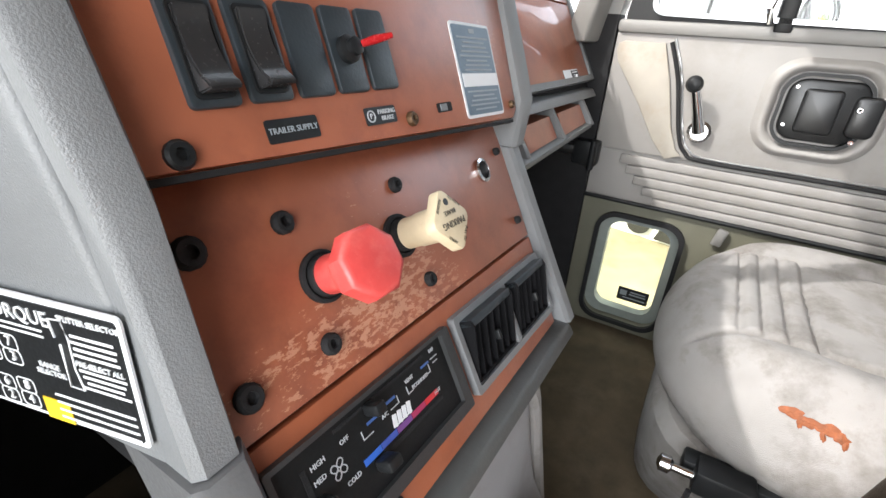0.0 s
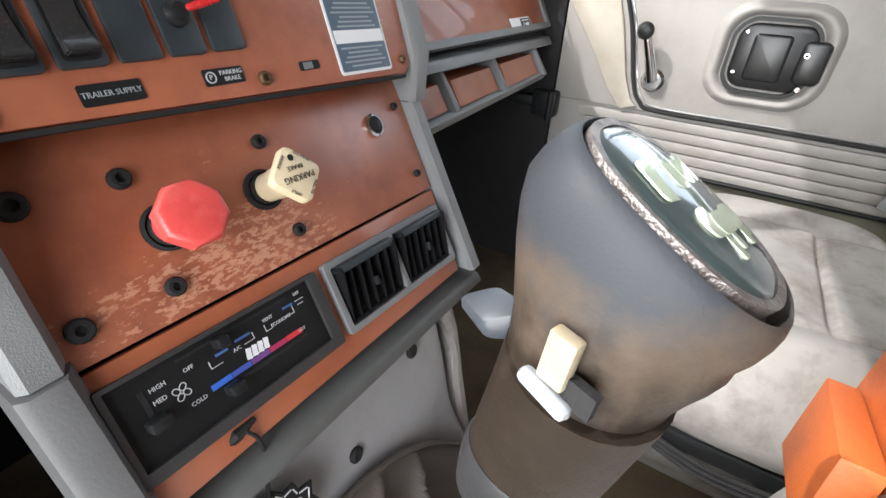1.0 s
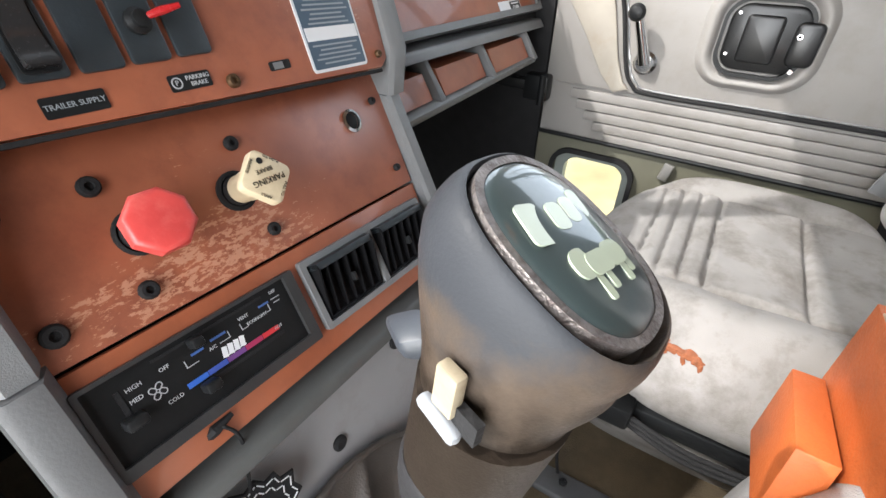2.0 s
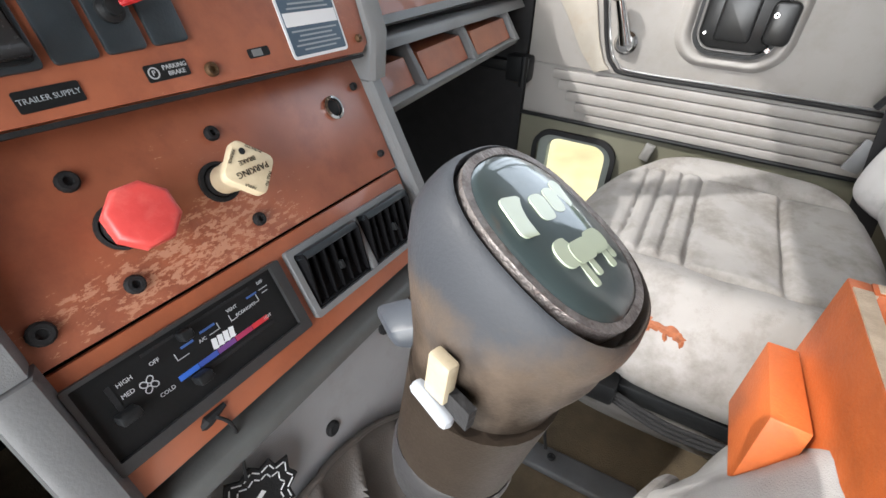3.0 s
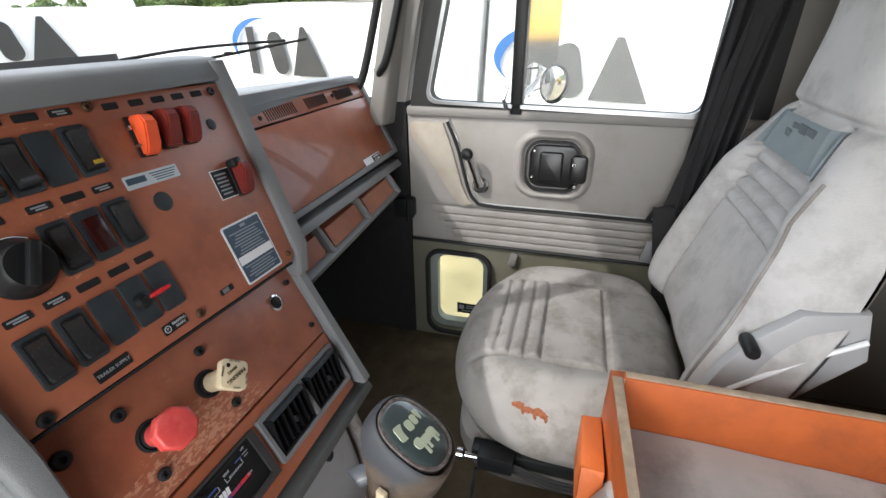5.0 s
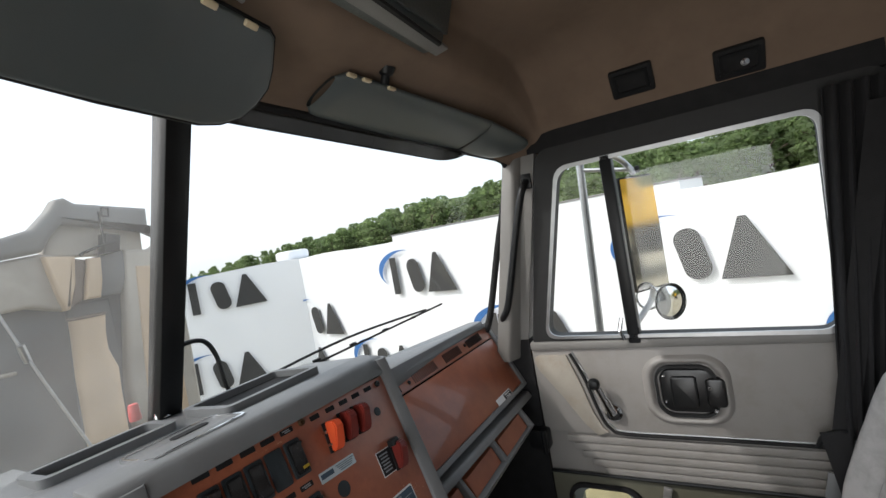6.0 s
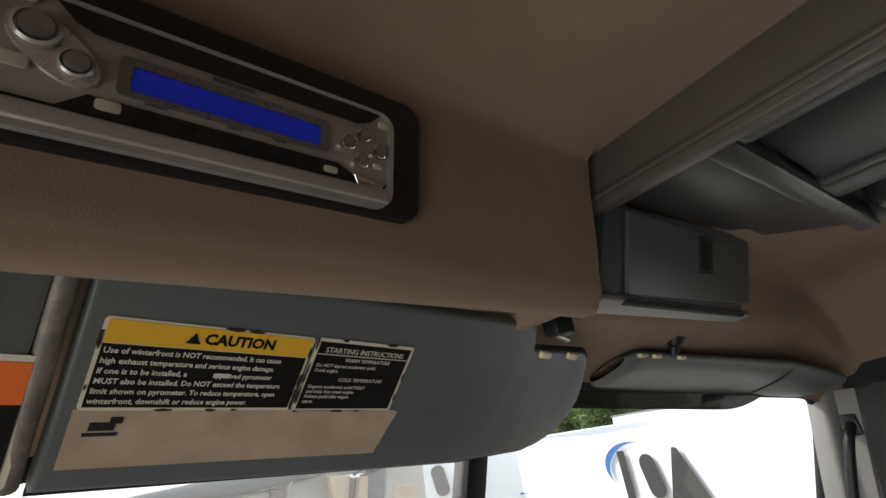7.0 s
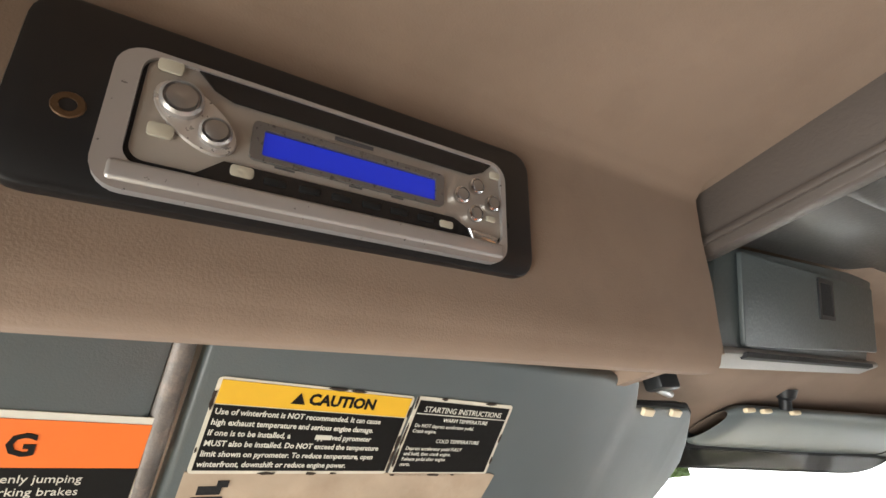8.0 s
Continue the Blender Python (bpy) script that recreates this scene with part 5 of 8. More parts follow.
def mixpose(a, b, t):
    q = a.to_quaternion().slerp(b.to_quaternion(), t)
    return Matrix.LocRotScale(a.translation.lerp(b.translation, t), q, None)


GB = axes((-0.1086, 0.1248, 0.70), (1, 0, 0.060), (0, 0.98, 0.18))
T = lambda d: KF @ Matrix.Translation((0, -0.001, d))
TILT_C = Matrix.Rotation(radians(22), 4, "Y")
grip = ring_loft([(GB @ Matrix.Translation((0, 0, z)) @ (TILT_C if z < 0.06 else Matrix()), r, r, 2.1) for z, r in ((0.046, 0.0250), (0.060, 0.0252), (0.085, 0.0252), (0.108, 0.0255))])
kb = part("grip", grip, KNOB_M, gx, "brown-worn grip of the shift knob", smooth=60)
part("collar", ring_loft([(GB @ Matrix.Translation((0, 0, z)) @ TILT_C, r, r, 2.1) for z, r in ((0.010, 0.0215), (0.014, 0.0245), (0.030, 0.0262), (0.044, 0.0264), (0.0465, 0.0255))]), material("dark_collar", (0.022, 0.022, 0.024), 0.5, var=0.2, scale=30, bump=0.1), kb, "dark grey lower grip collar", smooth=60)
head_rows = []
NECK, CROWN = GB @ Matrix.Translation((0, 0, 0.098)), T(-0.016)
for t, rx, ry in ((0.0, 0.0252, 0.0252), (0.2, 0.0247, 0.0252), (0.38, 0.0252, 0.0270), (0.56, 0.0268, 0.0302), (0.74, 0.0287, 0.0338), (0.88, 0.0301, 0.0361), (1.0, 0.0307, 0.0370)):
    head_rows.append((mixpose(NECK, CROWN, t), rx, ry, 2.1 + 0.35 * t))
for d, rx, ry in ((-0.0105, 0.0307, 0.0370), (-0.0060, 0.0301, 0.0364), (-0.0025, 0.0291, 0.0353), (-0.0002, 0.0279, 0.0340), (0.0004, 0.0270, 0.0331), (-0.0008, 0.0264, 0.0324), (-0.0055, 0.0260, 0.0319)):
    head_rows.append((T(d), rx, ry, 2.5))
hd = part("knob_head", ring_loft(head_rows, 56), KNOB_M, gx, "grey head of the shift knob, soiled brown at the neck, torn edge", smooth=80)
PIT = material("pitted_metal", (0.30, 0.27, 0.26), 0.45, metal=0.8, var=0.5, scale=220, fine=900, bump=0.35, stain=0.7, stain_scale=160, stain_color=(0.10, 0.06, 0.05))


def badge_ring(rx, ry, n=48, p=2.5):
    out = []
    for k in range(n):
        c, s_ = math.cos(2 * math.pi * k / n), math.sin(2 * math.pi * k / n)
        q = (abs(c) ** p + abs(s_) ** p) ** (-1 / p)
        out.append((rx * c * q, ry * s_ * q))
    return out


part("badge_rim", frame_plate(badge_ring(0.0247, 0.0306), badge_ring(0.0222, 0.0280), 0.006, KF @ Matrix.Translation((0, 0, -0.0045))), PIT, hd, "pitted metal rim")
lens = []
for k in range(8):
    f = math.cos(k / 7 * math.pi / 2 * 0.98)
    lens.append((KF @ Matrix.Translation((0, 0, 0.0004 + 0.0042 * math.sin(k / 7 * math.pi / 2))), 0.0226 * f, 0.0284 * f, 2.5))
bd = material("badge_field", (0.030, 0.044, 0.046), 0.35, var=0.15, bump=0.0, coat=1.0)
bd.node_tree.nodes["Principled BSDF"].inputs["Coat Roughness"].default_value = 0.05
part("badge", ring_loft(lens, 48), bd, hd, "domed dark green badge", smooth=80)
MARK = material("pale_mark", (0.36, 0.41, 0.31), 0.35, bump=0, coat=1.0)


def on_dome(x, y):
    r2 = min(0.98, (x / 0.0226) ** 2 + (y / 0.0284) ** 2)
    return KF @ Matrix.Translation((x, y, 0.0004 + 0.0042 * math.sqrt(1 - r2) - 0.0003))


for x, y, w, h in ((-0.0118, 0.0085, 0.0092, 0.0125), (-0.0022, 0.0072, 0.0066, 0.0086), (0.0050, 0.0070, 0.0056, 0.0084), (0.0112, 0.0074, 0.0046, 0.0098)):
    part("maker_mark", prism(rrect(w, h, 0.0022, 4), 0.0006, on_dome(x, y) @ Matrix.Rotation(radians(-14), 4, "Z")), MARK, hd, "plain pale maker mark block")
for x, y, w, h in ((-0.0085, -0.0060, 0.0090, 0.0086), (-0.0022, -0.0082, 0.0110, 0.0066), (0.0062, -0.0088, 0.0100, 0.0074), (-0.0068, -0.0128, 0.0028, 0.0094), (-0.0026, -0.0126, 0.0026, 0.0070), (0.0060, -0.0138, 0.0028, 0.0076), (0.0098, -0.0130, 0.0026, 0.0062)):
    part("emblem", prism(rrect(w, h, min(w, h) * 0.42, 4), 0.0006, on_dome(x, y) @ Matrix.Rotation(radians(-8), 4, "Z")), MARK, hd, "plain pale emblem shape")
# trigger, range lever, rod
tgo = Vector((-0.1385, 0.1110, 0.811))
tgm = axes(tgo, (-0.0060, -0.0180, -0.0015), (0.02, -0.10, 1))
part("trigger_post", box(0.0082, 0.016, 0.0045, tgm @ Matrix.Translation((0.000, 0.013, 0.0000)), 0.001), material("yellowed_post", (0.34, 0.29, 0.205), 0.5, var=0.2, scale=80, bump=0.05, stain=0.5, stain_scale=90, stain_color=(0.2, 0.15, 0.09)), kb, "yellowed selector post")
part("trigger", box(0.0165, 0.0046, 0.005, tgm @ Matrix.Translation((0, 0.002, 0.002)) @ Matrix.Rotation(radians(-8), 4, "Z"), 0.003), material("white_plastic", (0.28, 0.30, 0.325), 0.35, var=0.06, bump=0.03), kb, "white selector tab")
part("trigger_slot", box(0.010, 0.008, 0.003, tgm @ Matrix.Translation((0.007, 0.006, -0.001))), BLACK_MATT, kb)
LV = material("blue_grey_plastic", (0.042, 0.048, 0.058), 0.4, var=0.1, bump=0.05)
part("range_lever", hexa([KC + Vector(p) for p in ((-0.022, 0.040, -0.050), (-0.010, 0.056, -0.052), (-0.004, 0.046, -0.052), (-0.014, 0.026, -0.050), (-0.022, 0.042, -0.042), (-0.012, 0.056, -0.044), (-0.006, 0.044, -0.038), (-0.014, 0.026, -0.036))], 0.003), LV, kb, "blue-grey range lever")
part("pin", lathe([(0.0045, 0), (0.0045, 0.010), (0.003, 0.012)], axes((-0.1075, 0.0945, 0.7285), (0, 0, 1), (1, 0.1, 0)) @ Matrix.Rotation(radians(0), 4, "X"), 12), CHROME, kb)
rodp = curve_pts([GB @ Vector((0, 0, 0.03)), (-0.106, 0.140, 0.62), (-0.115, 0.15, 0.45), (-0.11, 0.18, 0.2), (-0.11, 0.19, 0.0)], 6)
part("rod", tube(rodp, 0.012, 14), BLACK, gx, "black lever rod")
part("air_hoses", tube([p + Vector((0.016, -0.008, 0)) for p in rodp], 0.004, 8), BLACK_MATT, gx)
part("boot_clamp", lathe([(0.019, 0), (0.019, 0.016), (0.016, 0.018)], Matrix.Translation((-0.107, 0.143, 0.60)), 20), BLACK, gx)
solid("lever_boot", lathe([(0.10, 0), (0.095, 0.03), (0.075, 0.05), (0.08, 0.075), (0.055, 0.10), (0.05, 0.14), (0.03, 0.18), (0.02, 0.24)], Matrix.Translation((-0.11, 0.185, 0.139)), 24), BLACK_MATT, "black pleated rubber gear lever boot", "boot")
solid("floor_strip", hexa([(0.236, -0.05, 0.139), (0.290, -0.04, 0.139), (0.282, 0.32, 0.139), (0.232, 0.32, 0.139), (0.240, -0.05, 0.150), (0.286, -0.04, 0.150), (0.278, 0.32, 0.150), (0.236, 0.32, 0.150)], 0.003), material("dark_grey_strip", (0.075, 0.078, 0.085), 0.55, var=0.3, scale=15, bump=0.2, stain=0.4, stain_scale=20), "grey floor strip with a black bolt", "strip")
b = bmesh.new()
bolt(b, Matrix.Translation((0.2655, 0.103, 0.150)), 0.0075, 0.005)
solid("floor_bolt", b, BLACK, "black bolt in the grey floor strip", "bolt")

# ---- passenger seat ----
seat = thing("passenger_seat", (0.56, -0.05, 0.0), "grey velour high-back truck seat with stained cushion", "seat")
SX = 0.545


def sup(a, p):
    return math.copysign(abs(a) ** p, a)


CUSH = [(0, 0, 0.526), (0.20, 0.22, 0.527), (0.38, 0.43, 0.529), (0.55, 0.65, 0.533), (0.65, 0.77, 0.530), (0.72, 0.85, 0.516), (0.79, 0.92, 0.494), (0.86, 0.97, 0.466), (0.915, 1.0, 0.436), (0.96, 0.99, 0.410), (1.0, 0.95, 0.390)]


def cushion_profile(q, k):
    for a, c in zip(CUSH, CUSH[1:]):
        if q <= c[0]:
            return a[k] + (c[k] - a[k]) * (q - a[0]) / (c[0] - a[0])
    return CUSH[-1][k]


def cushion_point(u, v):
    """Cushion as a soft shell over a rounded plan; u across, v from rear to front."""
    s, t = 2 * u - 1, 2 * v - 1
    px, py = s * math.sqrt(1 - t * t / 2), t * math.sqrt(1 - s * s / 2)
    q = min(1.0, math.hypot(px, py))
    c, e = (px / q, py / q) if q > 1e-6 else (1.0, 0.0)
    p = 2.25 if e > 0 else 3.4
    k = (abs(c / 0.283) ** p + abs(e / 0.245) ** p) ** (-1 / p)
    fr, z = [sum(cushion_profile(max(0.0, min(1.0, q + d)), i) * w for d, w in ((-0.025, 0.25), (0, 0.5), (0.025, 0.25))) for i in (1, 2)]
    x, y = SX + k * fr * c, -0.030 + k * fr * e
    dx, top = abs(x - SX), max(0.0, min(1.0, (0.96 - fr) / 0.12))
    z += 0.014 * math.exp(-((dx - 0.205) / 0.040) ** 2) * top * (1 if y < 0.1 else max(0.0, 1 - (y - 0.1) / 0.08))
    z -= 0.013 * math.exp(-((dx - 0.152) / 0.005) ** 2) * top
    if dx < 0.152:
        w = min(1.0, (0.152 - dx) / 0.012)
        z -= 0.010 * w * math.exp(-((y + 0.108) / 0.005) ** 2)
        for g in (0.110, 0.082, 0.052, 0.020):
            z -= 0.0085 * w * math.exp(-((y - g) / 0.0048) ** 2)
        if 0.020 < y < 0.110:
            z += 0.0035 * w
        z += 0.005 * w * math.sin(max(0.0, min(1.0, (y + 0.108) / 0.128)) * math.pi)
    z += (0.0022 * noise.noise(Vector((x * 16, y * 16, 0))) + 0.0035 * noise.noise(Vector((x * 6, y * 6, 4)))) * (1 if fr < 0.99 else 0.4)
    return Vector((x, y, z))


part("cushion", sheet(cushion_point, 170, 170, 0), VELOUR, seat, "stained grey velour cushion with ribs", smooth=80)
part("cushion_pan", ring_loft([(Matrix.Translation((SX, -0.035, z)), rx, ry, 2.6) for z, rx, ry in ((0.345, 0.235, 0.19), (0.37, 0.252, 0.208), (0.398, 0.262, 0.218))], 40), VELOUR, seat)


def edge_tube(fn, r, n=40):
    return tube([fn(k / n) for k in range(n + 1)], r, 8)


# rust-brown stain: torn, hardened spill on the side of the cushion, following its curve
MUD = material("rust_stain", (0.24, 0.072, 0.024), 0.7, var=0.45, scale=120, fine=500, bump=0.5)
CELLS = [cushion_point(i / 200, j / 200) for i in range(40) for j in range(80, 180)]
SPOT = Vector((0.304, 0.024, 0.490))
near = min(range(len(CELLS)), key=lambda k: (CELLS[k] - SPOT).length)
su, sv = (near // 100) / 200, (80 + near % 100) / 200
ku, kv = 1 / (cushion_point(su + 0.01, sv) - cushion_point(su, sv)).length * 0.01, 1 / (cushion_point(su, sv + 0.01) - cushion_point(su, sv)).length * 0.01


def stain_patch(cy, cz, ry, rz, seed):
    """A ragged flake: cy along the cushion, cz up its side."""
    r = random.Random(seed)
    rim = [0.7 + 0.6 * r.random() for _ in range(14)]

    def f(u, v):
        a = 2 * math.pi * u
        i = int(u * 14) % 14
        t = u * 14 - int(u * 14)
        rr = v * (rim[i] * (1 - t) + rim[(i + 1) % 14] * t)
        pu, pv = su + (cz + rz * rr * math.sin(a)) * ku, sv + (cy + ry * rr * math.cos(a)) * kv
        return cushion_point(pu, pv) + Vector((-0.0016, 0.0, 0.0012)) * (1.6 - v)
    return sheet(f, 42, 5, 0.0)


for k, q in enumerate(((0.022, 0.004, 0.011, 0.0065), (0.006, -0.002, 0.012, 0.006), (-0.010, -0.003, 0.013, 0.007), (-0.024, -0.007, 0.008, 0.006), (-0.028, -0.014, 0.003, 0.007), (-0.008, -0.012, 0.003, 0.006), (0.014, -0.006, 0.003, 0.006))):
    part("stain", stain_patch(*q, k), MUD, seat, "rust-brown dried spill", smooth=60)
# backrest
BW = [(0.50, 0.27), (0.58, 0.288), (0.70, 0.285), (0.82, 0.255), (0.92, 0.205), (1.00, 0.165), (1.08, 0.145), (1.18, 0.138), (1.28, 0.128), (1.35, 0.10), (1.385, 0.06)]
BY = [(0.50, -0.225), (0.60, -0.255), (0.75, -0.305), (0.90, -0.350), (1.0, -0.372), (1.15, -0.385), (1.40, -0.375)]
BX = 0.575


def table(tb, z):
    for (a, p), (c, q) in zip(tb, tb[1:]):
        if z <= c:
            t = max(0.0, (z - a) / (c - a))
            return p + (q - p) * t
    return tb[-1][1]


def smooth_table(tb, z):
    return (table(tb, z - 0.03) + 2 * table(tb, z) + table(tb, z + 0.03)) / 4


def back_point(u, v):
    s, z = 2 * u - 1, 0.50 + 0.88 * v
    w = smooth_table(BW, z) if z < 1.36 else table(BW, z)
    x = BX + w * s
    e = max(0.0, 1 - abs(s) ** 5) * max(0.0, 1 - abs(2 * v - 1) ** 14)
    y = smooth_table(BY, z) - 0.075 + 0.075 * e ** 0.42
    dx = abs(x - BX)
    if z < 0.98:
        y += 0.046 * math.exp(-((dx - 0.80 * w) / 0.050) ** 2) * min(1, (0.98 - z) / 0.12) * (e ** 0.3)
        y -= 0.020 * math.exp(-((dx - (0.155 - 0.05 * max(0, z - 0.75) / 0.2)) / 0.009) ** 2)
        if dx < 0.15 and 0.78 < z < 0.90:
            y -= 0.017 * abs(math.cos((z - 0.78) / 0.12 * math.pi * 4)) ** 8
    y -= 0.014 * math.exp(-((z - 0.985) / 0.008) ** 2)
    y += 0.0025 * noise.noise(Vector((x * 12, z * 12, 3)))
    return Vector((x, y, z))


part("backrest", sheet(back_point, 110, 190, 0), VELOUR_RIB, seat, "pale grey velour backrest with lateral ribs", smooth=80)
part("back_shell", sheet(lambda u, v: back_point(u, v) * 1.0 + Vector((0, -0.004 - 0.06 * max(0.0, 1 - abs(2 * u - 1) ** 4) * max(0, 1 - abs(2 * v - 1) ** 8) - 2 * 0.0, 0)) + Vector((0, smooth_table(BY, 0.5 + 0.88 * v) - 0.075 - back_point(u, v).y, 0)), 40, 60, 0), VELOUR, seat, smooth=80)
m = axes((BX, back_point(0.5, 0.515).y + 0.006, 0.945), (1, 0, 0), (0, -0.28, 1))
patch = part("head_patch", sheet(lambda u, v: back_point(0.5 + (u - 0.5) * 0.62, 0.462 + 0.075 * v) + Vector((0, 0.004, 0)), 24, 12, 0.003), material("blue_grey_patch", (0.20, 0.24, 0.26), 0.8, var=0.15, scale=20, bump=0.3), seat, "blue-grey embroidered patch")
b = bmesh.new()
for x, z, w, h in ((-0.05, 0.012, 0.03, 0.030), (-0.015, 0.010, 0.028, 0.036), (0.02, 0.014, 0.03, 0.022), (0.04, -0.004, 0.02, 0.03)):
    q = back_point(0.5 + x * 2.2, 0.50 + z)
    box(w, 0.002, h, Matrix.Translation(q + Vector((0, 0.0055, 0))), bm=b)
part("embroidery", b, material("dark_thread", (0.10, 0.125, 0.14), 0.9, bump=0.3), patch, "worn plain emblem blocks")
part("side_bolster_seam", edge_tube(lambda t: back_point(0.10, 0.05 + 0.42 * t) + Vector((0, 0.001, 0)), 0.003), VELOUR, seat)
part("recliner", lathe([(0.009, 0), (0.0105, 0.006), (0.0105, 0.038), (0.008, 0.043), (0.001, 0.043)], axes((0.318, -0.272, 0.702), (0, 1, 0), (0, 0, 1)) @ Matrix.Rotation(radians(180), 4, "X") , 16), BLACK, seat, "black recliner knob")
sh = part("side_shield", prism([(0.235, 0.610), (0.250, 0.655), (0.275, 0.705), (0.325, 0.760), (0.40, 0.775), (0.42, 0.70), (0.36, 0.62), (0.30, 0.56), (0.25, 0.57)], 0.018, axes((0.316, 0, 0), (0, -1, 0), (0, 0, 1)) @ Matrix.Translation((0, 0, -0.004)), 0.005), material("pale_shield_plastic", (0.36, 0.37, 0.38), 0.45, var=0.08, scale=12, bump=0.1), seat, "pale grey moulded recliner shield")
part("bright_edge", tube(curve_pts([(0.297, -0.252, 0.605), (0.297, -0.290, 0.640), (0.297, -0.345, 0.690), (0.297, -0.405, 0.735)], 6), 0.004, 8), WHITE, sh, "worn white edge")
# seat base skirt, slide rails, levers
part("base_skirt", ring_loft([(Matrix.Translation((SX + 0.005, -0.03, z)), rx, ry, 4) for z, rx, ry in ((0.14, 0.142, 0.205), (0.155, 0.150, 0.212), (0.22, 0.190, 0.218), (0.29, 0.236, 0.220), (0.345, 0.252, 0.215), (0.365, 0.24, 0.20))], 48), VELOUR, seat, "pale grey cloth seat base skirt")
part("slide_rail", bx(0.285, 0.315, -0.22, 0.13, 0.345, 0.375, 0.004), BLACK, seat)
br = part("lever_bracket", bx(0.262, 0.30, 0.045, 0.115, 0.345, 0.385, 0.006), BLACK, seat, "black lever bracket")
part("lever", lathe([(0.006, 0), (0.006, 0.03), (0.012, 0.034), (0.012, 0.046), (0.004, 0.05)], axes((0.275, 0.11, 0.365), (1, 0, 0), (0, 0, -1)), 14), CHROME, br)
for k in range(3):
    part("cable", tube(curve_pts([(0.27, 0.05, 0.372 - 0.008 * k), (0.262, -0.03, 0.362 - 0.010 * k), (0.262, -0.12, 0.368 - 0.008 * k), (0.27, -0.2, 0.36)], 6), 0.0035, 8), BLACK_MATT, seat)
part("hanging_strap", tube(curve_pts([(0.262, 0.115, 0.35), (0.256, 0.12, 0.29), (0.260, 0.125, 0.23), (0.258, 0.115, 0.18)], 5), [0.004] * 6 + [0.003] * 10, 6), BLACK_MATT, seat)


# ---- orange bin between the seats ----
bn = thing("orange_bin", (0.06, -0.3, 0.50), "orange-painted plywood bin with worn bare edges", "bin")
part("front_board", hexa([(-0.14, -0.106, 0.50), (0.212, -0.096, 0.50), (0.212, -0.080, 0.50), (-0.14, -0.094, 0.50), (-0.14, -0.106, 0.690), (0.212, -0.096, 0.687), (0.212, -0.080, 0.687), (-0.14, -0.094, 0.690)], 0.0015), ORANGE_WOOD, bn)
part("side_board", bx(0.197, 0.214, -0.62, -0.0965, 0.47, 0.687, 0.0015), ORANGE_WOOD, bn)
part("side_board", bx(-0.14, -0.124, -0.62, -0.0965, 0.47, 0.687, 0.0015), ORANGE_WOOD, bn)
part("back_board", bx(-0.14, 0.214, -0.64, -0.621, 0.47, 0.687, 0.0015), ORANGE_WOOD, bn)
part("bare_edge", hexa([(-0.13, -0.1045, 0.6895), (0.197, -0.0948, 0.6868), (0.197, -0.0815, 0.6868), (-0.13, -0.0950, 0.6895), (-0.13, -0.1045, 0.6912), (0.197, -0.0948, 0.6884), (0.197, -0.0815, 0.6884), (-0.13, -0.0950, 0.6912)]), BARE_WOOD, bn, "bare worn plywood edge")
part("bare_edge", bx(0.1995, 0.2115, -0.60, -0.10, 0.6872, 0.6884, 0.0005), BARE_WOOD, bn, "bare worn plywood edge")
part("corner_edge", bx(0.196, 0.1975, -0.099, -0.0965, 0.50, 0.686), BARE_WOOD, bn)
b = hexa([(0.084, -0.079, 0.545), (0.196, -0.079, 0.535), (0.186, -0.050, 0.525), (0.084, -0.050, 0.535), (0.095, -0.079, 0.618), (0.200, -0.079, 0.606), (0.187, -0.050, 0.616), (0.095, -0.050, 0.619)], 0.0015)
part("corner_block", b, ORANGE_WOOD, bn, "short orange wooden block with a paler top")


def lining_point(u, v):
    x, y = -0.122 + 0.317 * u, -0.62 + 0.522 * v
    return Vector((x, y, 0.603 + 0.006 * noise.noise(Vector((x * 9, y * 9, 1))) - 0.02 * (1 - v)))


part("lining", sheet(lining_point, 24, 24, 0.01), VELOUR_RIB, bn, "pale grey carpet offcut in the bottom", smooth=80)


# pale vinyl engine cover that carries the bin
def tunnel_point(u, v):
    s = 2 * u - 1
    x = 0.02 + 0.265 * sup(s, 0.9)
    edge = 0.030 - 0.42 * max(x, -0.1)
    if v < 0.3:
        y, z = edge + 0.03 * (0.3 - v), 0.14 + 0.343 * (v / 0.3) ** 0.6
    else:
        board = -0.0935 + 0.03 * max(0.0, -x) * -1
        if v <= 0.7:
            d = (v - 0.3) / 0.4
            y, z = edge + (board - edge) * d, 0.480 + 0.160 * d ** 1.3
        else:
            d = (v - 0.7) / 0.3
            y, z = board - 0.012 - 0.5 * d, 0.57
    z -= 1.25 * max(0.0, x - 0.085)
    side = max(0.0, 1 - abs(s) ** 7) ** 0.5
    z = 0.14 + (z - 0.14) * side
    wob = 0.006 * noise.noise(Vector((x * 12, y * 12, 5))) + 0.004 * abs(noise.noise(Vector((x * 34, y * 26, 9)))) + 0.006 * math.sin(26 * x + 9 * v) * max(0.0, 1 - abs(v - 0.3) / 0.2)
    return Vector((x, y, z + wob))


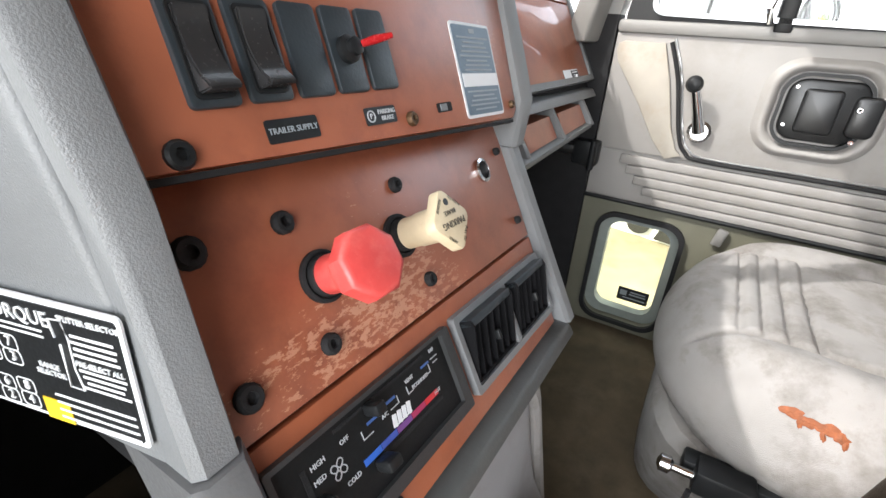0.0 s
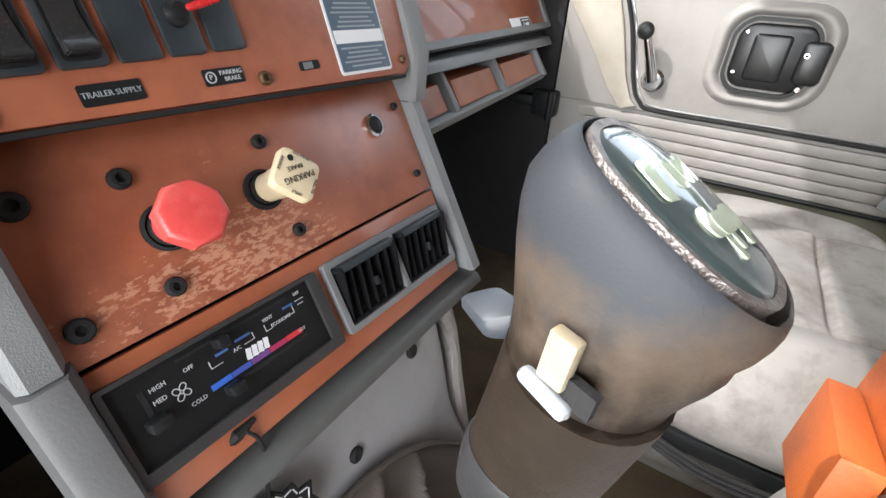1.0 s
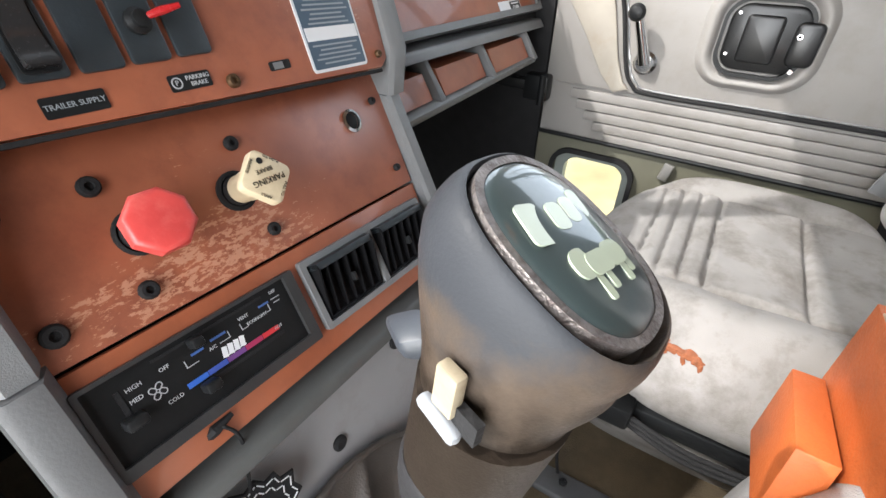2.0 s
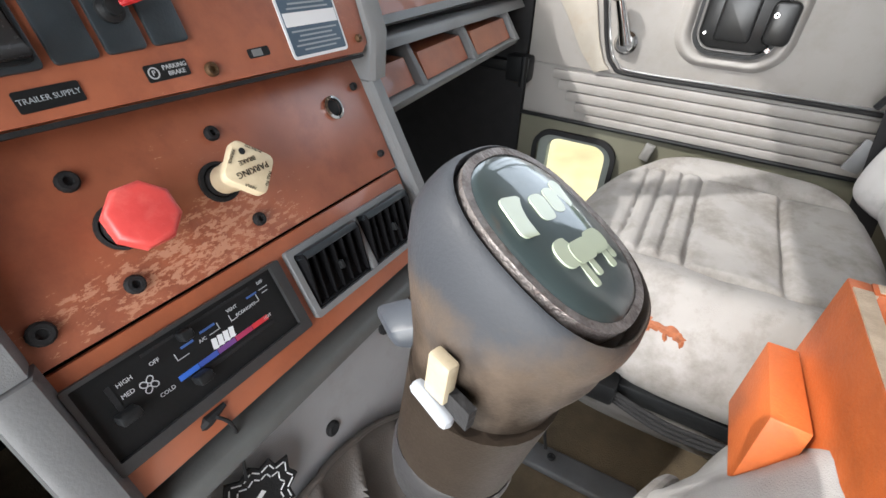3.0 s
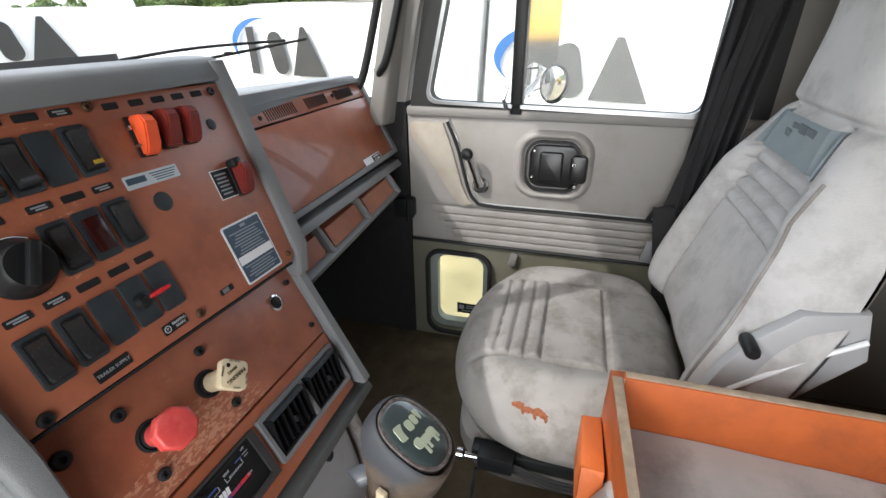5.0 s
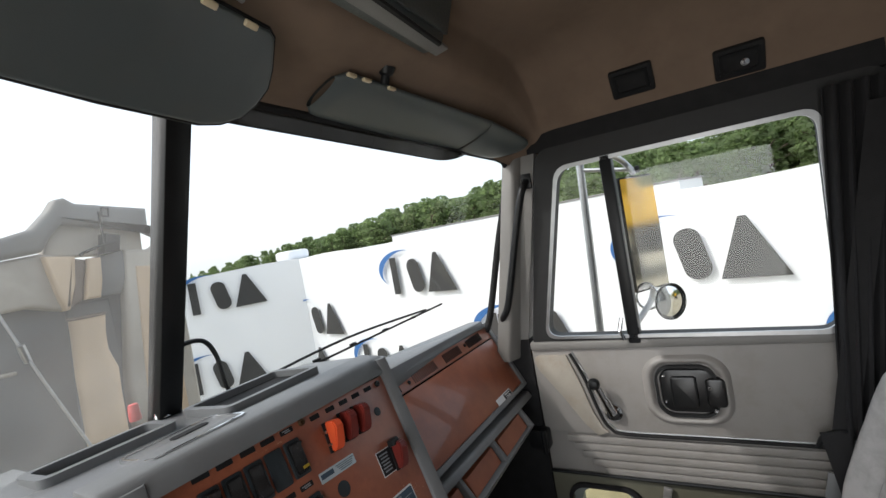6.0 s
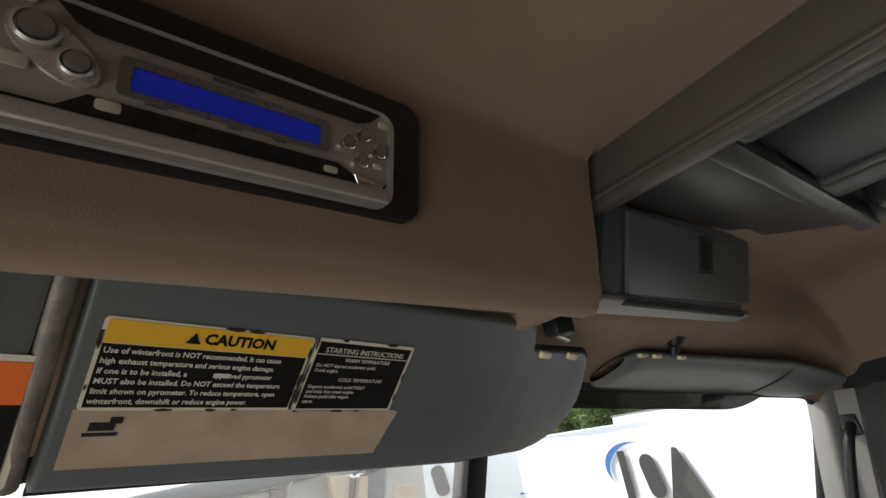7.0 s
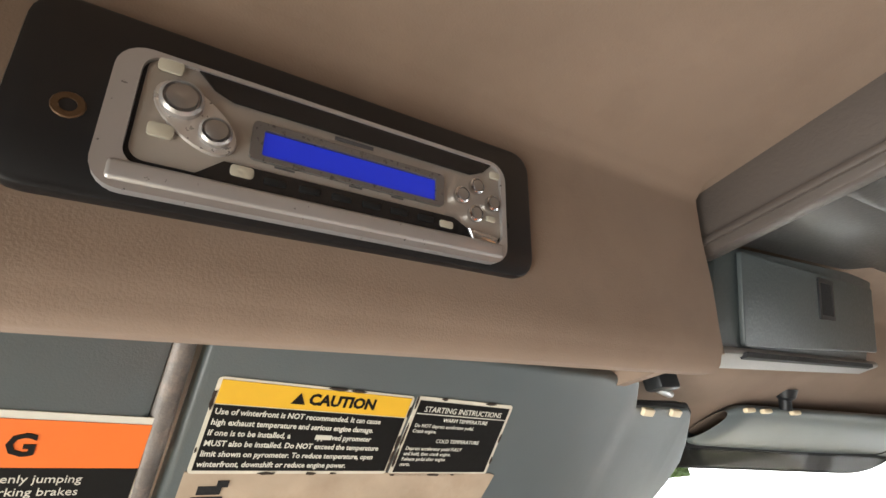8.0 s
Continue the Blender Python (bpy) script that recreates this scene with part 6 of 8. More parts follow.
tc = thing("engine_cover", (0.04, -0.35, 0.0), "pale grey vinyl engine cover, creased at the front edge", "engine cover")
part("skin", sheet(tunnel_point, 60, 90, 0.008), material("pale_vinyl", (0.38, 0.372, 0.36), 0.55, var=0.18, scale=16, fine=700, bump=0.4, stain=0.45, stain_scale=14, stain_color=(0.24, 0.22, 0.20)), tc, smooth=60)
part("front_edge", tube(curve_pts([tunnel_point(u, 0.31) + Vector((0, 0.002, 0.002)) for u in (0.10, 0.2, 0.35, 0.5, 0.65, 0.8, 0.9)], 6), [0.0015 + 0.006 * math.sin(math.pi * k / 36) ** 0.4 for k in range(37)], 10), VELOUR, tc, "rolled front welt")

# ---- seat belt and curtain at the door pillar ----
cu = thing("pillar_curtain", (0.86, -0.34, 0.5), "black pleated curtain gathered at the door pillar", "curtain")


def curtain_point(u, v):
    z = 1.45 - 0.90 * v
    y0 = -0.300 + (0.065 * v)
    w = 0.125 - 0.045 * v
    y = y0 - w * u
    x = 0.872 + 0.014 * math.sin(u * 30) - 0.02 * v
    return Vector((x, y, z))


part("cloth", sheet(curtain_point, 60, 20, 0.003), material("black_cloth", (0.014, 0.014, 0.016), 0.95, var=0.2, scale=40, bump=0.4), cu, smooth=70)
part("edge_band", tube([(0.853, -0.365, 0.98), (0.850, -0.358, 0.86), (0.848, -0.352, 0.72)], 0.003, 6), GREY_LT, cu)
be = thing("seat_belt", (0.85, -0.25, 0.4), "black webbing seat belt with steel buckle tongue", "seat belt")
part("webbing", sheet(lambda u, v: Vector((0.842 - 0.03 * v, -0.205 - 0.05 * u - 0.055 * v, 0.70 - 0.36 * v)), 4, 16, 0.002), BLACK_MATT, be)
part("webbing", sheet(lambda u, v: Vector((0.850, -0.225 - 0.045 * u - 0.14 * v, 0.68 + 0.72 * v)), 4, 20, 0.002), BLACK_MATT, be)
part("tongue", box(0.006, 0.030, 0.062, Matrix.Translation((0.842, -0.218, 0.575)) @ Matrix.Rotation(radians(12), 4, "X"), 0.002), GREY, be)
part("guide", tube(curve_pts([(0.85, -0.20, 0.66), (0.845, -0.215, 0.69), (0.848, -0.255, 0.70), (0.852, -0.27, 0.67)], 5), 0.006, 8), BLACK, be)
tgx = thing("pillar_tag", (0.86, -0.46, 1.28), "small yellowed plastic tag on the rear pillar", "tag")
part("plate", box(0.006, 0.026, 0.075, Matrix.Translation((0.90, -0.48, 1.30)) @ Matrix.Rotation(radians(8), 4, "X"), 0.002), CREAM, tgx)
sc = thing("seat_catch", (0.89, 0.12, 0.49), "grey metal catch on the door lower panel", "catch")
part("plate", box(0.010, 0.022, 0.042, Matrix.Translation((0.901, 0.140, 0.472)) @ Matrix.Rotation(radians(12), 4, "X"), 0.003), GREY_LT, sc)

# ---- overhead: header shelf, radio, visors, console ----
def header_point(u, v):
    """Face and underside of the header box; v runs from the roof down the face and forward underneath."""
    x = -0.95 + 0.79 * u
    path = [(0.06, 1.710), (0.168, 1.705), (0.186, 1.692), (0.193, 1.66), (0.205, 1.60), (0.209, 1.578), (0.216, 1.566), (0.226, 1.567), (0.25, 1.594), (0.32, 1.602), (0.50, 1.56)]
    k = v * (len(path) - 1)
    i = min(int(k), len(path) - 2)
    t = k - i
    y = path[i][0] * (1 - t) + path[i + 1][0] * t + 0.049 * (x + 0.30) * (1 if v > 0.05 else 0)
    z = path[i][1] * (1 - t) + path[i + 1][1] * t
    return Vector((x, y + 0.0015 * noise.noise(Vector((x * 6, z * 20, 0))), z))


b = sheet(header_point, 30, 36, 0.006)
solid("header", b, HEADLINER, "tan cloth header box above the windscreen", "header", kind="structure", smooth=70)
solid("trim_header_end", hexa([(-0.165, 0.214, 1.572), (-0.152, 0.216, 1.572), (-0.152, 0.50, 1.57), (-0.165, 0.50, 1.57), (-0.165, 0.19, 1.745), (-0.152, 0.19, 1.745), (-0.152, 0.50, 1.70), (-0.165, 0.50, 1.70)]), HEADLINER, "tan cloth header end", "header", kind="structure")

SATIN = material("satin_black", (0.008, 0.008, 0.009), 0.3, var=0.1, scale=20, bump=0)
for lk_ in list(SATIN.node_tree.nodes["Principled BSDF"].inputs["Roughness"].links):
    SATIN.node_tree.links.remove(lk_)
SATIN.node_tree.nodes["Principled BSDF"].inputs["Roughness"].default_value = 0.34
radio = thing("radio", tuple(on_radio(-0.4475, 1.640).translation), "silver car radio with lit blue display in black plate", "radio")
part("mounting_plate", prism(rrect(0.222, 0.074, 0.012, 5), 0.006, on_radio(-0.455, 1.6340, 0.0015), 0.002), SATIN, radio, "glossy black mounting plate")
RM = on_radio(-0.4475, 1.640, 0.010) @ Matrix.Translation((-0.003, -0.009, 0))
SILVER = material("silver_plastic", (0.42, 0.40, 0.39), 0.32, metal=0.55, var=0.08, scale=30, bump=0)
GLOSSBLACK = material("gloss_black", (0.008, 0.008, 0.009), 0.12, var=0.1, bump=0)
rb = part("bezel", frame_plate(rrect(0.173, 0.056, 0.010, 6, -0.0005, -0.0008), rrect(0.162, 0.045, 0.007, 6, 0.002, 0.003), 0.010, RM @ Matrix.Translation((-0.001, -0.002, -0.008))), SILVER, radio, "silver surround")
part("lower_lip", box(0.165, 0.0078, 0.004, RM @ Matrix.Translation((-0.0005, -0.0242, 0.0012)), 0.0016, 3), SILVER, rb)
fc = part("face", prism(rrect(0.163, 0.044, 0.006, 5, 0.002, 0.003), 0.004, RM @ Matrix.Translation((0, 0, -0.004)), 0.0012), material("grey_silver_face", (0.36, 0.325, 0.29), 0.35, metal=0.35, var=0.08, bump=0.03), radio, "grey metallic fascia")
F0 = RM @ Matrix.Translation((0.003, 0.009, 0.0002))
part("disc_slot", prism([(-0.068, 0.0168), (-0.059, 0.0080), (-0.052, 0.0054), (0.060, 0.0054), (0.068, 0.0088), (0.076, 0.0168)], 0.0009, F0), GLOSSBLACK, fc, "black disc slot")
part("face_gap", frame_plate(rrect(0.1655, 0.0465, 0.007, 5, 0.002, 0.003), rrect(0.1615, 0.0425, 0.0055, 5, 0.002, 0.003), 0.0045, RM @ Matrix.Translation((0, 0, -0.0045))), BLACK_MATT, fc, "dark gap round the fascia")
part("black_band", prism([(-0.062, -0.0290), (-0.052, -0.0205), (0.050, -0.0205), (0.058, -0.0245), (0.062, -0.0300), (-0.060, -0.0305)], 0.0009, F0), GLOSSBLACK, fc)
db = part("display_bezel", frame_plate(rrect(0.0880, 0.0168, 0.002, 3, 0.0, -0.0083), rrect(0.0790, 0.0112, 0.001, 3, 0.0, -0.0088), 0.0016, F0), material("dark_bezel", (0.16, 0.15, 0.145), 0.3, metal=0.5, var=0.1, bump=0), fc)
part("display", box(0.0785, 0.0108, 0.0006, F0 @ Matrix.Translation((0, -0.0090, 0.0004))), glow_material("blue_display", (0.008, 0.02, 0.36), 0.085), db, "lit blue display")
part("volume_plate", ring_loft([(F0 @ Matrix.Translation((-0.0635, -0.0062, z)) @ Matrix.Rotation(radians(-38), 4, "Z"), rx, ry, 2.2) for z, rx, ry in ((0, 0.0170, 0.0092), (0.0015, 0.0166, 0.0088))], 28), material("bright_silver", (0.60, 0.58, 0.56), 0.3, metal=0.7, var=0.05, bump=0), fc)
for x, y, r in ((-0.0690, -0.0013, 0.0074), (-0.0564, -0.0110, 0.0058)):
    kk = part("dial", lathe([(r, 0.001), (r, 0.0042), (r * 0.85, 0.0052), (r * 0.80, 0.0040), (r * 0.7, 0.0036)], F0 @ Matrix.Translation((x, y, 0)), 28), SILVER, fc, "silver ringed dial")
    part("cap", lathe([(r * 0.72, 0.003), (r * 0.68, 0.0055), (r * 0.3, 0.0062), (0.0003, 0.0062)], F0 @ Matrix.Translation((x, y, 0)), 24), STEEL, kk)
for x, y in ((0.0546, -0.0076), (0.0636, -0.0006), (0.0736, -0.0078), (0.0627, -0.0159)):
    kk = part("round_button", lathe([(0.0043, 0), (0.0043, 0.0022), (0.0034, 0.0028), (0.0032, 0.0018)], F0 @ Matrix.Translation((x, y, 0)), 20), CHROME, fc)
    part("cap", lathe([(0.0031, 0.001), (0.0029, 0.003), (0.0003, 0.0034)], F0 @ Matrix.Translation((x, y, 0)), 16), STEEL, kk)
KEY_M = material("lit_cream_key", (0.44, 0.41, 0.33), 0.4, bump=0)
for x, y, w, h in ((-0.0747, 0.0125, 0.0085, 0.0055), (-0.0453, -0.0231, 0.0085, 0.0048), (0.0458, -0.0251, 0.0075, 0.0036), (0.0755, 0.0088, 0.0060, 0.0040), (-0.0735, -0.0146, 0.0085, 0.0055), (0.0725, -0.0165, 0.0055, 0.003)):
    part("lit_key", prism(rrect(w, h, h * 0.3, 3), 0.0012, F0 @ Matrix.Translation((x, y, 0.0002)), 0.0004), KEY_M, fc, "cream translucent key")
for k in range(6):
    part("preset_key", box(0.0085, 0.0030, 0.0016, F0 @ Matrix.Translation((-0.033 + 0.0135 * k, -0.0245, 0.0010)), 0.0006), BLACK, fc)
part("maker_mark", bars([(-0.002, 0.0035, 0.018, 0.0018), (-0.045, 0.008, 0.008, 0.001), (-0.034, 0.008, 0.006, 0.001), (0.053, 0.0065, 0.006, 0.001), (-0.03, -0.0175, 0.008, 0.0008), (0.0, -0.0175, 0.006, 0.0008), (0.02, -0.0175, 0.006, 0.0008)], F0, None, 0.0003), material("dark_grey_print", (0.06, 0.06, 0.065), 0.5, bump=0), fc)
part("release_key", prism([(0.058, -0.0245), (0.076, -0.0265), (0.075, -0.0315), (0.061, -0.0305)], 0.0022, F0, 0.0005), CHROME, fc)
for x, r in ((-0.1005, 0.0058), (0.0850, 0.0026)):
    b = bmesh.new()
    bolt(b, on_radio(-0.4475, 1.640, 0.004) @ Matrix.Translation((x, -0.0122 if x < 0 else -0.0163, 0)), r, 0.004)
    part("screw", b, BRASS if x < 0 else BLACK, radio)

# sun visor with stickers
VM = on_visor(-0.28, 1.525) @ Matrix.Rotation(radians(-4.2), 4, "Z")
vis = thing("sun_visor", tuple(VM.translation), "grey vinyl sun visor with warning stickers", "sun visor")
VIS_M = material("visor_vinyl", (0.088, 0.106, 0.109), 0.38, var=0.12, scale=8, fine=1000, bump=0.1, stain=0.25, stain_scale=10, stain_color=(0.11, 0.10, 0.09))
cor = [(-0.222, 0.068), (0.138, 0.078), (0.146, 0.074), (0.158, 0.050), (0.268, 0.051), (0.279, 0.045), (0.296, 0.009), (0.302, -0.015), (0.296, -0.040), (0.282, -0.062), (0.258, -0.076), (0.227, -0.082), (0.113, -0.081), (-0.222, -0.070)]


def visor_bend(x):
    """The pad falls away from the driver towards its free end."""
    return -0.016 * max(0.0, min(1.0, (x - 0.04) / 0.22)) ** 1.4


def visor_at(x, y, d=0.0):
    return VM @ Matrix.Translation((x, y, visor_bend(x) + d))


b = prism(cor, 0.014, Matrix.Translation((0, 0, -0.014)), 0.005, seg=3)
for k in range(12):
    bmesh.ops.bisect_plane(b, geom=b.verts[:] + b.edges[:] + b.faces[:], plane_co=(0.04 + 0.022 * k, 0, 0), plane_no=(1, 0, 0))
for v in b.verts:
    v.co.z += visor_bend(v.co.x) + 0.0015 * noise.noise(Vector((v.co.x * 14, v.co.y * 14, 2)))
b.transform(VM)
part("pad", b, VIS_M, vis, "dark grey vinyl pad")
part("welt", tube([visor_at(x, y, -0.006).translation for x, y in cor[3:]], 0.0035, 8), BLACK_MATT, vis)
for u in (0.176, 0.235):
    part("clip", box(0.018, 0.008, 0.006, visor_at(u, 0.046, 0.002), 0.002), CREAM, vis, "yellowed retaining clip")


def sticker_base(cx, cy, w, h, name, label):
    s = part(name, prism(rrect(w, h, 0.0025, 3), 0.0005, VM @ Matrix.Translation((cx, cy, 0.0))), material("yellowed_border", (0.62, 0.58, 0.48), 0.5, var=0.12, scale=60, bump=0.02), vis, label)
    return s, VM @ Matrix.Translation((cx, cy, 0.0005))


INK = material("sticker_black", (0.008, 0.0075, 0.007), 0.6, var=0.2, bump=0.02)
INK.node_tree.nodes["Principled BSDF"].inputs["Specular IOR Level"].default_value = 0.15
YEL = material("sticker_yellow", (0.72, 0.42, 0.02), 0.45, var=0.08, bump=0.02)
ORG = material("sticker_orange", (0.78, 0.16, 0.02), 0.45, var=0.06, bump=0.02)
CRE = material("sticker_cream", (0.64, 0.62, 0.54), 0.5, var=0.1, bump=0.0)
s1, sm = sticker_base(-0.1525, 0.0118, 0.119, 0.0565, "caution_sticker", "yellow and black caution sticker, edges peeling")
part("yellow_band", box(0.115, 0.0135, 0.0004, sm @ Matrix.Translation((0, 0.0200, 0.0002))), YEL, s1)
part("black_field", box(0.115, 0.0385, 0.0004, sm @ Matrix.Translation((0, -0.0068, 0.0002))), INK, s1)
b = text_mesh("CAUTION", 0.0068, sm @ Matrix.Translation((0.012, 0.0198, 0.0005)), depth=0.0001, bold=0.0004)
prism([(-0.0040, -0.003), (0.0040, -0.003), (0, 0.004)], 0.0003, sm @ Matrix.Translation((-0.015, 0.0195, 0.0004)), bm=b)
part("heading", b, INK, s1)
b = bmesh.new()
for k, line in enumerate(("Use of winterfront is NOT recommended. It can cause", "high exhaust temperature and serious engine damage.", "If one is to be installed, a            approved pyrometer", "MUST also be installed. Do NOT exceed the temperature", "limit shown on pyrometer. To reduce temperature, open", "winterfront, downshift or reduce engine power.")):
    text_mesh(line, 0.00345, sm @ Matrix.Translation((-0.0562, 0.0088 - 0.0062 * k, 0.0005)) @ Matrix.Diagonal((0.915, 1, 1, 1)), b, 0.0001, "LEFT", bold=0.00008)
bars([(0.0075, 0.0088 - 0.0124, 0.010, 0.0030)], sm @ Matrix.Translation((0, 0, 0.0004)), b, 0.0002)
part("print", b, CRE, s1, "cream lettering")
s2, sm = sticker_base(-0.0485, 0.0115, 0.085, 0.0585, "starting_sticker", "black starting instructions sticker, edges peeling")
part("black_field", box(0.0795, 0.0530, 0.0004, sm @ Matrix.Translation((0, 0, 0.0002))), INK, s2)
b = text_mesh("STARTING INSTRUCTIONS", 0.0042, sm @ Matrix.Translation((0, 0.0205, 0.0005)) @ Matrix.Diagonal((0.98, 1, 1, 1)), depth=0.0001)
text_mesh("WARM TEMPERATURE", 0.0029, sm @ Matrix.Translation((0.004, 0.0135, 0.0005)), b, 0.0001)
text_mesh("COLD TEMPERATURE", 0.0029, sm @ Matrix.Translation((0.004, -0.0025, 0.0005)), b, 0.0001)
for k, (y, line) in enumerate(((0.0085, "Do NOT depress accelerator pedal."), (0.0045, "Crank engine."), (-0.0085, "Depress accelerator pedal FULLY"), (-0.0125, "and hold, then crank engine."), (-0.0165, "Release pedal after engine"), (-0.0205, "starts."))):
    text_mesh(line, 0.0027, sm @ Matrix.Translation((-0.037, y, 0.0005)) @ Matrix.Diagonal((0.92, 1, 1, 1)), b, 0.0001, "LEFT")
bars([(0, 0.0172, 0.078, 0.0006)], sm @ Matrix.Translation((0, 0, 0.0004)), b, 0.0002)
part("print", b, CRE, s2, "cream lettering")
bp_ = part("blank_patch", prism([(-0.213, -0.0155), (-0.002, -0.0165), (0.0035, -0.018), (-0.004, -0.0575), (-0.213, -0.0535)], 0.0005, VM), material("stained_beige_paper", (0.42, 0.33, 0.24), 0.8, var=0.2, scale=25, fine=200, bump=0.1, stain=0.5, stain_scale=18, stain_color=(0.30, 0.21, 0.14)), vis, "stained beige blank patch")
part("emblem", bars([(-0.198, -0.0265, 0.012, 0.005), (-0.192, -0.0225, 0.006, 0.004), (-0.198, -0.0315, 0.016, 0.002)], VM @ Matrix.Translation((0, 0, 0.0006))), BLACK_MATT, bp_, "small plain dark emblem")
PEEL = material("dark_peel", (0.035, 0.022, 0.015), 0.8, var=0.3, scale=200, bump=0.2)
prng = random.Random(8)


def peeled(parent, cx, cy, w, h, n):
    """Ragged dark flakes where the border has peeled."""
    for k in range(n):
        side = prng.randrange(4)
        u = prng.uniform(-0.5, 0.5)
        x, y = (u * w, (0.5 if side == 0 else -0.5) * h) if side < 2 else ((0.5 if side == 2 else -0.5) * w, u * h)
        r = prng.uniform(0.0007, 0.0019)
        lx, ly = (prng.uniform(1.5, 4.0), 0.6) if side < 2 else (0.6, prng.uniform(1.5, 4.0))
        pts = [(x + r * lx * math.cos(a) * prng.uniform(0.6, 1.3), y + r * ly * math.sin(a) * prng.uniform(0.6, 1.3)) for a in [2 * math.pi * i / 8 for i in range(8)]]
        part("peeled_flake", prism(pts, 0.0004, VM @ Matrix.Translation((cx, cy, 0.0006))), PEEL, parent)


peeled(s1, -0.1525, 0.0118, 0.118, 0.0555, 16)
peeled(s2, -0.0485, 0.0115, 0.084, 0.0575, 14)
# neighbour visor with the orange warning sticker
v2 = thing("sun_visor", tuple((VM @ Vector((-0.40, 0, 0)))), "grey vinyl sun visor with orange warning sticker", "sun visor")
part("pad", prism([(-0.62, 0.060), (-0.236, 0.070), (-0.236, -0.064), (-0.62, -0.064)], 0.014, VM @ Matrix.Translation((0, 0, -0.0125)), 0.005), VIS_M, v2)
part("rolled_edge", tube([VM @ Vector((-0.2325, 0.072, -0.004)), VM @ Vector((-0.2310, 0.0, -0.002)), VM @ Vector((-0.2305, -0.066, -0.004))], 0.0058, 14), material("worn_vinyl_edge", (0.17, 0.15, 0.135), 0.5, var=0.4, scale=40, fine=500, bump=0.2, stain=0.7, stain_scale=60, stain_color=(0.35, 0.27, 0.22)), v2, "worn rolled edge")
so = part("warning_sticker", prism(rrect(0.145, 0.078, 0.003, 3), 0.0006, VM @ Matrix.Translation((-0.3035, -0.0235, 0.0016))), CRE, v2, "orange and black warning sticker")
sm = VM @ Matrix.Translation((-0.3035, -0.0235, 0.0022))
part("orange_band", box(0.138, 0.0235, 0.0004, sm @ Matrix.Translation((0, 0.0235, 0.0002))), ORG, so)
part("black_field", box(0.138, 0.0470, 0.0004, sm @ Matrix.Translation((0, -0.0120, 0.0002))), INK, so)
part("heading", text_mesh("G", 0.011, sm @ Matrix.Translation((0.0225, 0.0225, 0.0005)), bold=0.0004), INK, so)
b = bmesh.new()
for k, line in enumerate(("enly jumping", "parking brakes", "neutral.", "running engine")):
    text_mesh(line, 0.0042, sm @ Matrix.Translation((0.048, 0.0060 - 0.0066 * k, 0.0005)), b, 0.0001, "RIGHT")
    bars([(-0.030, 0.0060 - 0.0066 * k, 0.06, 0.003)], sm @ Matrix.Translation((0, 0, 0.0004)), b, 0.0002)
part("print", b, CRE, so)
# visor arms
vh = thing("visor_hinge", (-0.07, 0.33, 1.60), "black visor swivel bracket on the header", "bracket")
part("plate", box(0.060, 0.022, 0.006, Matrix.Translation((-0.072, 0.322, 1.600)) @ Matrix.Rotation(radians(-40), 4, "X"), 0.002), BLACK, vh)
part("arm", box(0.030, 0.022, 0.030, Matrix.Translation((-0.082, 0.326, 1.586)), 0.004), BLACK, vh)
part("rod", tube([(-0.085, 0.330, 1.574), (-0.06, 0.336, 1.570)], 0.004, 10), STEEL, vh)
# right-hand visor, folded up under the header
rv2 = thing("sun_visor", (0.5, 0.48, 1.50), "dark grey padded sun visor folded to the header", "sun visor")


def rvis_point(u, v):
    rear, front = Vector((0.172, 0.405, 1.564)).lerp(Vector((0.648, 0.358, 1.529)), u), Vector((0.190, 0.524, 1.536)).lerp(Vector((0.648, 0.490, 1.491)), u)
    a = 2 * math.pi * v
    taper = 1 - (1 - min(1, u / 0.06)) ** 2.5 * 0.30
    c, h = (rear + front) / 2, (front - rear) / 2
    up = Vector((0.03, 0.28, 1)).normalized()
    return c + h * sup(math.cos(a), 0.8) * taper + up * (0.015 * sup(math.sin(a), 0.9) * taper ** 2 + 0.006)


part("pad", sheet(rvis_point, 30, 32, 0), VIS_M, rv2, smooth=80)


def rend_point(u, v):
    rear, front = Vector((0.650, 0.358, 1.529)).lerp(Vector((0.850, 0.325, 1.485)), u), Vector((0.650, 0.490, 1.491)).lerp(Vector((0.815, 0.440, 1.470)), u)
    a = 2 * math.pi * v
    c, h = (rear + front) / 2, (front - rear) / 2
    up = Vector((0.03, 0.28, 1)).normalized()
    k = 1 - max(0, u - 0.8) ** 2 * 10
    return c + h * sup(math.cos(a), 0.8) * k + up * (0.017 * sup(math.sin(a), 0.9) * k + 0.006)


part("end_pad", sheet(rend_point, 12, 32, 0), VIS_M, rv2, "outer visor section", smooth=80)
for x in (0.190, 0.224, 0.285):
    part("clip", box(0.020, 0.008, 0.006, Matrix.Translation((x, 0.402 - 0.1 * (x - 0.19), 1.564 - 0.07 * (x - 0.19))), 0.002), CREAM, rv2)
part("bracket", lathe([(0.016, 0), (0.013, 0.012), (0.008, 0.016), (0.008, 0.03)], axes((0.268, 0.384, 1.590), (1, 0, 0), (0, -1, -0.4)), 16), BLACK, rv2)
part("plate", box(0.060, 0.03, 0.006, Matrix.Translation((0.262, 0.374, 1.622)) @ Matrix.Rotation(radians(-25), 4, "X"), 0.002), BLACK, rv2)
tb = thing("tinted_strip", (0.35, 0.5, 1.48), "smoked plastic shade strip along the windscreen top", "shade strip")
down = (Vector(WS["cb"]) - Vector(WS["ct"])).normalized()


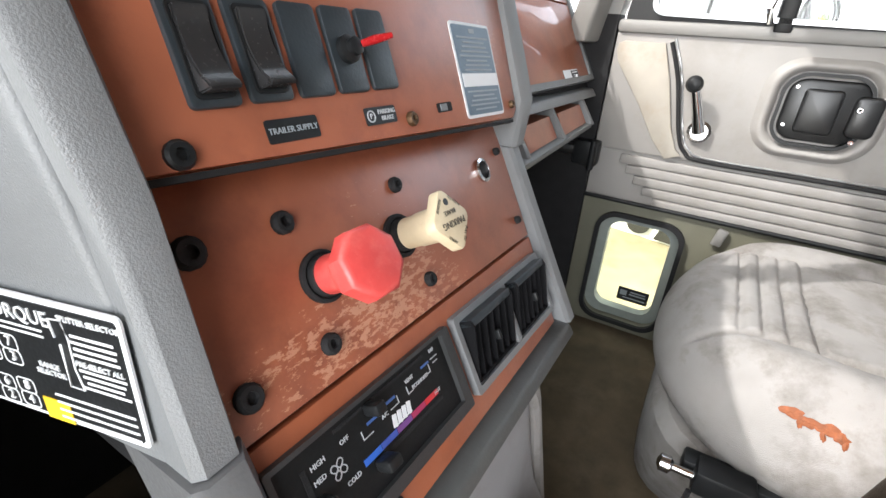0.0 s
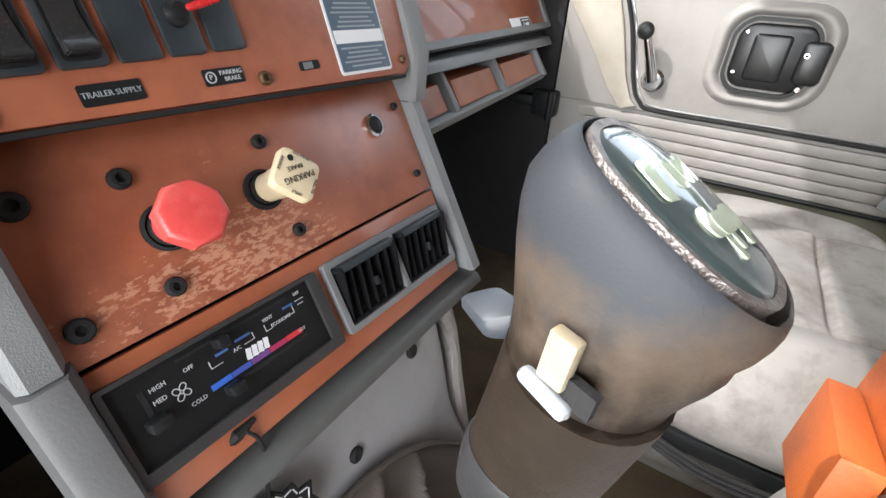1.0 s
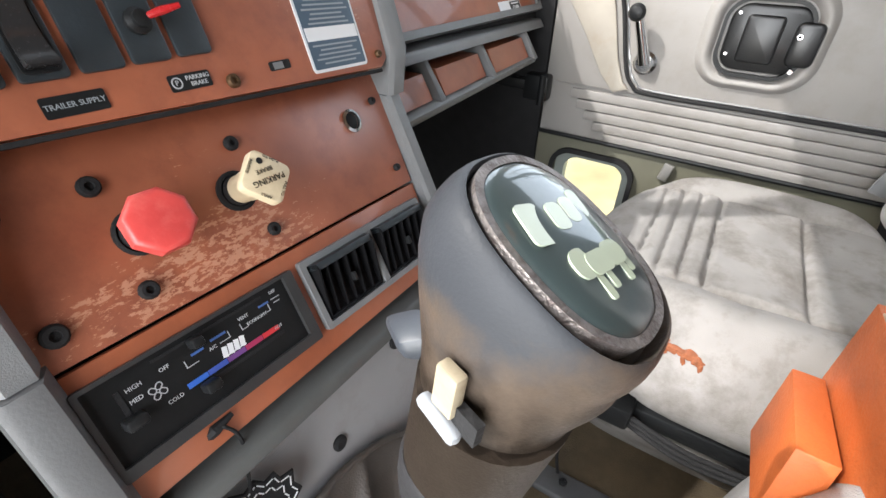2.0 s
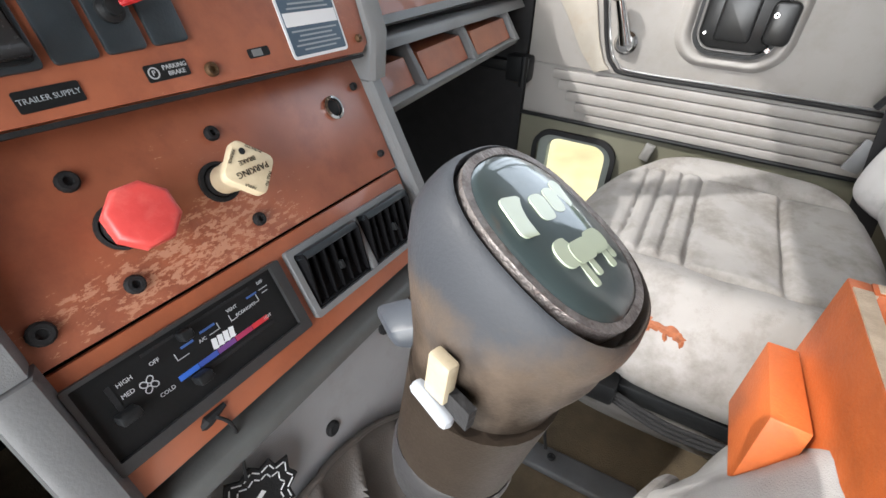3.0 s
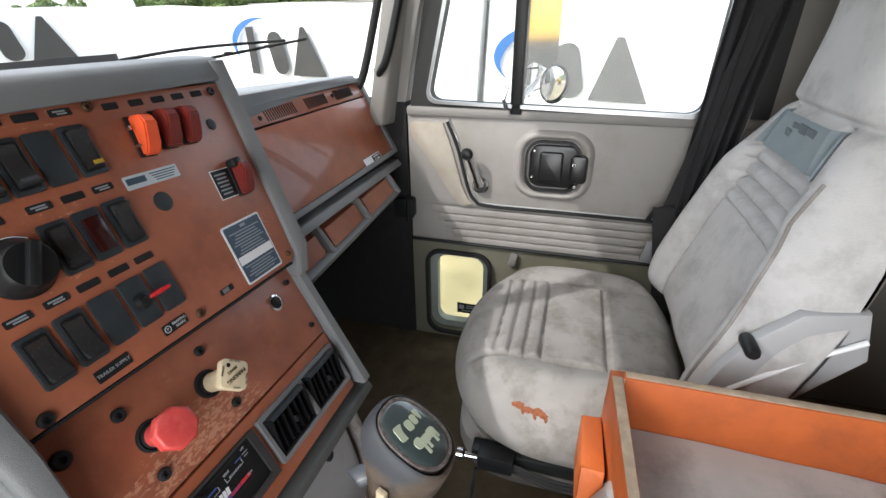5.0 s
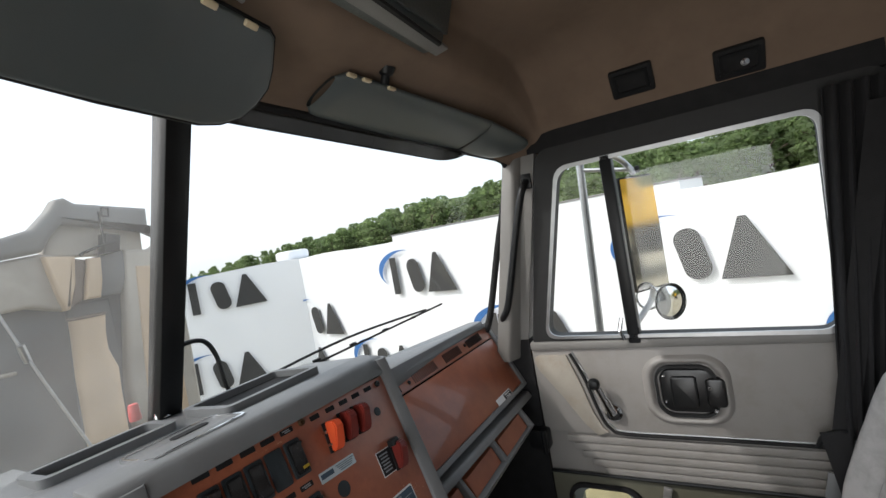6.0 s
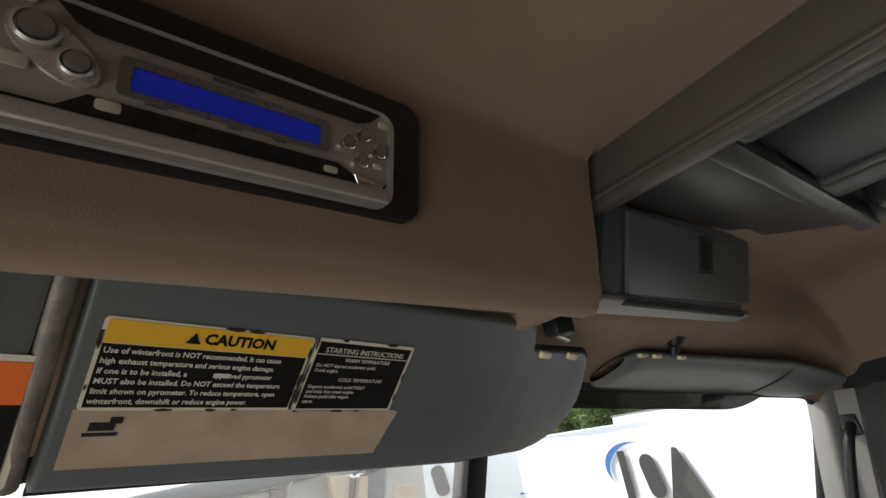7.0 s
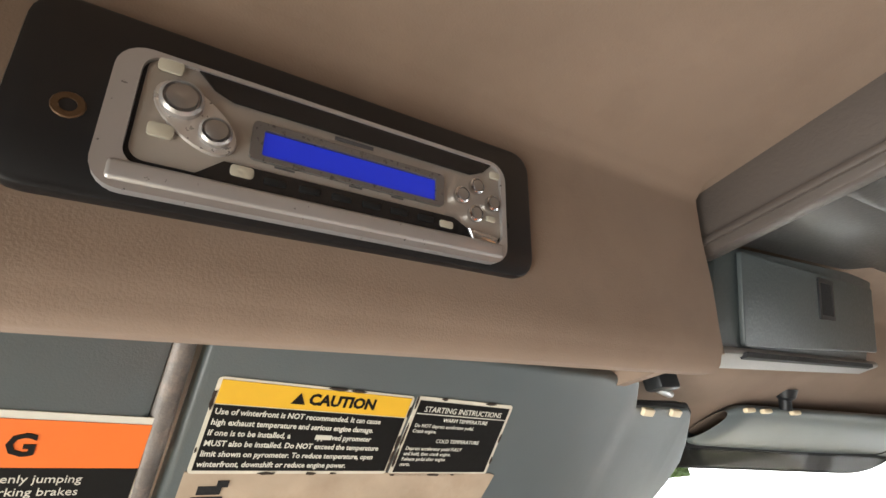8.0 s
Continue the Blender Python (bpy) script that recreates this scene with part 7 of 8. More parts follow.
def shade_point(u, v):
    """Even band below the glass edge, rounded off at its outer end."""
    t = -0.02 + 0.80 * u
    drop = 0.037 * (1 - max(0.0, (u - 0.80) / 0.20) ** 2.2) + 0.002
    return Vector(WS["ct"]).lerp(Vector(WS["rt"]), t) + Vector((0, -0.008, 0.0)) + down * (drop * v)


strip = part("strip", sheet(shade_point, 40, 3, 0.003), dusty(glass_material("smoked_plastic", (0.20, 0.19, 0.18)), (0.05, 0.048, 0.043), 0.35, False), tb, "dusty smoked plastic")
part("edge_bead", tube([shade_point(k / 40, 1.0) for k in range(41)], 0.0018, 6), BLACK_MATT, strip, "dark lower edge")

# overhead console
con = thing("overhead_console", (0.09, 0.1, 1.65), "grey overhead console with locker, vents and amber lamps", "console")
CON = material("console_plastic", (0.027, 0.026, 0.025), 0.36, var=0.1, scale=15, fine=300, bump=0.12)
CON_B = material("console_brown_grey", (0.070, 0.057, 0.049), 0.42, var=0.1, scale=12, fine=300, bump=0.15)
CON_G = material("console_green_grey", (0.062, 0.075, 0.076), 0.42, var=0.12, scale=15, fine=300, bump=0.15)
b = hexa([(-0.121, 0.240, 1.584), (0.309, 0.292, 1.602), (0.309, 0.33, 1.602), (-0.121, 0.29, 1.586), (-0.108, 0.211, 1.674), (0.302, 0.236, 1.705), (0.302, 0.33, 1.72), (-0.102, 0.29, 1.70)], 0.004)
lk = part("locker", b, CON_G, con, "dark green-grey overhead locker")
LM = axes((0.097, 0.2435, 1.640), (1, 0.09, 0.058), (0, -0.36, 0.93))
part("locker_door", prism(rrect(0.375, 0.084, 0.003, 3), 0.004, LM @ Matrix.Translation((0.01, 0, 0.002)), 0.0015), CON_G, lk)
lt = part("latch", frame_plate(rrect(0.044, 0.046, 0.002, 3), rrect(0.036, 0.036, 0.001, 3), 0.004, LM @ Matrix.Translation((0.022, 0.014, 0.004))), BLACK, lk, "black recessed finger latch")
part("recess", box(0.036, 0.036, 0.001, LM @ Matrix.Translation((0.022, 0.014, 0.0062))), BLACK_MATT, lt)
part("locker_lip", hexa([(-0.128, 0.230, 1.578), (0.315, 0.282, 1.596), (0.315, 0.310, 1.592), (-0.128, 0.26, 1.574), (-0.128, 0.232, 1.586), (0.315, 0.284, 1.604), (0.315, 0.310, 1.604), (-0.128, 0.26, 1.586)], 0.003), GREY_LT, con, "pale grey lower lip")
part("lip_slot", hexa([(-0.09, 0.2335, 1.5775), (0.28, 0.2785, 1.5925), (0.28, 0.284, 1.592), (-0.09, 0.239, 1.577), (-0.09, 0.2315, 1.5815), (0.28, 0.2765, 1.5965), (0.28, 0.284, 1.5965), (-0.09, 0.239, 1.5815)]), BLACK_MATT, con)
part("nose", hexa([(-0.125, 0.095, 1.662), (0.262, 0.115, 1.662), (0.302, 0.236, 1.706), (-0.105, 0.212, 1.676), (-0.125, 0.095, 1.74), (0.262, 0.115, 1.74), (0.302, 0.236, 1.74), (-0.105, 0.212, 1.74)], 0.002), CON, con)
# lower frame with its cells
FZ = 1.648
bars_ = [(-0.135, 0.265, 0.088, 0.112), (-0.135, 0.265, -0.062, -0.036), (-0.135, 0.265, -0.20, -0.176), (-0.135, 0.265, -0.50, -0.45)]
for x0, x1, y0, y1 in bars_:
    part("cross_bar", bx(x0, x1, y0, y1, FZ, FZ + 0.03, 0.006), CON, con)
for x0, x1 in ((-0.135, -0.110), (0.045, 0.100), (0.235, 0.265)):
    part("long_bar", bx(x0, x1, -0.45, 0.09, FZ + 0.002, FZ + 0.032, 0.006), CON, con)
part("side_panel", hexa([(-0.147, -0.6, 1.648), (-0.129, -0.6, 1.648), (-0.129, 0.212, 1.649), (-0.147, 0.212, 1.649), (-0.147, -0.6, 1.73), (-0.129, -0.6, 1.73), (-0.129, 0.19, 1.73), (-0.147, 0.19, 1.73)], 0.003), CON_B, con, "brown-grey console side rail")
part("side_rib", hexa([(-0.1515, -0.6, 1.655), (-0.146, -0.6, 1.655), (-0.146, 0.208, 1.656), (-0.1515, 0.208, 1.656), (-0.1515, -0.6, 1.661), (-0.146, -0.6, 1.661), (-0.146, 0.206, 1.662), (-0.1515, 0.206, 1.662)], 0.002), CON_B, con)
part("side_panel", hexa([(0.262, -0.6, 1.668), (0.275, -0.6, 1.668), (0.275, 0.115, 1.668), (0.262, 0.115, 1.668), (0.262, -0.6, 1.76), (0.275, -0.6, 1.76), (0.30, 0.24, 1.742), (0.28, 0.24, 1.742)], 0.003), CON, con)
part("pocket", bx(-0.112, 0.048, -0.45, 0.09, FZ + 0.020, FZ + 0.10), BLACK, con, "dark recessed tray")
part("pocket_door", box(0.148, 0.118, 0.006, Matrix.Translation((-0.032, 0.026, FZ + 0.016)) @ Matrix.Rotation(radians(4), 4, "Y"), 0.004), BLACK, con, "glossy black pocket lid")
part("vent_bed", bx(0.098, 0.236, -0.45, 0.09, FZ + 0.024, FZ + 0.03), BLACK_MATT, con)
part("oval_vent", ring_loft([(Matrix.Translation((0.168, 0.026, z)), rx, ry, 2.6) for z, rx, ry in ((FZ + 0.03, 0.040, 0.052), (FZ + 0.004, 0.038, 0.050), (FZ - 0.004, 0.032, 0.044), (FZ - 0.006, 0.01, 0.02))], 28), BLACK, con, "oval black swivel vent")
AMB = material("amber_lens", (0.55, 0.26, 0.08), 0.25, var=0.1, bump=0.1, wave=0.5, wave_scale=90)
AMB.node_tree.nodes["Principled BSDF"].inputs["Transmission Weight"].default_value = 0.25
# the map lamps are switched on
AMB.node_tree.nodes["Principled BSDF"].inputs["Emission Color"].default_value = (1.0, 0.42, 0.12, 1)
AMB.node_tree.nodes["Principled BSDF"].inputs["Emission Strength"].default_value = 0.14
for x0, x1 in ((0.108, 0.230), (-0.104, 0.040)):
    lm = part("map_lamp", bx(x0, x1, -0.172, -0.066, FZ - 0.002, FZ + 0.016, 0.003), AMB, con, "amber ribbed lamp lens")
    for k in range(12):
        part("lens_rib", bx(x0 + 0.006, x1 - 0.006, -0.168 + 0.0085 * k, -0.164 + 0.0085 * k, FZ - 0.0035, FZ - 0.0015), AMB, lm)
part("lamp_switch", lathe([(0.008, 0.004), (0.006, -0.004), (0.001, -0.005)], Matrix.Translation((0.072, -0.12, FZ + 0.0)), 14), BLACK, con)
# ceiling speakers
for y, ww in ((0.058, 0.10), (-0.168, 0.10)):
    x, z = (0.860, 1.580) if y > 0 else (0.880, 1.558)
    tt = thing("ceiling_vent", (x, y, z), "small dark rectangular ceiling vent", "vent")
    m = axes((x, y, z), (0, 1, 0), (-0.656, 0, 0.755)) @ Matrix.Rotation(radians(180), 4, "X")
    part("plate", prism(rrect(ww, 0.075, 0.006, 3), 0.012, m @ Matrix.Translation((0, 0, -0.004)), 0.003), BLACK_MATT, tt)
    part("grille", frame_plate(rrect(ww * 0.8, 0.055, 0.004, 3), rrect(ww * 0.66, 0.040, 0.003, 3), 0.003, m @ Matrix.Translation((0, 0, 0.008))), BLACK, tt)
    if y < 0:
        part("button", lathe([(0.010, 0), (0.009, 0.005), (0.001, 0.006)], m @ Matrix.Translation((-0.01, 0.0, 0.010)), 16), CHROME, tt)

# ---- outside ----
solid("ground", bx(-400, 400, -400, 400, -1.6, -1.5), SAND, "yellowish sandy yard ground", "ground", kind="structure")
BLUE = material("banner_blue", (0.03, 0.13, 0.36), 0.6, var=0.05, scale=2, fine=20, bump=0)
CHAR = material("banner_charcoal", (0.035, 0.035, 0.035), 0.75, var=0.06, scale=2, fine=4, bump=0)
P0, D0 = Vector((5.6, -0.5, 0)), Vector((math.sin(radians(10)), math.cos(radians(10)), 0))
P1 = P0 + D0 * 8.85
D1 = (Vector((2.0, 12.5, 0)) - P1).normalized()
TOP = 1.315


def logo(parent, o, d, s, z, k=1.0):
    """A blue crescent and three dark block shapes on the banner."""
    m = axes(o + d * s + Vector((0, 0, z)), -d, (0, 0, 1)) @ Matrix.Translation((0, 0, 0.075)) @ Matrix.Diagonal((k, k, 1, 1))
    b = bmesh.new()
    n = 20
    outer = [(0.62 * math.cos(radians(65 + 160 * i / n)) - 0.42, 0.36 * math.sin(radians(65 + 160 * i / n)) + 0.10) for i in range(n + 1)]
    inner = [(0.60 * math.cos(radians(65 + 160 * i / n)) - 0.42 + 0.10 * math.sin(math.pi * i / n), 0.36 * math.sin(radians(65 + 160 * i / n)) + 0.10 - 0.05 * math.sin(math.pi * i / n)) for i in range(n + 1)]
    vo, vi_ = [b.verts.new((x, y, 0)) for x, y in outer], [b.verts.new((x, y, 0)) for x, y in inner]
    for i in range(n):
        b.faces.new((vo[i], vo[i + 1], vi_[i + 1], vi_[i]))
    b.transform(m)
    part("crescent", b, BLUE, parent, "blue printed crescent", smooth=0)
    part("block_shape", prism([(-0.70, -0.36), (-0.54, -0.36), (-0.54, 0.33), (-0.70, 0.33)], 0.004, m), CHAR, parent, "dark printed block", smooth=0)
    part("block_shape", prism(rrect(0.30, 0.62, 0.14, 6, -0.10, -0.02), 0.004, m @ Matrix.Rotation(radians(12), 4, "Z")), CHAR, parent, "dark printed block", smooth=0)
    part("block_shape", prism([(0.40, 0.33), (0.48, 0.33), (0.82, -0.36), (0.16, -0.36)], 0.004, m), CHAR, parent, "dark printed block", smooth=0)


def banner(o, d, length, logos, label):
    f = thing("banner_fence", tuple(o + d * (length / 2) + Vector((0, 0, -1.5))), label, "banner fence", group="yard banners")
    nrm = Vector((0, 0, 1)).cross(d)

    def pt(u, v):
        p = o + d * (length * u) + Vector((0, 0, -1.5 + (TOP + 1.5) * v))
        sag = 0.02 * math.sin(u * length * 2.1) * (v > 0.5)
        return p + Vector((0, 0, sag * v)) + nrm * (0.02 * noise.noise(Vector((u * length * 0.6, v * 2, 0))))
    part("cloth", sheet(pt, max(8, int(length * 3)), 6, 0.01), BANNER, f, smooth=60)
    k = 0.0
    while k <= length:
        part("post", tube([o + d * k + nrm * -0.06 + Vector((0, 0, -1.5)), o + d * k + nrm * -0.06 + Vector((0, 0, TOP - 0.03))], 0.03, 8), STEEL, f)
        k += 3.0
    for s, z in logos:
        logo(f, o, d, s, z)
    return f


banner(P0 - D0 * 5, D0, 13.85, [(5 + s, z) for s, z in ((5.05, 0.68), (0.55, 0.58), (8.35, -0.10), (3.0, -0.42), (-1.5, -0.45), (6.3, -1.0), (1.2, -1.1), (9.0, -1.1))], "white printed banner fence with blue crescents and dark blocks")
banner(P1, D1, 14.0, [(1.65, 0.86), (1.9, -0.85), (4.5, 0.2)], "white printed banner fence turning away, blue crescents and blocks")

# low white roofs and an orange machine behind the banners
ro = thing("white_roof_unit", (11.5, 13.5, 1.2), "white rooftop unit just above the banner", "roof unit")
part("housing", box(1.0, 0.8, 0.35, Matrix.Translation((11.6, 13.4, 1.50)), 0.12, 3), BANNER, ro)
part("trailer_roof", box(7.0, 2.5, 2.82, Matrix.Translation((14.5, 13.0, -0.09)), 0.05), BANNER, ro)
tr2 = thing("white_trailer", (17, 6.5, -1.5), "long white box trailer behind the banner", "trailer")
part("body", box(2.6, 14.0, 3.15, Matrix.Translation((18.5, 7.0, 0.075)) @ Matrix.Rotation(radians(-14), 4, "Z"), 0.05), BANNER, tr2)
part("roof_rail", box(2.7, 14.05, 0.06, Matrix.Translation((18.5, 7.0, 1.66)) @ Matrix.Rotation(radians(-14), 4, "Z"), 0.02), GREY_LT, tr2)
ex = thing("orange_excavator", (25.6, 18.6, -1.5), "orange excavator boom seen over the banner", "excavator")
part("house", box(2.0, 2.6, 2.0, Matrix.Translation((25.8, 18.5, -0.5)), 0.2), ORANGE_P, ex)
part("boom", tube([(24.4, 20.0, 0.55), (25.0, 19.3, 0.95), (25.6, 18.6, 1.15), (25.8, 18.3, 0.5)], 0.13, 8), ORANGE_P, ex)
ye = thing("yellow_excavator", (3.6, -15, -1.5), "yellow excavator on tracks in the sandy yard", "excavator")
YM = material("machine_yellow", (0.60, 0.36, 0.02), 0.5, var=0.15, scale=2, fine=40, bump=0.1)
part("house", box(2.6, 2.4, 1.3, Matrix.Translation((3.6, -16.5, 1.0)), 0.25, 3), YM, ye)
part("cab", box(1.0, 1.2, 1.3, Matrix.Translation((2.6, -16.0, 2.1)), 0.1), BLACK, ye)
for dx in (-1.1, 1.1):
    part("track", box(0.6, 3.4, 1.0, Matrix.Translation((3.6 + dx, -16.5, -1.0)), 0.3, 3), BLACK_MATT, ye)
part("undercarriage", box(1.8, 2.0, 1.0, Matrix.Translation((3.6, -16.5, -0.15)), 0.1), BLACK, ye)
part("boom", tube([(3.0, -15.4, 1.4), (2.0, -14.5, 3.2), (0.6, -13.5, 2.4)], [0.28, 0.24, 0.2], 8), YM, ye)
part("stick", tube([(0.6, -13.5, 2.4), (0.2, -13.3, 0.6)], 0.16, 8), YM, ye)
part("bucket", box(1.0, 0.7, 0.8, Matrix.Translation((0.2, -13.2, 0.0)), 0.2), STEEL, ye)
bp = thing("brush_pile", (22, 2, -1.5), "grey-brown pile of cut brush and logs", "brush pile")
rng = random.Random(11)
b = bmesh.new()
for k in range(220):
    c = Vector((24 + rng.gauss(0, 1.6), 1.8 + rng.gauss(0, 2.6), 0))
    h = max(0.0, 3.0 - 0.55 * math.hypot(c.x - 24, (c.y - 1.8) * 0.7))
    c.z = -1.4 + rng.random() * h * 1.15
    d = Vector((rng.gauss(0, 1), rng.gauss(0, 1), rng.gauss(0, 0.35))).normalized() * rng.uniform(0.6, 1.8)
    tube([c - d, c + d], [rng.uniform(0.03, 0.10), 0.02], 5, bm=b)
part("branches", b, BARK, bp)


def tree_mesh(seed, h, conifer):
    """Trunk and crown meshes of one tree, base at the origin."""
    r = random.Random(seed)
    t = tube([(0, 0, 0), (r.gauss(0, .1), r.gauss(0, .1), h * 0.4), (r.gauss(0, .2), r.gauss(0, .2), h * 0.85)], [0.03 * h, 0.022 * h, 0.006 * h], 7)
    for k in range(7):
        a, z = r.uniform(0, 6.28), h * r.uniform(0.3, 0.7)
        tube([(0, 0, z), (math.cos(a) * h * 0.16, math.sin(a) * h * 0.16, z + h * 0.10)], [0.010 * h, 0.004 * h], 5, bm=t)
    verts, faces = [], []
    n = 1000 if not conifer else 700
    for k in range(n):
        if conifer:
            z = h * (0.12 + 0.88 * r.random() ** 1.2)
            rad = 0.16 * h * (1 - z / h) ** 0.8 + 0.02 * h
        else:
            z = h * r.uniform(0.10, 1.0)
            q = (z / h - 0.55) / 0.48
            rad = 0.27 * h * math.sqrt(max(0.02, 1 - q * q)) * (0.8 + 0.4 * math.sin(z * 3.1 + seed) * 0.5)
        a = r.uniform(0, 6.283)
        rr = rad * math.sqrt(r.uniform(0.25, 1.0))
        c = Vector((rr * math.cos(a), rr * math.sin(a), z))
        s = h * (0.027 if not conifer else 0.022) * r.uniform(0.6, 1.5)
        u = Vector((r.gauss(0, 1), r.gauss(0, 1), r.gauss(0, 1))).normalized()
        w = u.orthogonal().normalized()
        x = u.cross(w)
        i = len(verts)
        verts += [c + w * s, c + x * s * 0.8 + u * s * 0.3, c - w * s, c - x * s * 0.8 - u * s * 0.3]
        faces += [(i, i + 1, i + 2, i + 3)]
    me = bpy.data.meshes.new("crown")
    me.from_pydata([tuple(v) for v in verts], [], faces)
    me.materials.append(LEAF)
    mt = bpy.data.meshes.new("trunk")
    t.to_mesh(mt)
    t.free()
    mt.materials.append(BARK)
    return mt, me


KINDS = [tree_mesh(s, 9.0, s % 5 == 4) for s in range(10)]
rng = random.Random(3)
TOPS = ((28, 3.4, 150), (38, 7.0, 150), (47, 9.6, 148), (55, 12.8, 140), (63, 13.6, 128), (72, 12.6, 108), (84, 11.0, 84), (90, 9.8, 76), (98, 11.2, 74), (102, 13.0, 72), (126, 15.0, 72))
WOOD_V, WOOD_F = [], []
for k in range(640):
    deg = rng.uniform(28, 126) if k % 3 else rng.uniform(34, 106)
    near_, far_ = next((a, c) for a, c in zip(TOPS, TOPS[1:]) if deg <= c[0])
    f = (deg - near_[0]) / (far_[0] - near_[0])
    dist = (near_[2] + (far_[2] - near_[2]) * f) * rng.uniform(0.94, 1.16)
    az, sc = radians(deg), (near_[1] + (far_[1] - near_[1]) * f) / 9.0 * rng.uniform(0.72, 1.04)
    mt, me = KINDS[rng.randrange(10)]
    wide = sc * rng.uniform(1.0, 1.5)
    if k >= 230:
        dist *= 1.12
        co = np.empty(len(me.vertices) * 3)
        me.vertices.foreach_get("co", co)
        base = sum(len(a) for a in WOOD_V)
        WOOD_V.append(co.reshape(-1, 3) * (wide, wide, sc * 1.08) + (dist * math.sin(az), dist * math.cos(az), -1.5))
        WOOD_F.append(np.arange(len(me.vertices)).reshape(-1, 4) + base)
        continue
    o = thing("tree", (dist * math.sin(az), dist * math.cos(az), -1.5), "green leafy tree in the far tree line", "tree", group="far tree line")
    o.scale = (wide, wide, sc)
    for nm, data in (("trunk", mt), ("crown", me)):
        c = new(nm, data)
        c.parent = o
wm_ = bpy.data.meshes.new("far_woods")
wm_.from_pydata(np.concatenate(WOOD_V).tolist(), [], np.concatenate(WOOD_F).tolist())
wm_.materials.append(LEAF)
tagged(new("far_woods", wm_), "dense green woods behind the nearer trees", "woods", kind="stuff")
for k in range(60):
    az = radians(rng.uniform(150, 245))
    dist = rng.uniform(40, 70)
    mt, me = KINDS[rng.randrange(10)]
    o = thing("tree", (dist * math.sin(az), dist * math.cos(az), -1.5), "green leafy tree in the far tree line", "tree", group="far tree line")
    sc = rng.uniform(0.8, 1.3)
    o.scale = (sc * 1.15, sc * 1.15, sc)
    for nm, data in (("trunk", mt), ("crown", me)):
        c = new(nm, data)
        c.parent = o

# west coast mirror with a round convex one below
mi = thing("door_mirror", (1.25, 0.13, 0.9), "flat west coast mirror with chrome back and round convex mirror", "mirror")
MMAT = axes((1.25, 0.130, 1.172), (0.78, -0.62, 0), (0, 0, 1))
part("housing", prism(rrect(0.150, 0.385, 0.008, 4), 0.022, MMAT @ Matrix.Translation((0, 0, -0.024)), 0.0), BLACK, mi)
part("mirror_face", prism(rrect(0.140, 0.372, 0.004, 3), 0.002, MMAT @ Matrix.Translation((0, 0, 0.0))), MIRROR, mi, "clear flat mirror")
CM = axes((1.225, 0.082, 0.938), (0.70, -0.71, 0), (0, 0, 1))
rows = [(CM @ Matrix.Translation((0, 0, -0.004 + 0.012 * (1 - (k / 6) ** 2))), 0.055 * k / 6 + 0.0002, 0.055 * k / 6 + 0.0002, 2) for k in range(6, -1, -1)]
part("convex_face", ring_loft(rows, 28), MIRROR, mi, "round convex mirror", smooth=80)
part("convex_rim", tube([CM @ Vector((0.057 * math.cos(a), 0.057 * math.sin(a), 0)) for a in [2 * math.pi * k / 28 for k in range(29)]], 0.004, 8), BLACK, mi)
part("bracket", tube(curve_pts([(1.25, 0.13, 1.37), (1.23, 0.16, 1.42), (1.10, 0.20, 1.46), (0.97, 0.24, 1.52)], 5), 0.010, 10), STEEL, mi)
part("bracket", tube(curve_pts([(1.25, 0.13, 0.985), (1.24, 0.15, 0.93), (1.10, 0.22, 0.86), (0.96, 0.30, 0.82)], 5), 0.010, 10), STEEL, mi)
part("loop", tube([(1.235 + 0.0 * a, 0.15 + 0.035 * math.cos(a), 0.955 + 0.04 * math.sin(a)) for a in [2 * math.pi * k / 20 for k in range(21)]], 0.004, 8), CHROME, mi)
part("brace", tube([(1.26, 0.30, 1.50), (1.26, 0.33, 0.80)], 0.014, 10), STEEL, mi)
part("brace", tube([(1.26, 0.30, 1.42), (1.25, 0.13, 1.385)], 0.007, 8), STEEL, mi)
part("top_bolt", lathe([(0.008, 0), (0.008, 0.02), (0.003, 0.024)], Matrix.Translation((1.25, 0.12, 1.372)), 10), BLACK, mi)

# wipers
for s in (1,):
    wp = thing("windscreen_wiper", (0.3, 0.78, 0.95), "black windscreen wiper lying on the glass", "wiper")
    a, c = Vector((0.18, 0.80, 1.045)), Vector((0.66, 0.655, 1.085))
    part("arm", tube(curve_pts([(0.10, 0.83, 1.00), a, a.lerp(c, 0.5) + Vector((0, 0.01, 0.012)), c], 6), [0.004] * 8 + [0.003] * 11, 8), BLACK, wp)
    part("blade", tube([a + Vector((0.02, -0.01, -0.012)), c + Vector((0.07, -0.012, 0.0))], 0.003, 6), BLACK_MATT, wp)
    for t in (0.25, 0.45, 0.65, 0.85):
        part("claw", box(0.020, 0.006, 0.006, Matrix.Translation(a.lerp(c, t) + Vector((0.03, -0.006, -0.004)))), BLACK, wp)


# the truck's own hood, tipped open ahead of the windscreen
HOOD_DK = material("hood_skin_and_shade", (0.15, 0.155, 0.155), 0.55, var=0.25, scale=5, fine=60, bump=0.2, stain=0.5, stain_scale=4, stain_color=(0.16, 0.145, 0.12))
HOOD_IN = material("hood_inner_skin", (0.17, 0.17, 0.165), 0.7, var=0.3, scale=4, fine=50, bump=0.3, stain=0.5, stain_scale=6, stain_color=(0.12, 0.10, 0.08))
HOOD_BRN = material("brown_duct", (0.16, 0.12, 0.09), 0.6, var=0.25, scale=8, bump=0.2)
hood = thing("open_hood", (-0.2, 1.75, -1.5), "dusty grey truck hood standing tipped open", "hood")


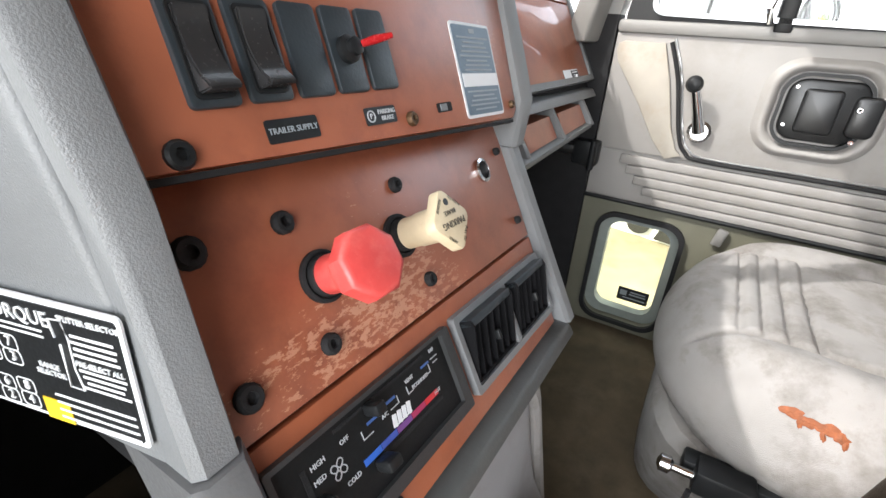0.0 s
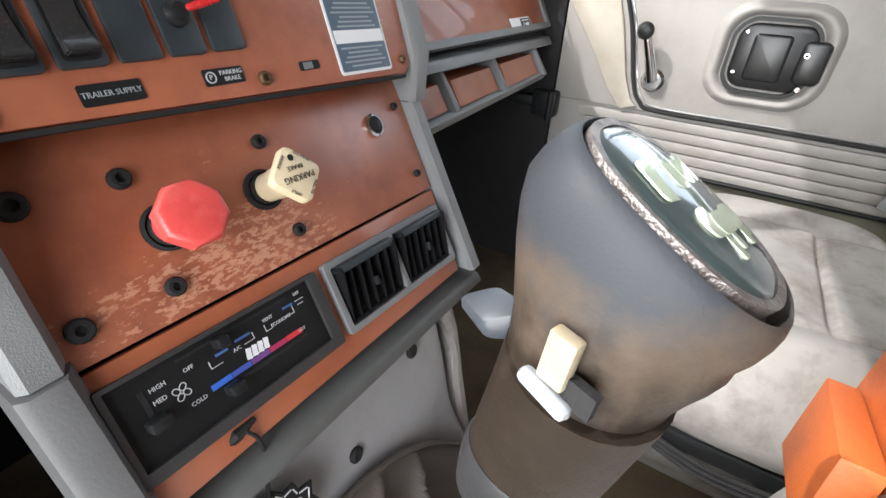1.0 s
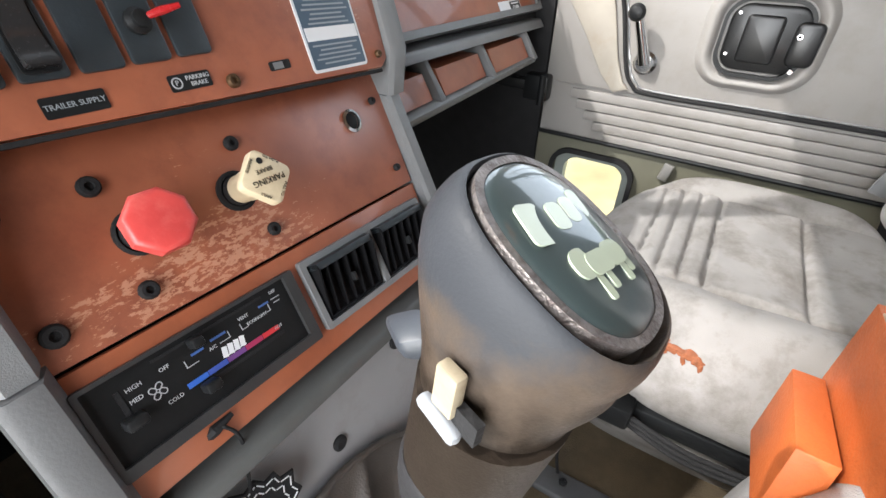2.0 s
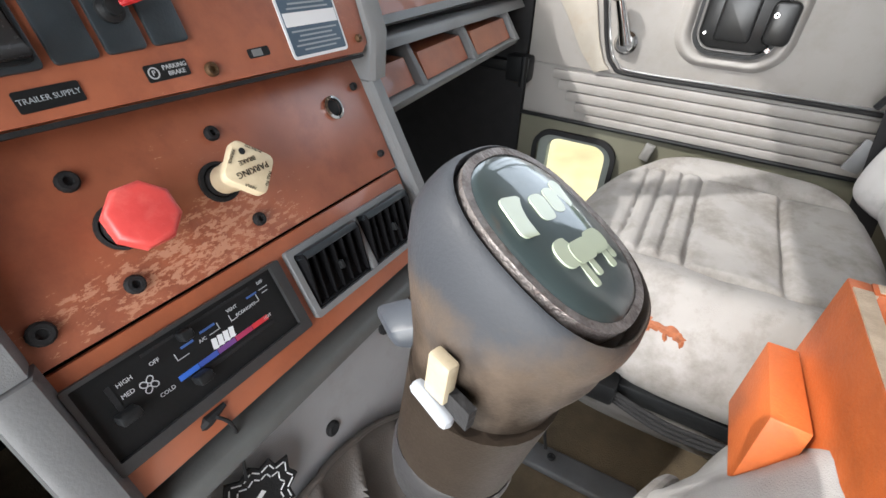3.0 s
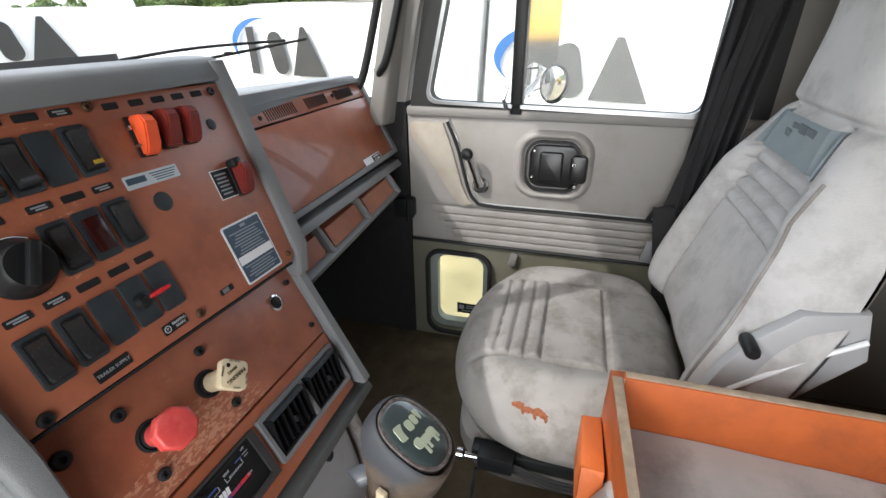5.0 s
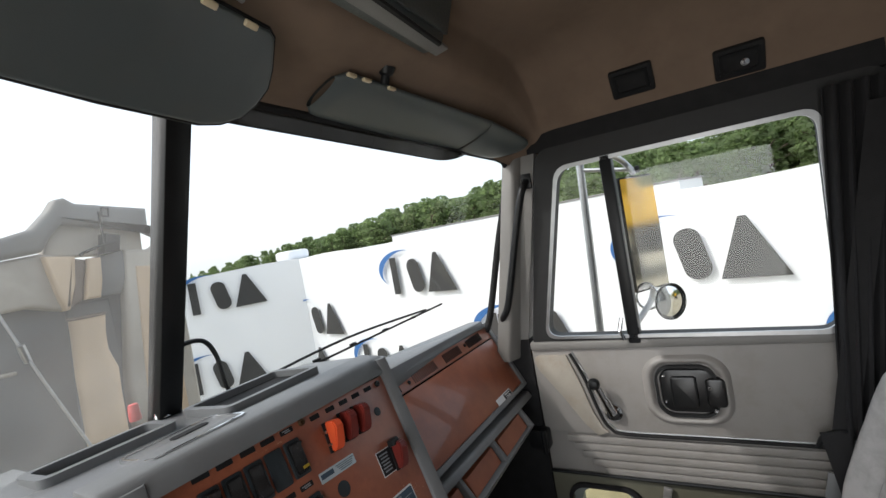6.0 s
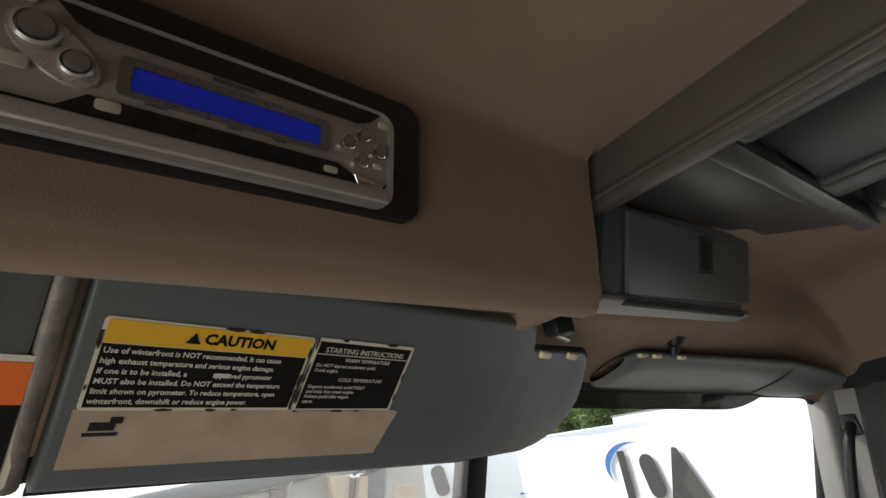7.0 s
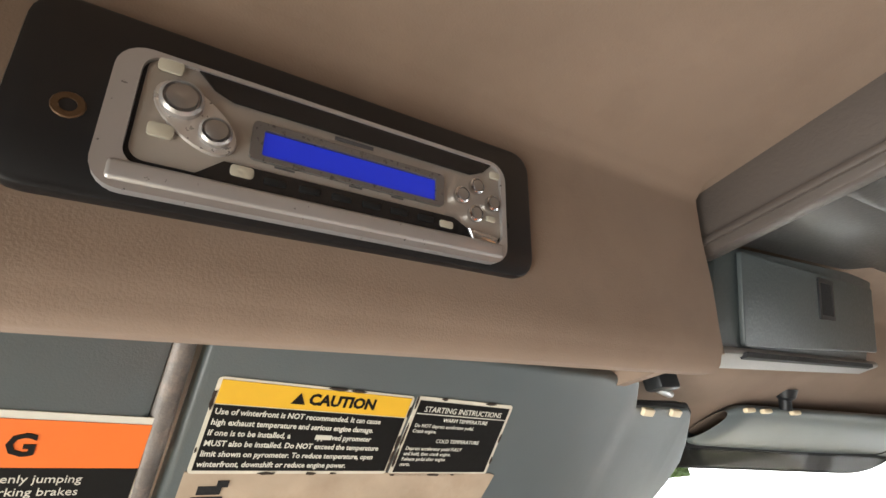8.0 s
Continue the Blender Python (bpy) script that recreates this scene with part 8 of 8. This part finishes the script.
def hood_plate(name, pts, y, depth, mat, label="", bev=0.012):
    """A moulded plate in (x, z), its face at y, going away by depth."""
    return part(name, prism([(x, z) for x, z in pts], depth, axes((0, y + depth, 0), (1, 0, 0), (0, 0, 1)), bev, seg=3), mat, hood, label)


hood_plate("back_panel", [(-1.05, -0.2), (0.62, -0.2), (0.64, 1.30), (-0.05, 1.40), (-1.05, 1.30)], 1.86, 0.04, HOOD_IN, "dark inner skin")
hood_plate("rim", [(-1.05, 1.40), (-0.6, 1.39), (-0.178, 1.433), (-0.076, 1.428), (0.025, 1.433), (0.13, 1.445), (0.233, 1.458), (0.262, 1.504), (0.300, 1.545), (0.560, 1.500), (0.655, 1.440), (0.655, 1.474), (0.568, 1.508), (0.574, 1.588), (0.345, 1.614), (0.318, 1.634), (0.292, 1.628), (0.266, 1.590), (0.215, 1.535), (0.107, 1.503), (-0.046, 1.487), (-0.177, 1.488), (-0.6, 1.46), (-1.05, 1.45)], 1.78, 0.06, HOOD_DK, "dark grey rolled rim", 0.02)
hood_plate("upper_box", [(0.240, 1.44), (0.55, 1.42), (0.556, 1.506), (0.300, 1.560), (0.268, 1.520)], 1.82, 0.05, HOOD_M, "dusty upper box")
hood_plate("ring_panel", [(-1.05, 1.26), (-0.4, 1.275), (-0.18, 1.264), (-0.119, 1.240), (-0.054, 1.243), (0.007, 1.272), (0.088, 1.282), (0.181, 1.286), (0.261, 1.258), (0.300, 1.30), (0.314, 1.432), (0.233, 1.455), (0.025, 1.43), (-0.178, 1.43), (-1.05, 1.40)], 1.81, 0.05, HOOD_M, "dusty moulded intake panel", 0.015)
ring = axes((-0.078, 1.812, 1.326), (1, 0, -0.16), (0.05, 0, 1))
part("intake_ring", ring_loft([(ring @ Matrix.Translation((0, 0, z)), rx, ry, 2.1) for z, rx, ry in ((0.0, 0.088, 0.086), (0.020, 0.084, 0.082), (0.032, 0.074, 0.072), (0.034, 0.066, 0.064), (0.026, 0.059, 0.058), (0.006, 0.057, 0.056))], 40), material("pale_intake_rubber", (0.36, 0.34, 0.30), 0.7, var=0.25, scale=20, bump=0.3, stain=0.5, stain_scale=25), hood, "pale rubber intake ring", smooth=60)
part("intake_bore", ring_loft([(ring @ Matrix.Translation((0, 0, z)), rx, ry, 2.1) for z, rx, ry in ((0.0275, 0.0585, 0.0575), (0.028, 0.03, 0.03))], 32), HOOD_IN, hood, "dark intake bore")
hood_plate("intake_bracket", [(0.024, 1.345), (0.074, 1.328), (0.079, 1.424), (0.026, 1.433)], 1.785, 0.03, HOOD_BRN)
part("rib", tube(curve_pts([(0.10, 1.795, 1.45), (0.085, 1.795, 1.40), (0.08, 1.795, 1.36)], 5), 0.006, 8), HOOD_M, hood)
hood_plate("tan_duct", [(0.229, 1.442), (0.314, 1.432), (0.300, 1.34), (0.272, 1.258), (0.262, 1.256), (0.250, 1.30)], 1.775, 0.06, HOOD_TAN, "tan plastic duct")
hood_plate("tan_duct", [(0.349, 1.420), (0.386, 1.419), (0.378, 1.34), (0.363, 1.280), (0.318, 1.281)], 1.77, 0.06, HOOD_TAN, "tan plastic duct")
hood_plate("brown_duct", [(0.312, 1.428), (0.348, 1.417), (0.318, 1.281), (0.274, 1.262)], 1.79, 0.05, HOOD_BRN)
hood_plate("grey_side", [(0.386, 1.425), (0.470, 1.44), (0.482, 1.373), (0.44, 1.28), (0.365, 1.28)], 1.80, 0.05, HOOD_DK)
part("column", ring_loft([(Matrix.Translation((x, 1.80, z)), r, 0.05, 2.4) for x, z, r in ((0.318, 1.222, 0.050), (0.312, 1.16, 0.046), (0.309, 1.10, 0.047), (0.316, 1.03, 0.060), (0.313, 0.95, 0.058), (0.30, 0.4, 0.06))], 28), HOOD_TAN, hood, "rounded tan column", smooth=60)
part("column_mouth", tube([(0.318 + 0.052 * math.cos(a), 1.80 + 0.052 * math.sin(a), 1.224) for a in [2 * math.pi * k / 24 for k in range(25)]], 0.005, 8), HOOD_BRN, hood)
# dark plate that stands for the shade behind the tan column
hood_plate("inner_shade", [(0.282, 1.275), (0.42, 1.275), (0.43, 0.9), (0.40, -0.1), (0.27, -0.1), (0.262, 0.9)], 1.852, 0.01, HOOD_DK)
hood_plate("side_panel", [(0.470, 1.44), (0.560, 1.43), (0.652, 1.475), (0.65, 1.0), (0.62, -0.2), (0.40, -0.2), (0.40, 0.95), (0.44, 1.2)], 1.79, 0.05, HOOD_M, "dusty grey side panel", 0.02)
hood_plate("tan_side", [(0.495, 1.373), (0.600, 1.361), (0.590, 0.902), (0.575, 0.2), (0.44, 0.2), (0.455, 0.949)], 1.783, 0.02, HOOD_TAN, "sun-bleached tan side panel")
hood_plate("latch", [(0.405, 1.500), (0.455, 1.490), (0.443, 1.432), (0.392, 1.430)], 1.76, 0.05, BLACK, "black hood latch", 0.006)
part("latch_rod", tube(curve_pts([(0.43, 1.755, 1.465), (0.37, 1.75, 1.452), (0.325, 1.75, 1.437), (0.315, 1.75, 1.43)], 5), 0.005, 8), BLACK, hood)
part("latch_rod", tube([(0.398, 1.758, 1.575), (0.394, 1.758, 1.44)], 0.004, 8), BLACK, hood)
part("marker", frame_plate(rrect(0.026, 0.034, 0.003, 3), rrect(0.018, 0.026, 0.002, 3), 0.004, axes((0.424, 1.776, 1.576), (1, 0, -0.1), (0, 0, 1))), BLACK, hood)
part("stay_cable", tube([(0.071, 1.76, 1.344), (0.115, 1.735, 1.176), (0.153, 1.71, 1.036), (0.26, 1.64, 0.66)], 0.0045, 8), STEEL, hood)
part("stay_spring", lathe([(0.006, -0.03), (0.011, -0.028), (0.011, 0.028), (0.006, 0.03)], axes((0.120, 1.732, 1.155), (0.9, 0, 0.2), (0, 1, 0.1)), 12), STEEL, hood)
part("hose", tube(curve_pts([(0.0, 1.80, 1.19), (0.02, 1.79, 1.13), (0.06, 1.79, 1.105), (0.11, 1.79, 1.10)], 6), 0.006, 8), HOOD_M, hood)
